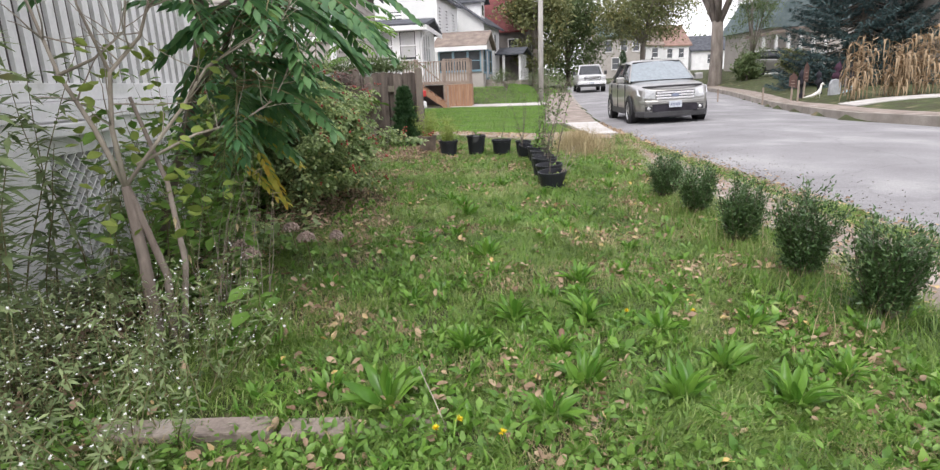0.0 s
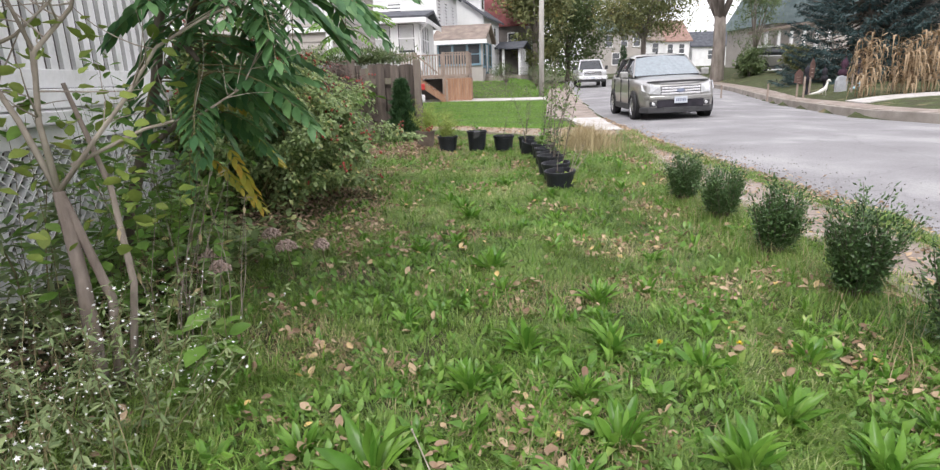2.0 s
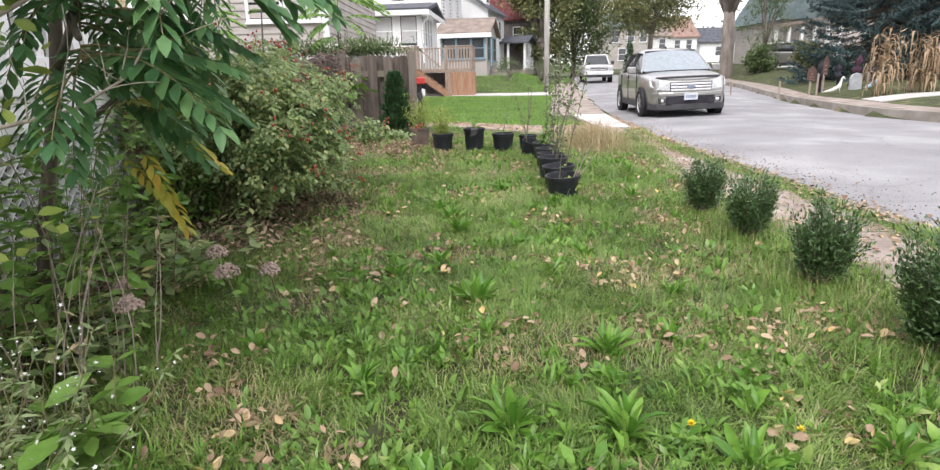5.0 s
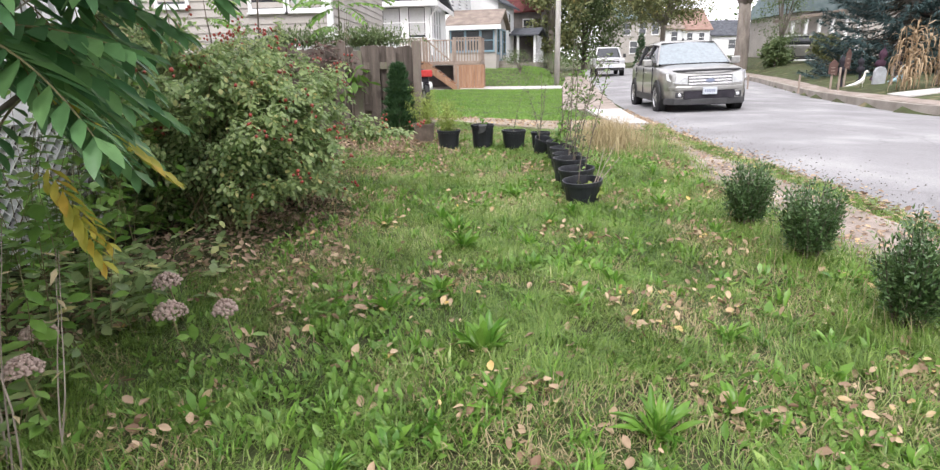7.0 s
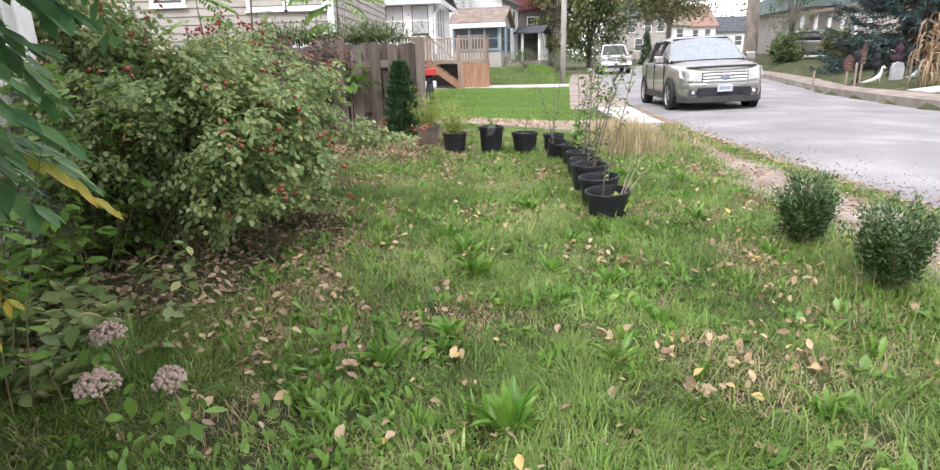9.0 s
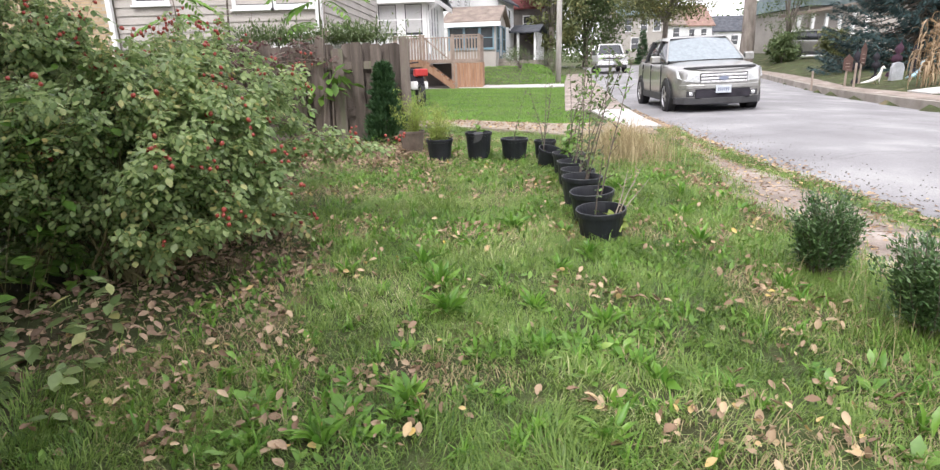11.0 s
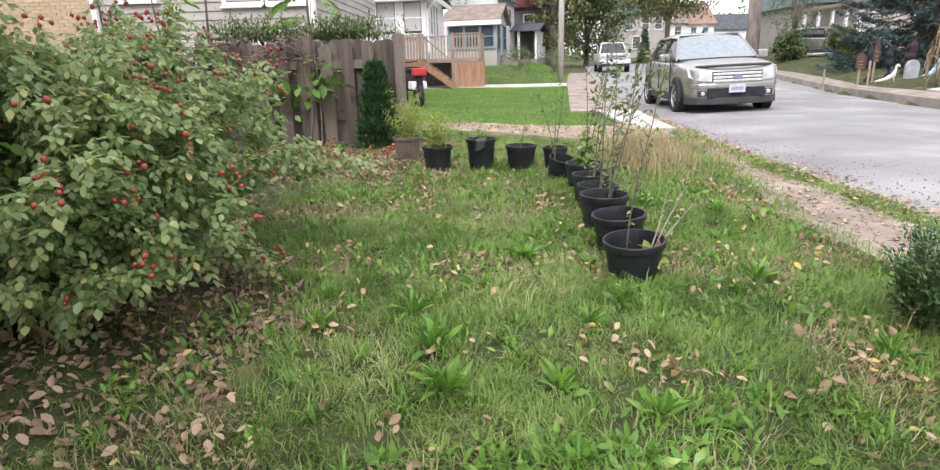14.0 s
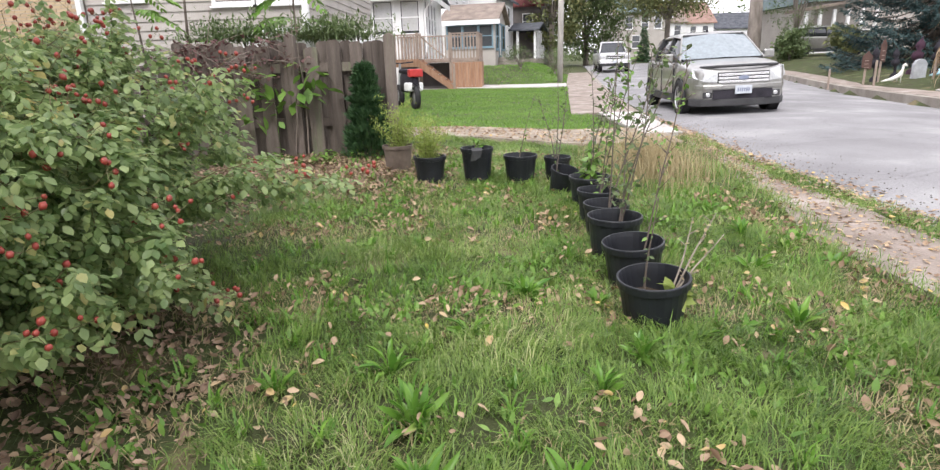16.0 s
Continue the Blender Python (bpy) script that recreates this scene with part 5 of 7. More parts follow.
# broad-bladed bright tufts
tc = 420
cx, cy = rng.uniform(-1.0, 1.85, tc), 1.0 + 7.0 * rng.random(tc) ** 1.3
ok = off_paving(cx, cy)
cx, cy = cx[ok], cy[ok]
k = np.repeat(np.arange(len(cx)), 15)
X, Y = cx[k] + rng.normal(0, 0.016, len(k)), cy[k] + rng.normal(0, 0.016, len(k))
blades("broad_grass_tufts", X, Y, rng.uniform(0.045, 0.11, len(k)), rng.uniform(0.0028, 0.0052, len(k)), rng.uniform(0.3, 1.5, len(k)), M_ROSETTE, "bright broad-bladed grass clumps in the lawn")

# broad low leaves between the blades
def cover(name, n, x, y, size, material, label, category, lift=0.012, pitch=(0.25, 0.35), tv=LEAF_V, widen=1.0, tf=LEAF_F):
    ok = off_paving(x, y) & ~(edging_gap(x, y) & (rng.random(len(x)) < 0.8))
    x, y = x[ok], y[ok]
    n = len(x)
    pos = np.stack([x, y, ground_z(x, y) + lift * rng.random(n)], -1)
    s = size * rng.uniform(0.4, 1.45, n)
    V, F = strew(tv, tf, pos, turns(rng.uniform(0, 6.28, n), rng.normal(*pitch, n), rng.normal(0, 0.5, n)), np.stack([s * widen, s, s], -1))
    return tagged(fast_mesh(name, V, F, material), label, category, kind="stuff")


n = 60000
x, y = rng.uniform(-1.1, 1.85, n), 0.9 + 8.0 * rng.random(n) ** 1.4
w = patchy(x, y, 1.5, 21.0) + 0.30 * np.exp(-((y - 1.7) / 0.9) ** 2) + 0.12 * (x > 1.0) * (y > 5)
ok = w + 0.5 * patchy(x, y, 5.0, 51.0) > rng.uniform(0.02, 0.6, n)
cover("lawn_weeds", n, x[ok], y[ok], 0.038, M_WEED, "low broad-leaved weeds mixed into the lawn", "weeds", 0.02, (0.75, 0.4), widen=0.75)
n = 9000
x, y = rng.uniform(-1.4, 1.7, n), rng.uniform(0.95, 1.62, n)
ok = patchy(x, y, 4.0, 5.0) > rng.uniform(-0.35, 0.3, n)
x, y = x[ok], y[ok]
cover("edge_weeds", n, x, y, 0.03, M_WEED, "dense weeds along the front edge of the lawn", "weeds", 0.05, (0.4, 0.4), widen=1.0)
# fallen leaves
n = 54000
x, y = rng.uniform(-1.6, 2.0, n), 1.0 + 8.4 * rng.random(n) ** 1.2
ok = patchy(x, y, 2.6, 40.0) + patchy(x, y, 9.0, 44.0) + 0.6 * dry(x, y) > rng.uniform(0.0, 1.15, n)
cover("fallen_leaves", n, x[ok], y[ok], 0.032, M_LITTER, "dry tan and yellow leaves scattered on the grass", "fallen leaves", 0.045, (0.05, 0.5), OVAL_V, 0.9, OVAL_F)
n = 11000
x, y = np.concatenate([rng.uniform(-2.4, -0.1, n), rng.uniform(-1.9, -0.7, n)]), np.concatenate([rng.normal(8.2, 0.75, n), rng.uniform(1.7, 5.6, n)])
ok = (y < 9.6) & (rng.random(len(x)) < (bare(x, y) + 0.05) * np.where(y < 6, 0.4, 1.0))
cover("leaf_litter", n, x[ok], y[ok], 0.034, M_LITTER_BROWN, "brown leaf litter before the fence and under shrubs", "leaf litter", 0.02, (0.05, 0.4), OVAL_V, 0.95, OVAL_F)
n = 4200
y = rng.uniform(1.5, 15, n)
x = road_left(y) + rng.normal(0.02, 0.16, n)
z = np.where(x > road_left(y), road_z(x, y), lawn_z(x, y) + 0.02) + 0.006
s = rng.uniform(0.018, 0.055, n)
V, F = strew(CURL_V, LEAF_F, np.stack([x, y, z], -1), turns(rng.uniform(0, 6.28, n), rng.normal(0, 0.25, n), rng.normal(0, 0.25, n)), s)
tagged(fast_mesh("gutter_leaves", V, F, M_LITTER), "brown leaves gathered along the road edge", "fallen leaves", kind="stuff")
n = 2000
y = 1.5 + 13 * rng.random(n) ** 1.3
x = road_left(y) + np.abs(rng.normal(0, 0.38, n))
a = rng.uniform(0, 6.28, n)
V, F = strew(BALL_V, BALL_F, np.stack([x, y, road_z(x, y) + 0.002], -1), turns(a, a * 0.7, a * 1.3), rng.uniform(0.003, 0.008, n))
tagged(fast_mesh("road_grit", V, F, mat("dark_grit", (0.14, 0.13, 0.125), (0.25, 0.235, 0.22), 9, 0.95, 0.0, 20, island=0.8)), "loose dark grit along the worn road edge", "gravel", kind="stuff")
n = 2600
y = rng.uniform(1.5, 12, n)
x = rng.uniform(walk_left(y), walk_right(y))
V, F = strew(CURL_V, LEAF_F, np.stack([x, y, lawn_z(x, y) + 0.023], -1), turns(rng.uniform(0, 6.28, n), rng.normal(0, 0.2, n), rng.normal(0, 0.2, n)), rng.uniform(0.015, 0.045, n))
tagged(fast_mesh("pavement_leaves", V, F, M_LITTER), "small dry leaves on the pavement", "fallen leaves", kind="stuff")
n = 1500
x, y = rng.uniform(-2.0, 2.5, n), rng.uniform(10.4, 12.3, n)
V, F = strew(OVAL_V, OVAL_F, np.stack([x, y, lawn_z(x, y) + 0.038], -1), turns(rng.uniform(0, 6.28, n), rng.normal(0, 0.25, n), rng.normal(0, 0.3, n)), rng.uniform(0.02, 0.06, n))
tagged(fast_mesh("driveway_leaves", V, F, M_LITTER), "dry leaves strewn over the dirt driveway", "fallen leaves", kind="stuff")
# dead thatch lying in the grass
n = 90000
x, y = rng.uniform(-1.3, 1.85, n), 1.0 + 8.2 * rng.random(n) ** 1.4
ok = (dry(x, y) > rng.uniform(-0.1, 0.5, n)) & off_paving(x, y)
x, y = x[ok], y[ok]
blades("dead_thatch", x, y, rng.uniform(0.04, 0.1, len(x)), rng.uniform(0.0009, 0.002, len(x)), rng.uniform(1.2, 1.6, len(x)), M_STRAW, "dead straw-coloured thatch in the lawn")
# concrete edging across the front of the lawn
edging = thing("edging_stone", "old weathered concrete edging at the lawn front", "edging", pose(0, 1.56, -0.042))
for k, (a, b) in enumerate(((-1.15, -0.62), (-0.6, -0.1), (-0.08, 0.45), (0.47, 0.98), (1.0, 1.55))):
    part("block", Shape().box(a, -0.05, -0.08, b, 0.04, 0.035 - 0.012 * k), M_CONC, edging, bevel=0.008)


def dandelion(x, y, h, lean):
    t = thing("dandelion", "yellow dandelion flower on a thin stalk", "flower", pose(x, y, gz(x, y)), group="dandelions at the lawn edge")
    top = Vector((lean, -0.01, h))
    part("stalk", Shape().tube([(0, 0, 0), (lean * 0.4, 0, h * 0.6), top], [0.0022, 0.002, 0.0017], 5), M_STEM, t)
    n = 46
    V, F = strew(SLIM_V, SLIM_F, np.tile(np.array(top), (n, 1)), turns(rng.uniform(0, 6.28, n), rng.uniform(0.1, 1.3, n), np.zeros(n)), np.stack([np.full(n, 0.016), rng.uniform(0.011, 0.016, n), np.full(n, 0.012)], -1))
    fast_mesh("petals", V, F, M_YELLOW, t)


for x, y, h_, ln in ((-0.13, 1.47, 0.05, 0.0), (-0.075, 1.5, 0.055, 0.01), (0.055, 1.42, 0.055, 0.0), (0.88, 2.25, 0.05, 0.0), (0.62, 2.3, 0.04, 0.0)):
    dandelion(x, y, h_, ln)
seed_head = thing("dandelion_stalk", "bent bare dandelion stalk gone to seed", "flower", pose(-0.18, 1.62, gz(-0.18, 1.62)))
part("stalk", Shape().tube([(0.08, -0.1, 0), (0.04, -0.05, 0.08), (0, 0, 0.15), (-0.005, 0, 0.165)], [0.002, 0.0018, 0.0016, 0.003], 5), M_BARK_PALE, seed_head)

# vines and hanging growth on the fence
r = random.Random(21)
vine = thing("fence_vine", "purple-brown vine with broad green leaf sprays on the fence", "vine")
s = Shape()
spots = []
for _ in range(26):
    x = r.uniform(-2.75, -1.85)
    pts = curve_path((x, 9.08, r.uniform(0.95, 1.2)), (r.uniform(-1, 1), r.uniform(-0.2, 0.1), r.uniform(-0.5, 0.25)), r.uniform(0.25, 0.6), 6, 0.3, r)
    s.tube(pts, [0.005, 0.0045, 0.004, 0.0035, 0.003, 0.002, 0.0015], 4)
    spots += pts
for x in (-2.72, -1.62, -1.75):
    s.tube(curve_path((x, 9.07, 0.05), (0.05, -0.02, 1), 1.5, 8, 0.1, r), [0.009, 0.008, 0.008, 0.007, 0.006, 0.005, 0.004, 0.003, 0.002], 5)
part("stem", s, M_BARK, vine)["kind"] = "stuff"
pos = np.array([tuple(p) for p in spots for _ in range(3)]) + rng.normal(0, 0.025, (len(spots) * 3, 3))
V, F = leaf_cloud(pos, 0.05)
fast_mesh("dry_leaves", V, F, mat("purple_brown_leaf", (0.09, 0.045, 0.045), (0.2, 0.11, 0.1), 5, 0.7, 0.0, 20, island=0.7, through_light=0.2), vine)
pos = []
for cx, cz in ((-2.1, 0.84), (-1.52, 0.83), (-2.03, 0.5), (-1.75, 0.65), (-2.0, 0.7), (-1.45, 0.7)):
    for _ in range(11):
        pos.append((cx + r.gauss(0, 0.09), 9.02 + r.gauss(0, 0.04), cz + r.gauss(0, 0.06)))
V, F = leaf_cloud(np.array(pos), 0.14, 1.0)
fast_mesh("green_leaves", V, F, M_WEED, vine)


def pole_tree(name, x, y, height, label, fronds, seed, z0=None, leaf=0.16, length=0.7, r0=0.025, mt=M_WEED):
    r = random.Random(seed)
    t = thing(name, label, "tree", pose(x, y, gz(x, y)))
    pts = curve_path((0, 0, -0.05), (0.03, 0, 1), height, 7, 0.05, r)
    part("trunk", Shape().tube(pts, [r0 * (1 - 0.1 * i) for i in range(8)], 7), M_BARK_DARK, t, smooth=True)
    sets = []
    for k in range(fronds):
        b = pts[r.choice((3, 4, 5, 6, 7, 7))]
        a = r.uniform(0, 6.28)
        _, V, F = frond(b, (math.cos(a), math.sin(a), r.uniform(-0.1, 0.6)), length * r.uniform(0.7, 1.1), 9, r, 1.5, leaf)
        sets.append((V, F))
    V, F = gather(sets)
    fast_mesh("leaves", V, F, mt, t)
    return t


pole_tree("ailanthus", -1.95, 10.3, 2.0, "young ailanthus with bright green feathered leaves behind the fence", 26, 31)
pole_tree("ailanthus", -4.15, 11.0, 1.95, "thin ailanthus stem topped with green leaves", 9, 32)
pole_tree("ailanthus", -2.98, 9.65, 2.1, "bare-stemmed sapling with a few reddish leaves", 6, 33, leaf=0.1, length=0.4)
juniper = thing("juniper", "dark green juniper growth hanging over the fence", "shrub")
pos = np.concatenate([np.stack([rng.normal(-1.5, 0.28, 2600), rng.normal(9.75, 0.2, 2600), 1.2 + np.abs(rng.normal(0, 0.09, 2600))], -1), np.stack([rng.normal(-2.5, 0.26, 1600), rng.normal(9.75, 0.2, 1600), 1.2 + np.abs(rng.normal(0, 0.1, 1600))], -1)])
V, F = strew(SLIM_V, SLIM_F, pos, turns(rng.uniform(0, 6.28, len(pos)), rng.normal(0.3, 0.6, len(pos)), np.zeros(len(pos))), np.stack([np.full(len(pos), 0.09), rng.uniform(0.05, 0.1, len(pos)), np.full(len(pos), 0.1)], -1))
fast_mesh("foliage", V, F, M_TREE_A, juniper)
s = Shape()
for x in (-1.9, -1.5, -1.2, -2.8, -2.4):
    s.tube([(x, 9.8, 0.0), (x + 0.05, 9.78, 0.7), (x + 0.02, 9.75, 1.3)], [0.03, 0.022, 0.008], 5)
part("stem", s, M_BARK_DARK, juniper)
cover_lid = thing("covered_table", "round table under a pale grey cover behind the fence", "table", pose(-2.0, 10.9, gz(-2.0, 10.9)))
part("cover", Shape().lathe([(0.78, 0.9), (0.8, 1.24), (0.77, 1.28), (0.5, 1.33), (0.0, 1.35)], 28), M_VINYL, cover_lid, smooth=True)
for a in (0.8, 2.4, 3.9, 5.5):
    part("leg", Shape().tube([(math.cos(a) * 0.5, math.sin(a) * 0.5, 0), (math.cos(a) * 0.55, math.sin(a) * 0.55, 1.2)], [0.025, 0.025], 8), M_GREY_PL, cover_lid)

# ---- parked vehicles ----
def loft(stations, ring):
    """A closed skin through rings of points."""
    s = Shape()
    n = len(ring(stations[0]))
    vs = [p for st in stations for p in ring(st)]
    fs = []
    for i in range(len(stations) - 1):
        for k in range(n):
            fs.append((i * n + k, i * n + (k + 1) % n, (i + 1) * n + (k + 1) % n, (i + 1) * n + k))
    fs.append(tuple(range(n)))
    fs.append(tuple((len(stations) - 1) * n + k for k in range(n))[::-1])
    return s.add(vs, fs)


def wheel(parent, x, y, r, w, name="wheel"):
    side = 1 if x > 0 else -1
    m = pose(x, y, r, 0, 90 * side, 0)
    prof = [(r * 0.62, -w / 2), (r * 0.9, -w / 2), (r * 0.985, -w * 0.4), (r, -w * 0.25), (r, w * 0.25), (r * 0.985, w * 0.4), (r * 0.9, w / 2), (r * 0.64, w / 2), (r * 0.62, w * 0.3)]
    wh = part(name, Shape().lathe([(0.04, -w * 0.1), (r * 0.6, -w * 0.1), (r * 0.62, w * 0.2)], 28, (0, 0, 0), m), M_CLAD, parent)
    part("tyre", Shape().lathe(prof, 32, (0, 0, 0), m), M_TYRE, wh, smooth=True)
    rim = Shape().lathe([(r * 0.55, w * 0.3), (r * 0.64, w * 0.36), (r * 0.645, w * 0.46), (r * 0.6, w * 0.46), (r * 0.56, w * 0.32)], 28, (0, 0, 0), m)
    rim.lathe([(0.0, w * 0.44), (r * 0.13, w * 0.43), (r * 0.15, w * 0.3)], 16, (0, 0, 0), m)
    for k in range(5):
        a = k * 2 * math.pi / 5 + 0.3
        c, sn = math.cos(a), math.sin(a)
        rim.add([m @ Vector(p) for p in ((c * r * 0.1 - sn * 0.035, sn * r * 0.1 + c * 0.035, w * 0.43), (c * r * 0.1 + sn * 0.035, sn * r * 0.1 - c * 0.035, w * 0.43),
                                         (c * r * 0.6 + sn * 0.026, sn * r * 0.6 - c * 0.026, w * 0.4), (c * r * 0.6 - sn * 0.026, sn * r * 0.6 + c * 0.026, w * 0.4),
                                         (c * r * 0.1, sn * r * 0.1, w * 0.3), (c * r * 0.6, sn * r * 0.6, w * 0.3))],
                [(0, 1, 2, 3), (0, 3, 5, 4), (1, 4, 5, 2), (2, 5, 3)])
    part("rim", rim, M_RIM, wh)


def arch(parent, x, y, r, material, name="wheel_arch"):
    s = Shape()
    n = 14
    side = 1 if x > 0 else -1
    vs, fs = [], []
    for i in range(n + 1):
        a = math.pi * (i / n) * 1.12 - math.pi * 0.06
        for rad, off in ((r * 1.05, 0.0), (r * 1.06, 0.014), (r * 1.13, 0.014), (r * 1.15, 0.0)):
            vs.append((x + side * off, y + math.cos(a) * rad, r * 0.98 + math.sin(a) * rad))
    for i in range(n):
        for k in range(4):
            fs.append((i * 4 + k, i * 4 + (k + 1) % 4, (i + 1) * 4 + (k + 1) % 4, (i + 1) * 4 + k))
    part(name, s.add(vs, fs), material, parent, smooth=False)
    well = Shape().lathe([(r * 1.08, -0.02), (r * 1.08, 0.006), (0.0, 0.006)], 24, (0, 0, 0), pose(x, y, r, 0, 90 * side, 0))
    part("wheel_well", well, M_BLACK, parent)


def body_ring(st):
    y, w, zb, zm, belt, top, inner = st
    half = [(w * 0.93, zb), (w * 0.985, zb + 0.08), (w, zm), (w * 0.985, belt - 0.06), (w * 0.95, belt), (inner, top - 0.02), (inner * 0.5, top)]
    return [Vector((x, y, z)) for x, z in half] + [Vector((-x, y, z)) for x, z in reversed(half)]


def smooth_body(name, shape, material, parent, label="", levels=2):
    ob = part(name, shape, material, parent, label, smooth=True)
    m = ob.modifiers.new("round", "SUBSURF")
    m.levels = m.render_levels = levels
    return ob


suv = thing("suv", "silver-beige sport utility car parked against the road edge", "car", pose(5.3, 17.45, float(road_z(5.2, 17.3)) - 0.04, 0, -1.4, -3.5))
stations = [(-2.35, 0.52, 0.34, 0.5, 0.74, 0.80, 0.36), (-2.31, 0.72, 0.30, 0.52, 0.86, 0.92, 0.54), (-2.18, 0.85, 0.28, 0.55, 0.93, 1.0, 0.68), (-1.8, 0.93, 0.27, 0.6, 0.985, 1.06, 0.75),
            (-1.2, 0.955, 0.27, 0.62, 1.03, 1.12, 0.76), (-0.95, 0.96, 0.27, 0.62, 1.05, 1.10, 0.7), (0.2, 0.965, 0.27, 0.62, 1.08, 1.1, 0.7), (1.5, 0.965, 0.28, 0.64, 1.12, 1.12, 0.7),
            (2.1, 0.93, 0.32, 0.66, 1.12, 1.12, 0.68), (2.34, 0.8, 0.38, 0.7, 1.05, 1.06, 0.6), (2.37, 0.7, 0.42, 0.7, 1.0, 1.02, 0.5)]
smooth_body("body", loft(stations, body_ring), M_PAINT, suv)


def cabin_ring(st):
    y, wb, zb, wt, zt = st
    half = [(wb, zb), (wb * 0.6 + wt * 0.4, zb + (zt - zb) * 0.45), (wt, zt - 0.05), (wt * 0.8, zt), (wt * 0.4, zt + 0.012)]
    return [Vector((x, y, z)) for x, z in half] + [Vector((-x, y, z)) for x, z in reversed(half)]


# pale base colour stands in for the sky reflected in the windscreen
M_SCREEN_SKY = mat("windscreen_sky_sheen", (0.26, 0.3, 0.32), (0.285, 0.325, 0.345), 0.6, 0.1, 0.0, 10, metal=0.3, spec=0.9)
M_TINT = mat("dark_side_glass", (0.02, 0.024, 0.028), (0.04, 0.045, 0.05), 1, 0.06, 0.0, 10, spec=0.8)
cab = [(-0.98, 0.84, 1.06, 0.80, 1.13), (-0.62, 0.86, 1.06, 0.72, 1.36), (-0.25, 0.87, 1.06, 0.66, 1.58), (0.05, 0.88, 1.06, 0.645, 1.645), (0.9, 0.88, 1.08, 0.64, 1.66), (1.7, 0.87, 1.1, 0.62, 1.62), (2.0, 0.85, 1.1, 0.62, 1.5), (2.28, 0.82, 1.08, 0.72, 1.12)]
part("cabin_glass", loft(cab, cabin_ring), M_TINT, suv, "dark tinted side glass", smooth=True)
roof = [(-0.3, 0.69, 1.56, 0.66, 1.605), (-0.05, 0.69, 1.58, 0.65, 1.66), (0.4, 0.69, 1.6, 0.64, 1.69), (1.2, 0.68, 1.58, 0.63, 1.68), (1.85, 0.67, 1.53, 0.62, 1.62), (2.02, 0.66, 1.46, 0.61, 1.55)]
part("roof", loft(roof, cabin_ring), M_PAINT, suv, smooth=True)
ws = Shape().add([(-0.78, -1.08, 1.12), (0.78, -1.08, 1.12), (0.86, -0.98, 1.13), (0.68, -0.34, 1.59), (-0.68, -0.34, 1.59), (-0.86, -0.98, 1.13), (0, -1.16, 1.13), (0, -0.42, 1.63)], [(0, 6, 7, 4, 5), (6, 1, 2, 3, 7)])
part("windscreen", ws, M_SCREEN_SKY, suv, "windscreen with the sky's reflection put into its pale colour")
part("windscreen_frame", Shape().beam((-0.80, -1.1, 1.1), (0.80, -1.1, 1.1), 0.05, 0.04).beam((-0.64, -0.34, 1.61), (0.64, -0.34, 1.61), 0.05, 0.04), M_CLAD, suv)
for sx in (-1, 1):
    part("pillar", Shape().beam((sx * 0.86, -1.04, 1.09), (sx * 0.665, -0.33, 1.60), 0.04, 0.05), M_PAINT, suv, bevel=0.012)
    part("pillar", Shape().beam((sx * 0.885, 0.15, 1.06), (sx * 0.69, 0.2, 1.6), 0.05, 0.06), M_CLAD, suv)
    part("pillar", Shape().beam((sx * 0.885, 1.15, 1.08), (sx * 0.68, 1.2, 1.6), 0.05, 0.08), M_CLAD, suv)
    mir = part("wing_mirror", Shape().box(-0.09, -0.05, 0.0, 0.13, 0.07, 0.17, pose(sx * 1.04, -0.75, 1.08, 0, 0, 0 if sx > 0 else 180)), M_PAINT, suv, bevel=0.03)
    part("mirror_arm", Shape().box(-0.06, -0.02, 0.0, 0.06, 0.03, 0.05, pose(sx * 0.93, -0.73, 1.07)), M_CLAD, suv)
    part("side_cladding", Shape().box(sx * 0.955 - 0.015, -0.98, 0.26, sx * 0.955 + 0.02, 0.98, 0.42), M_CLAD, suv, bevel=0.01)
    for y in (0.0, 1.0):
        part("door_handle", Shape().box(sx * 0.965 - 0.012, y, 0.90, sx * 0.965 + 0.03, y + 0.17, 0.93), M_PAINT, suv, bevel=0.006)
    for y in (-0.92, 0.17, 1.16):
        part("door_seam", Shape().box(sx * 0.958 - 0.012, y, 0.34, sx * 0.958 + 0.012, y + 0.012, 1.05), M_BLACK, suv)
    arch(suv, sx * 0.955, -1.42, 0.365, M_CLAD)
    arch(suv, sx * 0.958, 1.40, 0.365, M_CLAD)
    wheel(suv, sx * 0.875, -1.42, 0.365, 0.23)
    wheel(suv, sx * 0.875, 1.40, 0.365, 0.23)
    lamp = Shape().add([(sx * 0.48, -2.375, 0.88), (sx * 0.48, -2.385, 0.67), (sx * 0.72, -2.31, 0.69), (sx * 0.885, -2.1, 0.77), (sx * 0.885, -1.98, 0.95), (sx * 0.70, -2.26, 0.925),
                        (sx * 0.48, -2.2, 0.88), (sx * 0.48, -2.2, 0.67), (sx * 0.72, -2.1, 0.69), (sx * 0.83, -2.0, 0.77), (sx * 0.82, -1.9, 0.95), (sx * 0.68, -2.1, 0.925)],
                       [(0, 1, 2, 5), (2, 3, 4, 5), (0, 5, 11, 6), (5, 4, 10, 11), (1, 7, 8, 2), (2, 8, 9, 3), (3, 9, 10, 4), (0, 6, 7, 1)])
    part("headlight", lamp, M_LAMP, suv, "clear wraparound headlight", bevel=0.012)
    part("fog_lamp", Shape().lathe([(0.0, 0.01), (0.03, 0.008), (0.042, 0.0), (0.044, -0.05)], 16, (sx * 0.63, -2.335, 0.44), pose(0, 0, 0, 90)), M_LAMP, suv)
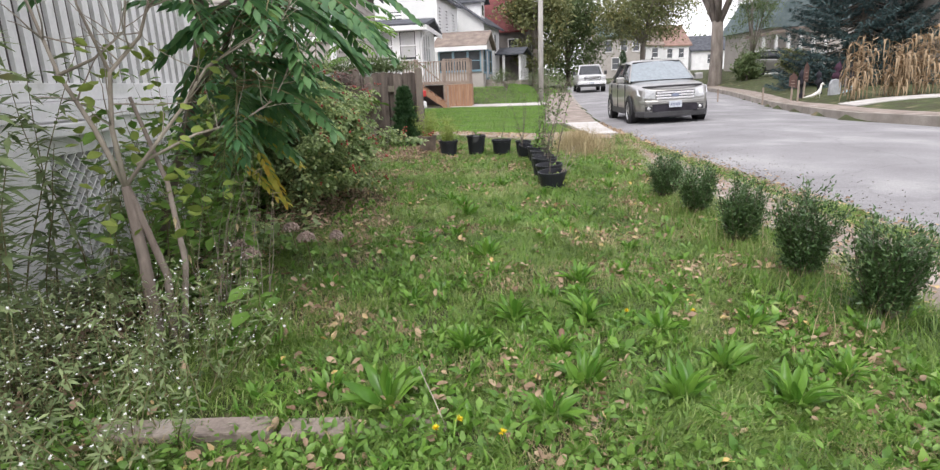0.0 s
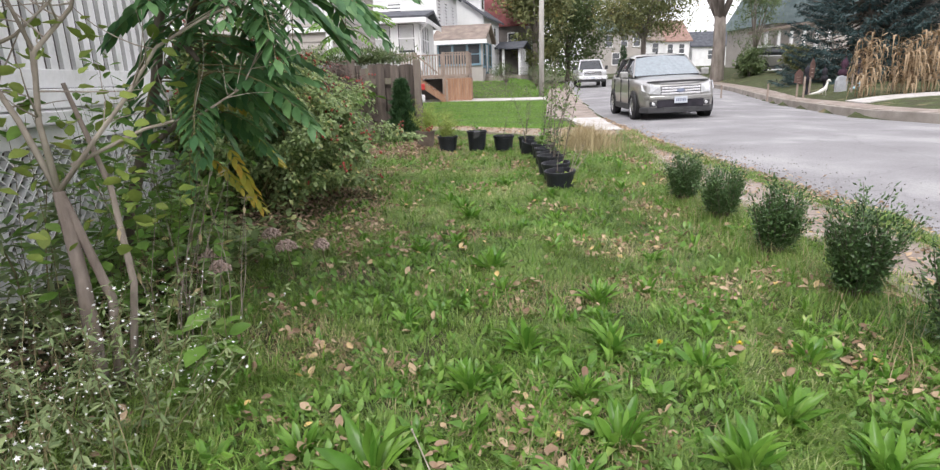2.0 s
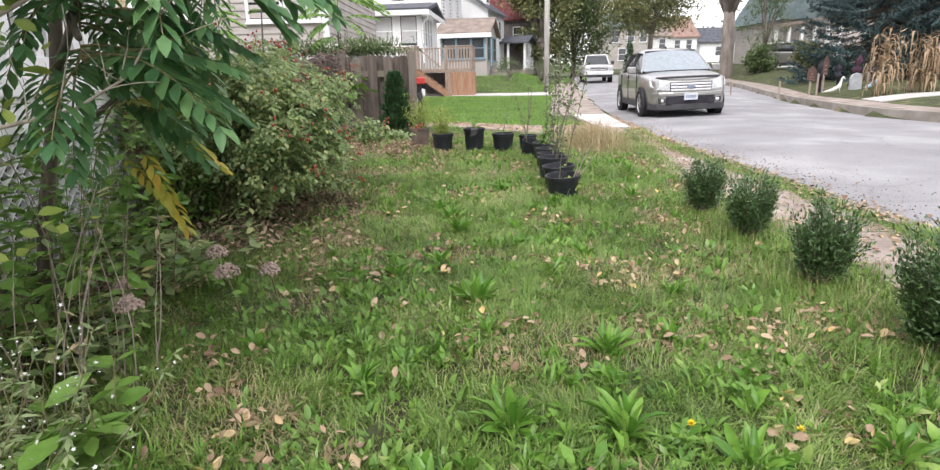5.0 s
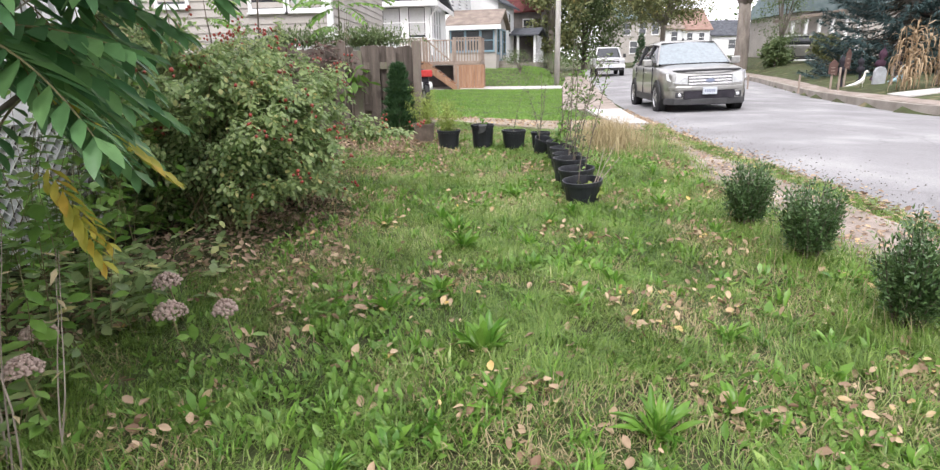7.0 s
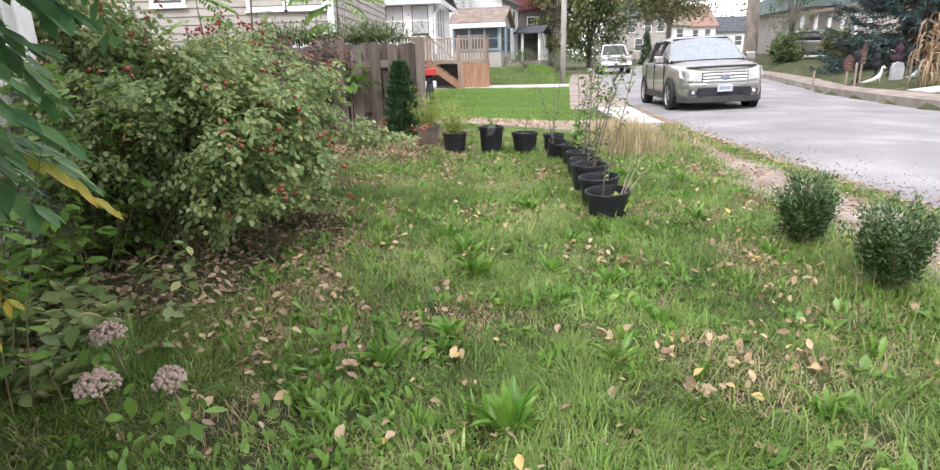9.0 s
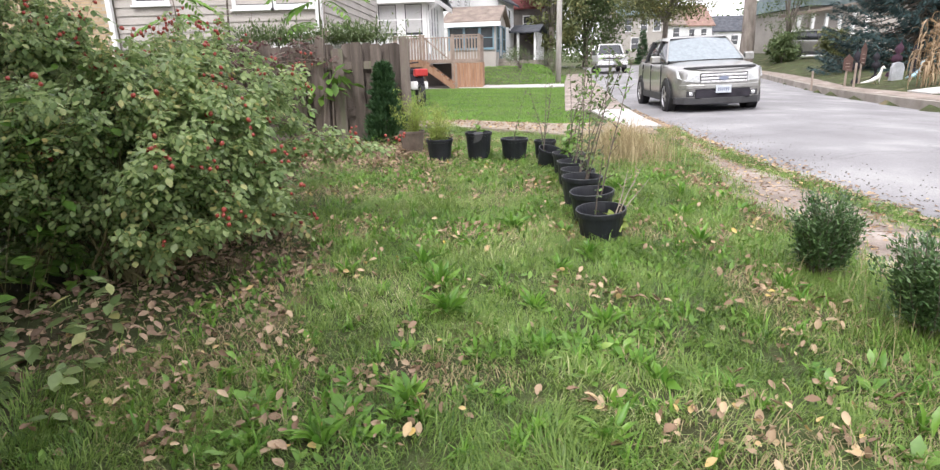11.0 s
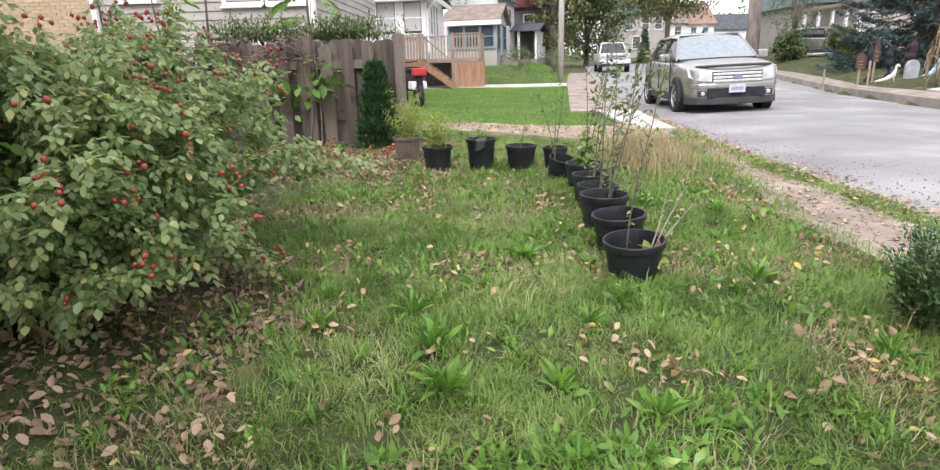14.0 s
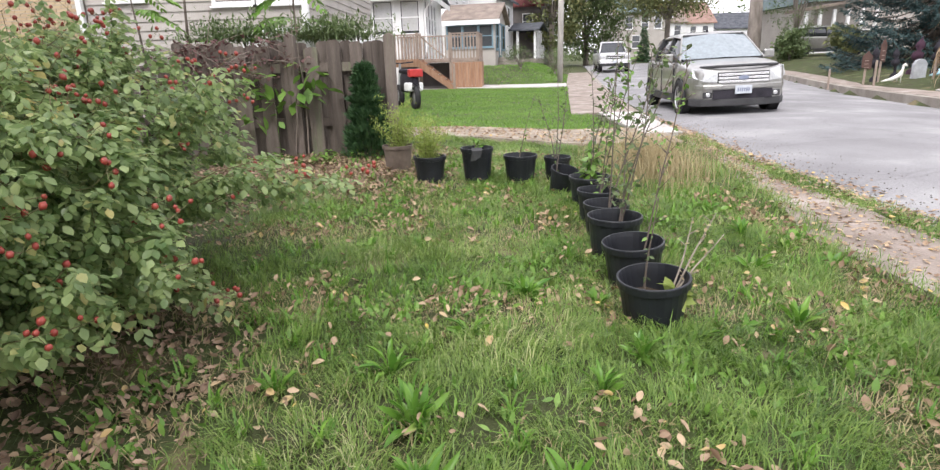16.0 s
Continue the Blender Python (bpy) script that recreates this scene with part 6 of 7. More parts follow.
    part("fog_surround", Shape().box(sx * 0.63 - 0.09, -2.335, 0.38, sx * 0.63 + 0.09, -2.2, 0.50), M_CLAD, suv, bevel=0.02)
part("grille", Shape().box(-0.47, -2.372, 0.66, 0.47, -2.2, 0.86), M_CLAD, suv)
for z in (0.685, 0.75, 0.815):
    part("grille_bar", Shape().box(-0.465, -2.40, z - 0.024, 0.465, -2.33, z + 0.024), M_CHROME, suv, bevel=0.008)
part("badge", Shape().lathe([(0.0, 0.012), (0.05, 0.01), (0.058, 0.0)], 20, (0, -2.405, 0.75), pose(0, 0, 0, 90) @ Matrix.Diagonal((1.7, 0.75, 1, 1))), M_PLATE_TXT, suv)
edge_pts = [Vector((0.76 * math.sin(a), -1.78 - 0.56 * math.cos(a) ** 0.5, 0.955 + 0.02 * math.cos(a))) for a in [k * 0.14 - 1.4 for k in range(21)]]
part("bonnet_deflector", Shape().tube(edge_pts, [0.012] + [0.026] * 19 + [0.012], 8), M_CLAD, suv, "dark plastic bonnet deflector", smooth=True)
part("bumper", Shape().prism([(-0.84, -2.17), (-0.73, -2.33), (-0.4, -2.41), (0.4, -2.41), (0.73, -2.33), (0.84, -2.17), (0.84, -2.0), (-0.84, -2.0)], 0.54, 0.635, "z"), M_PAINT, suv, bevel=0.02)
part("lower_intake", Shape().box(-0.55, -2.385, 0.36, 0.55, -2.2, 0.53), M_BLACK, suv)
part("lower_valance", Shape().prism([(-0.88, -2.08), (-0.75, -2.29), (-0.4, -2.39), (0.4, -2.39), (0.75, -2.29), (0.88, -2.08), (0.9, -1.9), (-0.9, -1.9)], 0.22, 0.36, "z"), M_CLAD, suv, "dark lower bumper", bevel=0.02)
plate = part("licence_plate", Shape().box(-0.155, -2.435, 0.45, 0.155, -2.405, 0.605), M_PLATE, suv, bevel=0.004)
for k in range(6):
    part("plate_mark", Shape().box(-0.115 + k * 0.04, -2.439, 0.495, -0.09 + k * 0.04, -2.434, 0.56), M_PLATE_TXT, plate)
for sx in (-0.45, 0.2):
    part("wiper", Shape().beam((sx + 0.3, -0.99, 1.125), (sx - 0.2, -0.93, 1.155), 0.02, 0.015), M_BLACK, suv)
part("antenna", Shape().lathe([(0.03, 0), (0.02, 0.05), (0.0, 0.06)], 8, (0, 0.1, 1.685)), M_BLACK, suv)
part("underbody", Shape().box(-0.8, -2.0, 0.22, 0.8, 2.1, 0.32), M_BLACK, suv)

truck = thing("pickup_truck", "silver-white pickup truck parked further along the road", "truck", pose(8.85, 45.0, float(road_z(8.8, 45.0)), 0, 0, -6))
ts = [(-2.75, 0.8, 0.55, 0.7, 1.0, 1.04, 0.6), (-2.7, 0.94, 0.5, 0.72, 1.08, 1.12, 0.78), (-2.3, 0.98, 0.48, 0.75, 1.13, 1.18, 0.82), (-1.2, 1.0, 0.46, 0.78, 1.16, 1.22, 0.82), (1.0, 1.0, 0.46, 0.78, 1.18, 1.18, 0.82), (2.7, 1.0, 0.5, 0.8, 1.2, 1.2, 0.85), (2.8, 0.95, 0.55, 0.8, 1.15, 1.16, 0.8)]
part("body", loft(ts, body_ring), M_PAINT_W, truck, smooth=True)
tc = [(-1.25, 0.88, 1.15, 0.82, 1.22), (-0.6, 0.88, 1.15, 0.7, 1.78), (-0.3, 0.88, 1.15, 0.68, 1.86), (0.9, 0.88, 1.15, 0.68, 1.86), (1.15, 0.88, 1.15, 0.72, 1.7)]
part("cab_glass", loft(tc, cabin_ring), M_TINT, truck)
part("cab_roof", Shape().box(-0.72, -0.5, 1.8, 0.72, 1.1, 1.9), M_PAINT_W, truck, bevel=0.04)
for sx in (-1, 1):
    part("pillar", Shape().beam((sx * 0.86, -1.22, 1.18), (sx * 0.7, -0.55, 1.82), 0.08, 0.08), M_PAINT_W, truck)
    wheel(truck, sx * 0.86, -1.75, 0.39, 0.25)
    wheel(truck, sx * 0.86, 1.75, 0.39, 0.25)
    arch(truck, sx * 0.985, -1.75, 0.39, M_PAINT_W)
    part("headlight", Shape().box(sx * 0.77 - 0.16, -2.8, 0.88, sx * 0.77 + 0.16, -2.6, 1.04), M_LAMP, truck, bevel=0.02)
    part("wing_mirror", Shape().box(sx * 1.12 - 0.1, -0.95, 1.2, sx * 1.12 + 0.1, -0.85, 1.45), M_CLAD, truck, bevel=0.02)
part("grille", Shape().box(-0.58, -2.8, 0.82, 0.58, -2.65, 1.06), M_CLAD, truck)
for z in (0.88, 1.0):
    part("grille_bar", Shape().box(-0.56, -2.82, z - 0.02, 0.56, -2.76, z + 0.02), M_CHROME, truck)
part("bumper", Shape().box(-0.98, -2.9, 0.52, 0.98, -2.68, 0.74), M_CHROME, truck, bevel=0.03)
part("lower_bumper", Shape().box(-0.9, -2.82, 0.36, 0.9, -2.66, 0.53), M_CLAD, truck)
part("licence_plate", Shape().box(-0.15, -2.915, 0.56, 0.15, -2.895, 0.71), M_PLATE, truck)

driveway_car = copy_thing(suv, pose(20.7, 40.8, float(lawn_z(20.7, 40.8)), 0, 0, 80))
tagged(driveway_car, "pale silver car parked beside the far porch", "car")

bike = thing("scooter", "red, black and white scooter parked behind the fence end", "scooter", pose(-1.6, 17.6, gz(-1.7, 17.6), 0, 0, 24))
part("rear_body", loft([(-0.45, 0.1, 0.45, 0.06, 0.72), (-0.3, 0.16, 0.4, 0.12, 0.8), (0.2, 0.17, 0.4, 0.13, 0.84), (0.5, 0.1, 0.5, 0.08, 0.8)], cabin_ring), M_BLACK, bike, smooth=True)
part("seat", Shape().box(-0.14, -0.35, 0.82, 0.14, 0.45, 0.92), M_BLACK, bike, bevel=0.04)
part("tail_panel", Shape().box(-0.17, -0.52, 0.74, 0.17, -0.36, 0.92), M_RED, bike, "red tail panel", bevel=0.03)
part("side_panel", Shape().box(-0.19, -0.45, 0.42, 0.19, -0.1, 0.62), M_VINYL, bike, "white side panel", bevel=0.04)
part("fork", Shape().tube([(0, 0.95, 0.3), (0, 0.75, 1.05)], [0.03, 0.03], 8), M_GREY_PL, bike)
part("handlebar", Shape().tube([(-0.33, 0.7, 1.08), (0, 0.76, 1.05), (0.33, 0.7, 1.08)], [0.016] * 3, 6), M_BLACK, bike)
for y in (-0.35, 0.95):
    wh = part("wheel", Shape().lathe([(0.16, -0.05), (0.26, -0.055), (0.28, 0), (0.26, 0.055), (0.16, 0.05), (0.16, -0.05)], 22, (0, 0, 0), pose(0, y, 0.28, 0, 90, 0)), M_TYRE, bike, smooth=True)
    part("rim", Shape().lathe([(0.0, -0.03), (0.16, -0.02), (0.16, 0.02), (0.0, 0.03)], 18, (0, 0, 0), pose(0, y, 0.28, 0, 90, 0)), M_RIM, wh)

# ---- houses ----
def windows_on(parent, face, specs, w, d, frame_mat, glass=M_GLASS, proud=0.05):
    """Windows on the south ('s', at y 0) or street side ('e', at x 0): (u, z, width, height, blind)."""
    for u, z, ww, hh, blind in specs:
        def at(a0, z0, a1, z1, lo, hi):
            return Shape().box(u + a0, -hi, z + z0, u + a1, -lo, z + z1) if face == "s" else Shape().box(lo, u + a0, z + z0, hi, u + a1, z + z1)
        win = part("window", at(0, 0, ww, hh, 0.0, 0.012), glass, parent)
        if blind:
            part("blind", at(0.04, hh * 0.08, ww - 0.04, hh - 0.03, 0.014, 0.02), M_BLIND, win, "drawn grey blind")
        t = 0.09
        fr = Shape()
        for a0, z0, a1, z1 in ((-t, -t, ww + t, 0), (-t, hh, ww + t, hh + t), (-t, 0, 0, hh), (ww, 0, ww + t, hh), (0, hh * 0.5 - 0.025, ww, hh * 0.5 + 0.025)):
            b = at(a0, z0, a1, z1, 0.0, proud)
            fr.add(b.v, b.f)
        part("frame", fr, frame_mat, win)
        part("sill", at(-t - 0.03, -t - 0.04, ww + t + 0.03, -t, 0.0, proud + 0.05), frame_mat, win)


def roof_part(parent, w, d, h, rise, along, material, over=0.35, thick=0.16, name="roof", x0=None, y0=0.0):
    """A pitched roof over x -w..0, y 0..d; the ridge runs along 'x' or 'y'."""
    xa = -w if x0 is None else x0
    xb = xa + w
    s = Shape()
    if along == "x":
        m, yb = y0 + d / 2, y0 + d
        sl = rise / (d / 2)
        pr = [(y0 - over, h - over * sl), (m, h + rise), (yb + over, h - over * sl), (yb + over, h - over * sl + thick), (m, h + rise + thick), (y0 - over, h - over * sl + thick)]
        s.prism(pr, xa - over, xb + over, "x")
    else:
        m = (xa + xb) / 2
        sl = rise / (w / 2)
        pr = [(xa - over, h - over * sl), (m, h + rise), (xb + over, h - over * sl), (xb + over, h - over * sl + thick), (m, h + rise + thick), (xa - over, h - over * sl + thick)]
        s.prism(pr, y0 - over, y0 + d + over, "y")
    return part(name, s, material, parent)


def walls(parent, w, d, h, rise, along, material, siding=None, course=0.18, low=-0.4):
    s = Shape().box(-w, 0, low, 0, d, h)
    if rise:
        if along == "x":
            s.prism([(0, h), (d, h), (d / 2, h + rise)], -w, 0, "x")
        else:
            s.prism([(-w, h), (0, h), (-w / 2, h + rise)], 0, d, "y")
    wall = part("wall", s, material, parent)
    if siding:
        z = 0.0
        while z < h - 0.05:
            for face in ("s", "e"):
                if face == "s":
                    b = Shape().add([(-w, -0.03, z), (0, -0.03, z), (0, -0.004, z + course), (-w, -0.004, z + course), (-w, 0.0, z), (0, 0.0, z)], [(0, 1, 2, 3), (0, 4, 5, 1)])
                else:
                    b = Shape().add([(0.03, 0, z), (0.03, d, z), (0.004, d, z + course), (0.004, 0, z + course), (0, 0, z), (0, d, z)], [(0, 1, 2, 3), (0, 4, 5, 1)])
                part("board", b, siding, wall)
            z += course
        part("corner_trim", Shape().box(-0.09, -0.05, 0, 0.05, 0.09, h), M_WHITE, wall)
    return wall


def house(label, x, y, yaw, w, d, h, rise, along, wall_mat, roof_mat, siding=None, south=(), east=(), frame_mat=M_WHITE, over=0.35, course=0.2):
    t = thing("house", label, "house", pose(x, y, float(lawn_z(x, y)), 0, 0, yaw))
    walls(t, w, d, h, rise, along, wall_mat, siding, course)
    roof_part(t, w, d, h, rise, along, roof_mat, over)
    windows_on(t, "s", south, w, d, frame_mat)
    windows_on(t, "e", east, w, d, frame_mat)
    return t


# neighbour with grey siding and a tan brick end
hA = house("two-tone house with grey-beige siding above an old fence", -3.7, 16.9, 0, 4.85, 8, 4.6, 2.2, "y", M_MORTAR, M_ROOF_DARK, M_SIDE_GREY,
           south=[(-1.95, 2.45, 0.8, 1.3, False), (-1.0, 2.45, 0.8, 1.3, True), (-4.3, 2.6, 0.7, 1.2, False)], course=0.19)
hB = thing("house", "tan brick house end beside the grey siding", "house", pose(-8.62, 16.9, gz(-8.6, 16.9)))
wallB = part("wall", Shape().box(-6, 0.0, -0.3, 0, 7, 4.8), M_MORTAR, hB)
roof_part(hB, 6, 7, 4.8, 2.4, "x", M_ROOF_DARK)
part("downpipe", Shape().box(-0.06, -0.16, 0, 0.06, -0.05, 4.8), M_WHITE, hB, "white downpipe", bevel=0.01)
brick_mesh = None
for row in range(40):
    for col in range(7):
        z, x = 0.85 + row * 0.075, -0.24 - col * 0.235 - (0.117 if row % 2 else 0)
        if brick_mesh is None:
            b0 = part("brick", Shape().box(-0.11, -0.012, 0, 0.11, 0.01, 0.062), M_BRICK, wallB)
            brick_mesh = b0.data
        else:
            b0 = new("brick", brick_mesh)
            b0.parent = wallB
        b0.location = (x, 0, z)
s = Shape()
for row in range(48):
    for col in range(24):
        z, x = 0.1 + row * 0.075, -0.24 - col * 0.235 - (0.117 if row % 2 else 0)
        if not (0.8 < z < 3.85 and col < 7):
            s.box(x - 0.11, -0.012, z, x + 0.11, 0.01, z + 0.062)
rest = part("brickwork", s, M_BRICK, wallB)
rest["kind"] = "stuff"

# enclosed white porch house behind the deck
h1 = house("white house with an enclosed window porch behind a timber deck", -2.45, 31.0, -4, 5.2, 6, 3.95, 0.5, "x", M_WHITE, M_ROOF_DARK, None,
           south=[(-5.0, 2.35, 1.0, 1.35, True), (-3.6, 2.35, 0.9, 1.35, True), (-2.25, 2.35, 0.85, 1.35, True), (-1.0, 2.35, 0.8, 1.35, True)],
           east=[(0.25, 2.35, 0.55, 1.35, False), (1.2, 2.35, 0.55, 1.35, False), (2.1, 2.35, 0.55, 1.35, False), (3.0, 2.35, 0.55, 1.35, False)], over=0.45)
part("eave_board", Shape().box(-5.6, -0.47, 3.72, 0.47, -0.42, 3.95).box(0.42, -0.42, 3.72, 0.47, 6.2, 3.95), M_WHITE, h1)
part("downpipe", Shape().tube([(0.5, -0.3, 3.7), (0.1, -0.08, 3.3), (0.1, -0.08, 1.5)], [0.04, 0.04, 0.04], 8), M_WHITE, h1)
house("tall white house with clapboard siding and narrow windows", -2.1, 43.0, -10, 8.5, 7.4, 6.3, 2.6, "y", M_SIDE_WHITE, M_ROOF_DARK, M_SIDE_WHITE,
      south=[(-6.2, 3.9, 0.9, 1.5, False), (-3.4, 3.9, 0.9, 1.5, False)], east=[(0.5, 4.0, 0.7, 1.5, False), (2.8, 4.0, 0.7, 1.5, False), (5.3, 4.0, 0.7, 1.5, False)], course=0.22)
p2 = house("glazed street porch with blue-grey trim and brown shingle roof", 0.95, 41.0, -10, 3.1, 4.6, 2.75, 0.95, "x", M_SIDE_GREY, M_ROOF_BROWN, None,
           south=[(-2.95, 1.2, 0.85, 1.2, False), (-1.95, 1.2, 0.85, 1.2, False), (-0.95, 1.2, 0.75, 1.2, False)], east=[(0.3, 1.05, 0.85, 1.45, False), (1.5, 0.5, 0.95, 2.0, True), (2.9, 1.05, 1.2, 1.45, False)], frame_mat=M_BLUE, over=0.3)
part("fascia", Shape().box(-3.3, -0.36, 2.45, 0.36, -0.3, 2.72), M_WHITE, p2)
for k in range(3):
    part("step", Shape().box(0.0, 1.2 - 0.1 * k, 0.36 - 0.18 * k, 0.5 + 0.3 * k, 2.7 + 0.1 * k, 0.52 - 0.18 * k), M_KERB, p2)
h3 = house("white house with a charcoal roof and small dormer", 1.35, 52.0, -14, 8.5, 6.6, 5.2, 3.0, "y", M_SIDE_WHITE, M_ROOF_DARK, None,
           south=[(-5.5, 3.2, 0.9, 1.4, False)], east=[(0.7, 3.0, 0.75, 1.5, False), (2.0, 3.0, 0.75, 1.5, False), (4.2, 3.0, 0.75, 1.5, False)], over=0.45)
part("dormer", Shape().box(-2.6, 1.6, 5.6, -0.55, 3.0, 7.1), M_WHITE, h3)
roof_part(h3, 2.3, 1.6, 7.05, 0.5, "x", M_ROOF_DARK, 0.2, 0.1, "dormer_roof", -2.6, 1.5)
part("dormer_window", Shape().box(-0.55, 2.0, 5.95, -0.53, 2.6, 6.8), M_GLASS, h3)
p3 = thing("porch", "open front porch with white posts and arches", "porch", pose(4.75, 56.0, float(lawn_z(4.7, 56.0)), 0, 0, -14))
roof_part(p3, 3.2, 5.0, 2.75, 0.6, "x", M_ROOF_DARK, 0.3, 0.12)
part("floor", Shape().box(-3.2, 0, -0.3, 0, 5.0, 0.4), M_KERB, p3)
for y in (0.1, 1.7, 3.3, 4.8):
    part("post", Shape().box(-0.2, y, 0.4, 0.0, y + 0.2, 2.75), M_WHITE, p3)
    part("bracket", Shape().prism([(y + 0.2, 2.75), (y + 0.75, 2.75), (y + 0.35, 2.55), (y + 0.2, 2.1)], -0.15, -0.05, "x"), M_WHITE, p3)
for x in (-1.7, -3.1):
    part("post", Shape().box(x, 0.05, 0.4, x + 0.2, 0.25, 2.75), M_WHITE, p3)
part("back_wall", Shape().box(-3.2, 4.9, 0.4, 0, 5.0, 2.75), M_GREYBROWN_SIDING_SHADE, p3)
part("rail", Shape().box(-0.14, 0.2, 1.1, -0.06, 4.8, 1.2).box(-0.14, 0.2, 0.55, -0.06, 4.8, 0.62), M_WHITE, p3)
house("grey-brown house under a steep dark red roof", 6.0, 64.0, -12, 9.0, 8.0, 5.7, 5.0, "x", M_GREYBROWN_SIDING_SHADE, M_ROOF_RED, None,
      south=[(-1.8, 3.3, 0.9, 1.3, False)], east=[(1.5, 3.0, 0.9, 1.4, False), (5.0, 3.0, 0.9, 1.4, False)])
# far end of the street
house("pale grey house at the street's far end", 24.6, 86.0, 8, 6.2, 8, 5.2, 2.2, "x", M_SIDE_GREY, M_ROOF_GREEN, None,
      south=[(-5.6, 3.2, 0.9, 1.4, False), (-3.4, 3.2, 0.9, 1.4, False), (-1.6, 3.2, 0.9, 1.4, False), (-4.6, 0.8, 1.0, 1.5, False)])
hg = house("white house with a brown gambrel roof and dormer", 29.0, 92.0, 6, 4.6, 8, 4.0, 2.4, "x", M_SIDE_WHITE, M_ROOF_BROWN, None, south=[(-3.4, 2.2, 0.9, 1.3, False), (-1.5, 2.2, 0.9, 1.3, False)])
part("dormer", Shape().box(-3.0, 0.6, 4.3, -1.6, 2.5, 5.6), M_WHITE, hg)
part("dormer_window", Shape().box(-2.65, 0.585, 4.6, -1.95, 0.6, 5.4), M_GLASS, hg)
roof_part(hg, 1.5, 2.4, 5.6, 0.5, "y", M_ROOF_BROWN, 0.15, 0.1, "dormer_roof", -3.05, 0.5)
house("cream house with a rust-brown roof", 33.8, 94.0, 4, 4.6, 8, 3.9, 2.9, "x", M_WHITE, M_ROOF_RUST, None, south=[(-3.4, 2.0, 0.8, 1.3, False), (-1.6, 2.0, 0.8, 1.3, False)])
house("low dark-roofed house between the street trees", 41.5, 96.0, 0, 6.5, 8, 3.0, 2.2, "x", M_WHITE, M_ROOF_DARK, None, south=[(-4, 1.0, 1.0, 1.3, False)])
# across the road
hR = thing("house", "beige house with slate-green roof and columned porch", "house", pose(23.0, 46.0, float(lawn_z(23.0, 46.0)), 0, 0, 0))
part("wall", Shape().box(0, 0.6, -0.5, 9, 9, 3.6), M_SIDE_GREY, hR)
part("roof", Shape().prism([(-0.4, 3.3), (9.4, 3.3), (6.5, 7.2), (1.2, 5.9)], 0.2, 9.4, "y"), M_ROOF_GREEN, hR)
part("porch_roof", Shape().prism([(-2.0, 2.55), (3.0, 3.3), (3.0, 3.45), (-2.0, 2.75)], -1.8, 0.7, "y"), M_ROOF_BROWN, hR)
part("porch_floor", Shape().box(-1.8, -1.6, -0.5, 3.0, 0.6, 0.6), M_WHITE, hR)
for k in range(6):
    part("column", Shape().box(-1.7 + k * 0.9, -1.55, 0.6, -1.52 + k * 0.9, -1.37, 2.65), M_WHITE, hR)
part("porch_rail", Shape().box(-1.7, -1.5, 1.25, 2.9, -1.42, 1.35), M_WHITE, hR)
house("grey house half hidden behind the corn stalks", 27.5, 23.0, 0, 8.0, 8, 4.8, 2.4, "y", M_SIDE_GREY, M_ROOF_DARK, None, south=[(-7.2, 1.4, 0.9, 1.3, False), (-4.5, 1.4, 0.9, 1.3, False)])

# timber deck with stair
deck = thing("timber_deck", "raised red-brown timber deck with stair and railing", "deck", pose(0.0, 28.6, gz(0.0, 28.6), 0, 0, -4))
DW, DD, DH = 3.75, 2.2, 1.22
part("floor", Shape().box(-DW, 0, DH - 0.16, 0, DD, DH), M_DECK_GREY, deck, bevel=0.01)
x = -1.15
while x < -0.02:
    part("skirt_board", Shape().box(x, -0.03, -0.05, x + 0.13, -0.004, DH - 0.17), M_DECK, deck)
    x += 0.14
y = 0.0
while y < DD - 0.05:
    part("skirt_board", Shape().box(0.004, y, -0.05, 0.03, y + 0.13, DH - 0.17), M_DECK, deck)
    y += 0.14
for x, y in ((-0.05, 0.05), (-1.2, 0.05), (-2.45, 0.05), (-DW + 0.05, 0.05), (-0.05, DD - 0.05)):
    part("post", Shape().box(x - 0.05, y - 0.05, -0.1, x + 0.05, y + 0.05, DH + 1.02), M_DECK_GREY, deck)
part("rail", Shape().box(-DW, 0.0, DH + 0.95, -2.4, 0.09, DH + 1.0).box(-1.25, 0.0, DH + 0.95, 0, 0.09, DH + 1.0).box(-0.09, 0, DH + 0.95, 0.0, DD, DH + 1.0).box(-DW, DD - 0.09, DH + 0.95, 0, DD, DH + 1.0), M_DECK_GREY, deck)
for xs in (np.arange(-DW + 0.1, -2.45, 0.13), np.arange(-1.15, -0.08, 0.13)):
    for x in xs:
        part("baluster", Shape().box(float(x), 0.03, DH, float(x) + 0.05, 0.07, DH + 0.95), M_DECK_GREY, deck)
for y in np.arange(0.12, DD, 0.14):
    part("baluster", Shape().box(-0.07, float(y), DH, -0.03, float(y) + 0.05, DH + 0.95), M_DECK_GREY, deck)
for x in np.arange(-DW + 0.1, -0.1, 0.14):
    part("baluster", Shape().box(float(x), DD - 0.07, DH, float(x) + 0.05, DD - 0.03, DH + 0.95), M_DECK_GREY, deck)
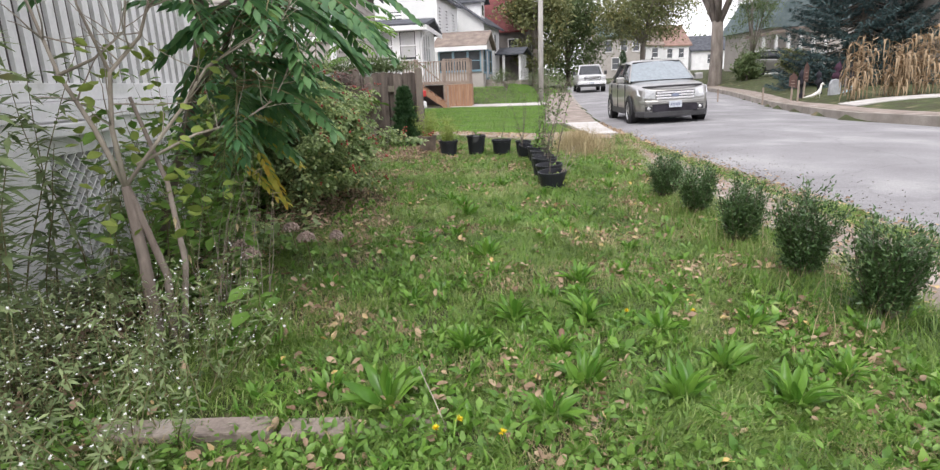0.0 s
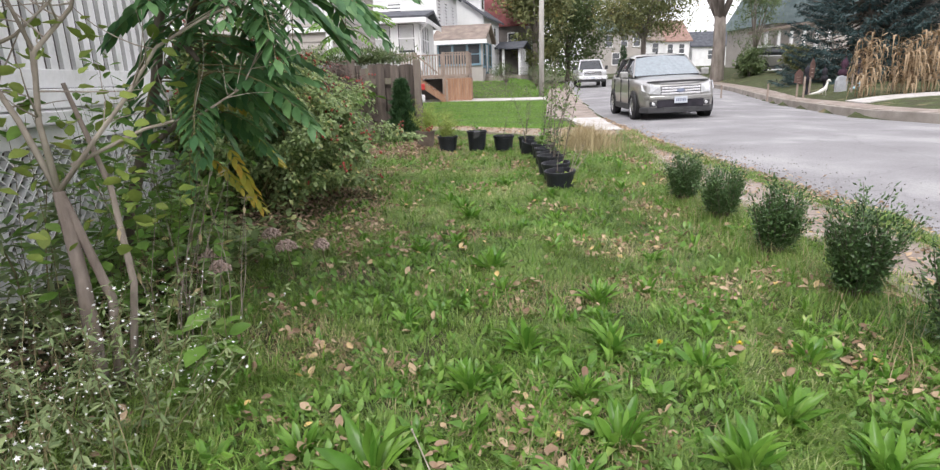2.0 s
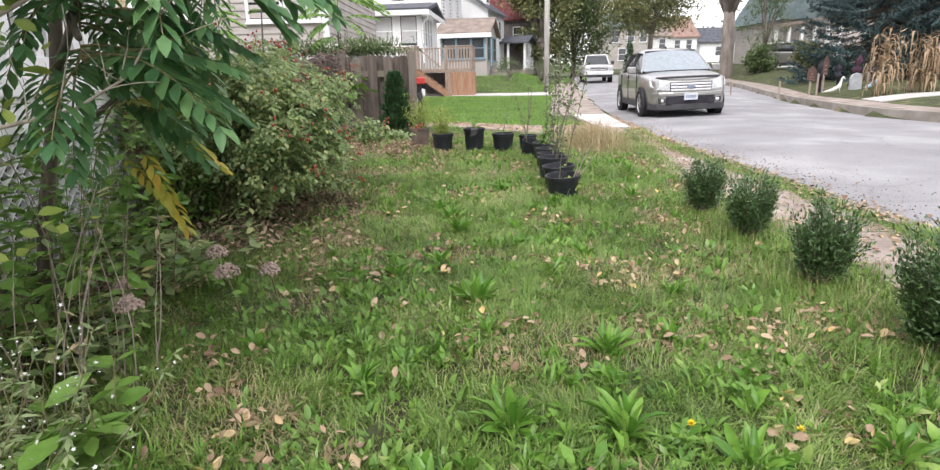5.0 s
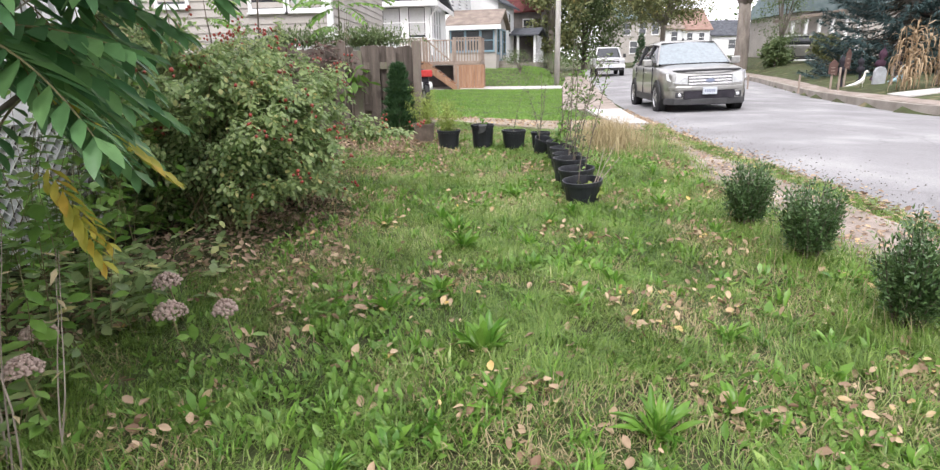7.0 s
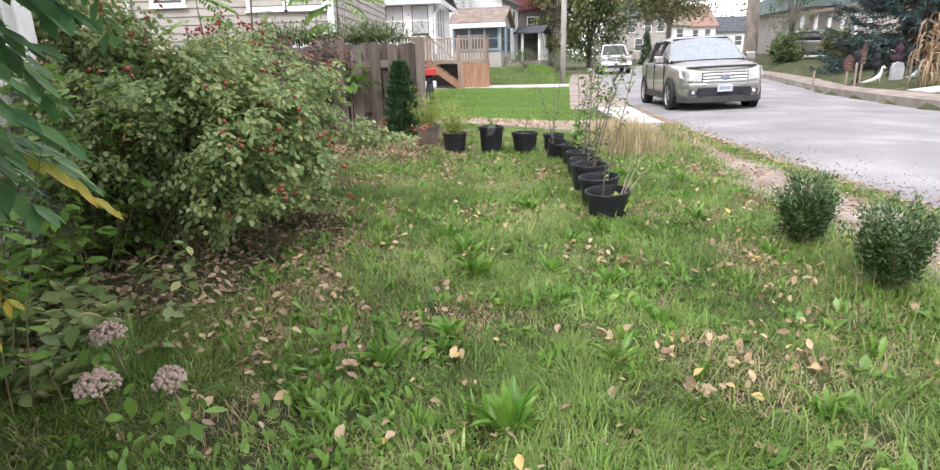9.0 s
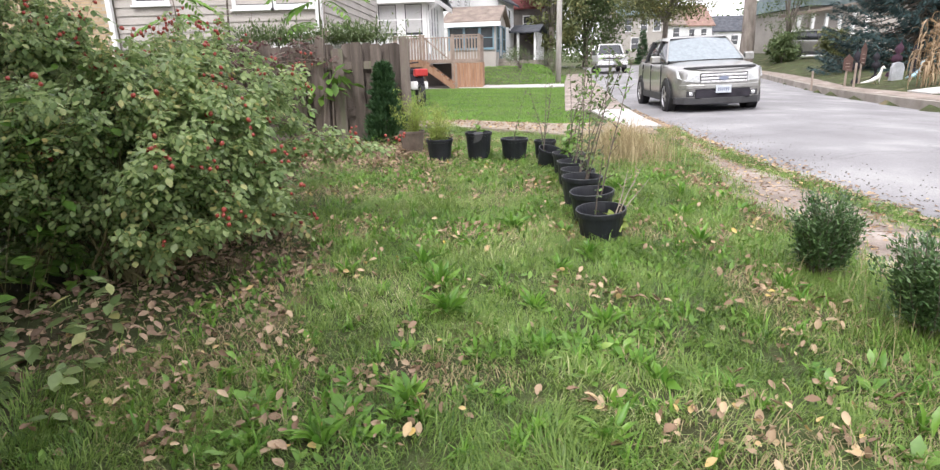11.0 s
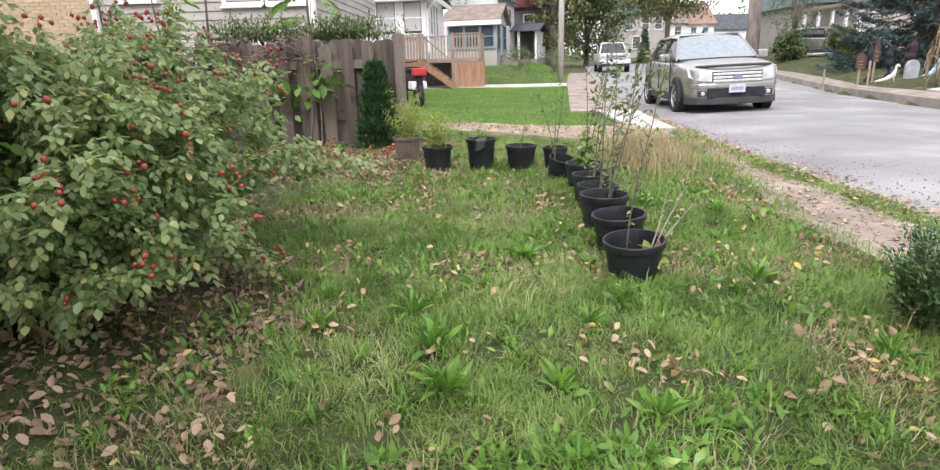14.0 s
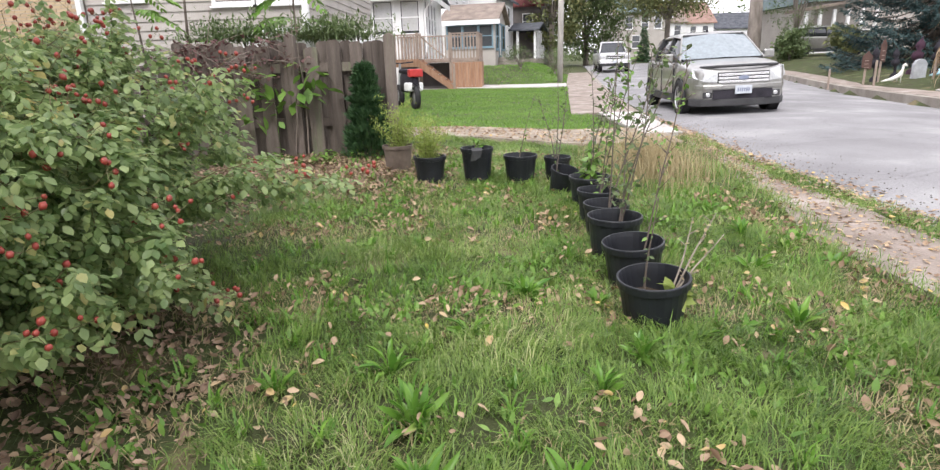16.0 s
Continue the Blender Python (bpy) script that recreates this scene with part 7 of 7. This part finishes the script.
# stair runs down along the front
for k in range(6):
    x0 = -2.35 + k * 0.24
    z = DH - 0.2 * (k + 1)
    part("tread", Shape().box(x0, -0.95, z - 0.04, x0 + 0.28, -0.05, z), M_DECK_GREY, deck)
    part("riser", Shape().box(x0, -0.93, z, x0 + 0.02, -0.07, z + 0.16), M_DECK, deck)
for y in (-0.98, -0.06):
    part("stringer", Shape().prism([(-2.4, DH), (-2.4, DH - 0.32), (-1.1, -0.02), (-0.85, -0.02), (-0.85, 0.05)], y, y + 0.045, "y"), M_DECK, deck)
part("handrail", Shape().beam((-2.4, -0.95, DH + 0.98), (-0.95, -0.95, 0.95), 0.09, 0.05), M_DECK_GREY, deck)
part("newel", Shape().box(-1.0, -1.0, -0.05, -0.91, -0.91, 1.0), M_DECK_GREY, deck)
part("newel", Shape().box(-2.45, -1.0, -0.05, -2.36, -0.91, DH + 1.0), M_DECK_GREY, deck)
part("landing", Shape().box(-3.5, -1.0, DH - 0.14, -2.36, 0.0, DH), M_DECK_GREY, deck)
part("landing_board", Shape().box(-3.5, -1.03, DH - 0.3, -2.36, -1.0, DH), M_DECK, deck)
# dark panel added at the back to give the shade under the deck
part("underdeck_shade", Shape().box(-DW, DD - 0.06, -0.05, 0, DD - 0.02, DH - 0.17), M_GREYBROWN_SIDING_SHADE, deck)

pole = thing("utility_pole", "weathered grey wooden utility pole beside the pavement", "utility pole", pose(3.78, 32.0, gz(3.78, 32.0)))
part("shaft", Shape().tube([(0, 0, -0.2), (0, 0, 4), (0.02, 0, 9.5)], [0.14, 0.13, 0.1], 14), M_POLE, pole, smooth=True)
part("crossarm", Shape().box(-1.1, -0.06, 8.6, 1.1, 0.06, 8.75), M_POLE, pole)

# ---- trees and decorations along the street ----
def crown_tree(label, x, y, height, trunk_r, crown, clumps, leaf, per, mats, seed, name="tree", fork=0.4, bark=M_BARK_TREE, sky_gap=0.35, limb_n=7):
    """A trunk with limbs; leaves gather in clumps round the limb ends."""
    r = random.Random(seed)
    t = thing(name, label, "tree", pose(x, y, float(lawn_z(x, y))))
    s = Shape()
    fk = Vector((r.uniform(-0.1, 0.1), 0, height * fork))
    s.tube([(0, 0, -0.3), (0.0, 0.0, 0.2), (0.02, 0, height * fork * 0.5), fk], [trunk_r * 1.35, trunk_r * 1.08, trunk_r * 0.95, trunk_r * 0.85], 12)
    ends = []
    for k in range(limb_n):
        a = k * 2 * math.pi / limb_n + r.uniform(-0.4, 0.4)
        rad = crown[0] * r.uniform(0.45, 0.85)
        e = Vector((math.cos(a) * rad, math.sin(a) * rad, height * r.uniform(0.62, 0.98)))
        mid = fk.lerp(e, 0.5) + Vector((0, 0, height * 0.06))
        s.tube([fk - Vector((0, 0, trunk_r)), fk.lerp(mid, 0.5), mid, e], [trunk_r * 0.5, trunk_r * 0.4, trunk_r * 0.28, trunk_r * 0.1], 8)
        ends += [mid, e]
        for _ in range(3):
            q = mid.lerp(e, r.random())
            tw = curve_path(q, (r.uniform(-1, 1), r.uniform(-1, 1), r.uniform(-0.2, 0.8)), crown[0] * 0.45, 4, 0.25, r)
            s.tube(tw, [trunk_r * 0.16, trunk_r * 0.12, trunk_r * 0.09, trunk_r * 0.06, trunk_r * 0.03], 5)
            ends.append(tw[-1])
    part("trunk", s, bark, t, smooth=True)
    pos = []
    for k in range(clumps):
        if r.random() < 0.5:
            c = r.choice(ends)
            c = np.array(c) + rng.normal(0, crown[0] * 0.13, 3)
        else:
            a, u = r.uniform(0, 6.28), r.uniform(-1, 1)
            q = math.sqrt(1 - u * u) * r.uniform(0.55, 1.0)
            c = np.array((math.cos(a) * q * crown[0], math.sin(a) * q * crown[0], crown[2] + u * crown[1]))
        sz = crown[0] * r.uniform(0.1, 0.26)
        pos.append(c + rng.normal(0, 1, (per, 3)) * np.array((sz, sz, sz * 0.6)))
    pos = np.concatenate(pos)
    V, F = leaf_cloud(pos, leaf, 1.2, SLIM_V if leaf < 0.2 else LEAF_V, SLIM_F if leaf < 0.2 else LEAF_F)
    fast_mesh("crown", V, F, mats, t)
    return t


crown_tree("large bare-trunked street tree with thin green crown", 17.0, 42.0, 13, 0.42, (6.5, 3.5, 10.5), 110, 0.24, 40, M_TREE_B, 3, fork=0.33, limb_n=6)
crown_tree("leafy green street tree behind the parked truck", 11.4, 70.0, 11, 0.3, (4.6, 4.4, 6.0), 230, 0.3, 80, M_TREE_A, 4, fork=0.25)
crown_tree("street tree turning yellow-brown before the far houses", 17.6, 62.0, 9.2, 0.26, (4.8, 2.6, 7.2), 210, 0.26, 80, M_TREE_B, 5, fork=0.45)
crown_tree("dense vine-grown tree beside the red-roofed house", 6.6, 61.0, 12, 0.3, (3.2, 4.6, 6.5), 130, 0.34, 60, M_TREE_B, 6, fork=0.3)
crown_tree("small green tree beside the large street trunk", 18.3, 39.5, 7.0, 0.12, (1.5, 2.7, 3.7), 120, 0.18, 50, M_TREE_A, 7, fork=0.2)
crown_tree("round olive-green shrub before the porch", 19.3, 36.0, 1.7, 0.06, (0.85, 0.65, 0.8), 44, 0.2, 60, M_TREE_B, 8, "shrub", 0.15)
crown_tree("leafy shrub below the far porch", 17.6, 38.5, 1.3, 0.05, (0.9, 0.5, 0.6), 36, 0.2, 60, M_TREE_A, 9, "shrub", 0.15)
crown_tree("tall tree behind the white houses", -4.0, 62.0, 15, 0.35, (5.5, 4.5, 10.0), 70, 0.34, 50, M_TREE_A, 10)
crown_tree("garden shrub by the porch steps", 2.3, 38.0, 1.3, 0.05, (0.9, 0.55, 0.6), 24, 0.12, 50, M_TREE_A, 12, "shrub", 0.15)
crown_tree("low shrub along the verge by the pole", 4.6, 41.0, 1.6, 0.05, (1.2, 0.7, 0.7), 26, 0.13, 50, M_TREE_A, 13, "shrub", 0.15)


def conifer(label, x, y, height, radius, seed, mats, tiers, per, low=0.35, needle=0.2, name="spruce"):
    r = random.Random(seed)
    t = thing(name, label, "tree", pose(x, y, float(lawn_z(x, y))))
    part("trunk", Shape().tube([(0, 0, -0.3), (0, 0, height * 0.5), (0, 0, height * 0.98)], [radius * 0.075, radius * 0.05, 0.02], 10), M_BARK_DARK, t)
    s, pos, yaw, pitch = Shape(), [], [], []
    for k in range(tiers):
        z = low + (height - low) * (k / tiers) ** 1.05
        reach = radius * (1 - z / height) ** 0.8 + 0.15
        for j in range(max(6, int(13 * reach / radius) + 3)):
            a = r.uniform(0, 6.28)
            L = reach * r.uniform(0.75, 1.1)
            pts = []
            for i in range(6):
                u = i / 5
                pts.append(Vector((math.cos(a) * L * u, math.sin(a) * L * u, z - 0.22 * L * math.sin(u * 2.4) + 0.1 * L * u * u)))
            s.tube(pts, [0.03, 0.025, 0.02, 0.015, 0.01, 0.006], 4)
            for _ in range(per):
                u = 5 * r.uniform(0.25, 1.0) ** 0.7 - 1e-3
                i = int(u)
                side = r.uniform(-1, 1) * 0.16 * L * (1.25 - u / 5)
                q = pts[i].lerp(pts[i + 1], u - i) + Vector((-math.sin(a) * side, math.cos(a) * side, -abs(side) * 0.25 + r.gauss(0, 0.03)))
                pos.append(tuple(q))
                yaw.append(a - math.pi / 2 + (0.7 if side > 0 else -0.7) + r.gauss(0, 0.3))
                pitch.append(r.gauss(-0.15, 0.35))
    part("bough", s, M_BARK_DARK, t)["kind"] = "stuff"
    n = len(pos)
    V, F = strew(SLIM_V, SLIM_F, np.array(pos), turns(np.array(yaw), np.array(pitch), rng.normal(0, 0.5, n)), np.stack([np.full(n, needle * 0.9), rng.uniform(0.7, 1.3, n) * needle, np.full(n, needle)], -1))
    fast_mesh("foliage", V, F, mats, t)
    return t


conifer("large blue-green spruce with drooping layered boughs", 17.7, 27.6, 13.0, 3.5, 5, M_SPRUCE, 50, 190, 0.3, 0.2)
conifer("second dark spruce beside the front walk", 21.5, 28.5, 11.0, 3.0, 6, M_SPRUCE, 34, 120, 0.6, 0.22)
conifer("narrow dark cypress before a far house", 20.2, 80.0, 4.2, 0.75, 7, M_ARB, 22, 24, 0.1, 0.25, "cypress")

# far woods closing the view, one mass nobody could count
pos = []
for _ in range(420):
    a = random.uniform(-70, 110)
    yy = random.uniform(112, 150)
    pos.append(np.array((a, yy, 1.5 + abs(random.gauss(0, 3.2)))) + rng.normal(0, 1, (60, 3)) * np.array((2.6, 2.0, 1.4)))
# unseen clumps behind the camera, added only for the car paint to reflect
for _ in range(160):
    a = random.uniform(0, 6.28)
    q = random.uniform(45, 60)
    c = np.array((math.cos(a) * q, -abs(math.sin(a)) * q - 8, 2 + abs(random.gauss(0, 3.5))))
    pos.append(c + rng.normal(0, 1, (60, 3)) * np.array((2.2, 2.2, 1.4)))
pos = np.concatenate(pos)
V, F = leaf_cloud(pos, 0.8, 1.3)
tagged(fast_mesh("far_woods", V, F, M_TREE_A), "distant green and yellowing trees closing the street, plus unseen ones added behind", "woods", kind="stuff")


def corn_stalk(x, y, h, seed):
    r = random.Random(seed)
    t = thing("corn_stalk", "tall dried tan corn stalk with drooping leaves", "corn stalk", pose(x, y, float(lawn_z(x, y))), group="corn stalks along the lawn")
    pts = curve_path((0, 0, -0.05), (r.uniform(-0.1, 0.1), r.uniform(-0.1, 0.1), 1), h, 6, 0.05, r)
    part("stalk", Shape().tube(pts, [0.016, 0.015, 0.013, 0.011, 0.009, 0.007, 0.004], 6), M_CORN, t)
    Vs = []
    for k in range(13):
        b = pts[1 + k % 5].lerp(pts[2 + k % 5], r.random())
        a = r.uniform(0, 6.28)
        L = r.uniform(0.4, 0.8)
        d = Vector((math.cos(a), math.sin(a), 0))
        sd = Vector((-math.sin(a), math.cos(a), 0))
        ring = []
        for i in range(5):
            u = i / 4
            c = b + d * (L * 0.55 * math.sin(u * 1.7)) + Vector((0, 0, L * (0.35 * math.sin(u * 2.2) - 0.85 * u * u)))
            w = 0.042 * (1 - u * 0.85)
            ring.append((c - sd * w, c + sd * w + Vector((0, 0, 0.01))))
        V = np.array([tuple(p) for q in ring for p in q])
        F = np.array([f for i in range(4) for f in ((2 * i, 2 * i + 1, 2 * i + 3), (2 * i, 2 * i + 3, 2 * i + 2))])
        Vs.append((V, F))
    V, F = gather(Vs)
    fast_mesh("leaves", V, F, M_CORN, t)


r = random.Random(90)
for k in range(46):
    cl = r.choice(((12.35, 18.9), (13.3, 18.9), (14.3, 19.1), (15.4, 19.0), (16.4, 19.2)))
    corn_stalk(cl[0] + r.gauss(0, 0.22), cl[1] + r.gauss(0, 0.2), r.uniform(1.5, 2.1) * (0.8 if cl[0] > 12.9 and cl[0] < 13.6 and k % 3 == 0 else 1), 300 + k)


def yard_figure(x, y, h, w, material, label, seed, hood=True):
    """A turned, draped garden ornament."""
    r = random.Random(seed)
    prof = [(w * 0.5, -0.02), (w * 0.45, h * 0.08), (w * 0.16, h * 0.14), (w * 0.15, h * 0.34), (w * 0.5, h * 0.42), (w * 0.44, h * 0.54), (w * 0.15, h * 0.6),
            (w * 0.4, h * 0.7), (w * 0.32, h * 0.8), (w * 0.07, h * 0.9), (0.0, h)]
    s = Shape().lathe(prof, 14)
    s.v = [(p[0] * (1 + 0.18 * math.sin(5 * p[2] + 3 * p[1] * 9)), p[1] * 0.8, p[2]) for p in s.v]
    ob = mesh_object("lawn_decoration", s, material, smooth=True)
    ob.matrix_basis = pose(x, y, float(lawn_z(x, y)), r.uniform(-4, 4), r.uniform(-6, 6), r.uniform(0, 90))
    return tagged(ob, label, "lawn decoration", "autumn decorations on the far lawn")


yard_figure(12.55, 22.8, 1.15, 0.34, M_BLACK, "dark draped autumn decoration on the lawn", 1)
yard_figure(13.9, 23.1, 1.2, 0.36, M_PURPLE, "dark purple draped autumn decoration under the spruce", 2)
yard_figure(14.4, 22.8, 1.05, 0.36, M_BLACK, "black draped autumn decoration among corn stalks", 3)
yard_figure(13.3, 23.0, 0.95, 0.32, M_BLACK, "black cloth decoration at the spruce's foot", 4)


def sign(x, y, h, w, label, seed):
    t = thing("painted_sign", label, "sign", pose(x, y, float(lawn_z(x, y)), 0, 0, 20 * seed - 20))
    part("stake", Shape().box(-0.03, -0.015, -0.1, 0.03, 0.015, h * 0.75), M_DECK_GREY, t)
    part("board", Shape().prism([(-w / 2, h * 0.52), (w / 2, h * 0.45), (w / 2, h * 0.85), (0.0, h), (-w / 2, h * 0.85)], -0.04, -0.016), M_SIGN, t, bevel=0.006)
    for k in range(3):
        part("mark", Shape().box(-w * 0.25, -0.046, h * (0.51 + 0.1 * k), w * (0.25 - 0.05 * k), -0.041, h * (0.525 + 0.1 * k)), M_DECK_GREY, t)


sign(11.85, 22.2, 1.0, 0.3, "red-brown painted wooden sign on a stake", 1)
sign(12.35, 22.3, 1.3, 0.24, "tall red-brown painted wooden sign", 2)
for x, y, h in ((10.9, 22.4, 0.55), (11.6, 21.3, 0.75), (13.0, 20.9, 0.6), (13.75, 20.0, 0.8), (10.5, 25.5, 0.5)):
    st = thing("garden_stake", "plain pale wooden stake in the lawn", "stake", pose(x, y, float(lawn_z(x, y)), 2, -2, 0), group="stakes along the far lawn")
    part("stake", Shape().prism([(-0.025, -0.08), (0.025, -0.08), (0.025, h - 0.03), (0, h), (-0.025, h - 0.03)], -0.02, 0.02), M_DECK_GREY, st)
for k, (x, y, mt, lab, yaw) in enumerate(((12.35, 21.4, M_BONE, "bone-white skeleton bird decoration with long tail", 10), (13.5, 21.3, M_SKYBLUE, "pale blue and white bird decoration on the grass", 25), (13.05, 21.6, M_GREY_PL, "grey tombstone-shaped lawn decoration", 5))):
    if k < 2:
        s = Shape().tube([(-0.55, 0, 0.05), (-0.2, 0, 0.1), (0.05, 0, 0.22), (0.1, 0, 0.36), (0.12, 0, 0.48)], [0.015, 0.06, 0.07, 0.035, 0.025], 10)
        s.tube([(0.1, 0, 0.46), (0.16, 0, 0.5), (0.26, 0, 0.46)], [0.035, 0.05, 0.01], 8)
        s.tube([(0.02, 0.06, 0.2), (0.03, 0.07, 0.0)], [0.012, 0.012], 5)
        s.tube([(0.02, -0.06, 0.2), (0.03, -0.07, 0.0)], [0.012, 0.012], 5)
    else:
        s = Shape().prism([(-0.2, 0), (0.2, 0), (0.2, 0.4), (0.13, 0.52), (0, 0.56), (-0.13, 0.52), (-0.2, 0.4)], -0.05, 0.05)
    ob = mesh_object("lawn_decoration", s, mt, smooth=k < 2)
    ob.matrix_basis = pose(x, y, float(lawn_z(x, y)), 0, 0, yaw)
    tagged(ob, lab, "lawn decoration", "autumn decorations on the far lawn")
fwy = np.linspace(17.2, 18.4, 3)
strip("front_walk", fwy, road_right(fwy) + 1.12, np.full(3, 21.0), lambda x, y: float(lawn_z(x, y)) + 0.03, 0.1, M_CONC_NEW, "pale concrete front walk across the road", "path", n=8)
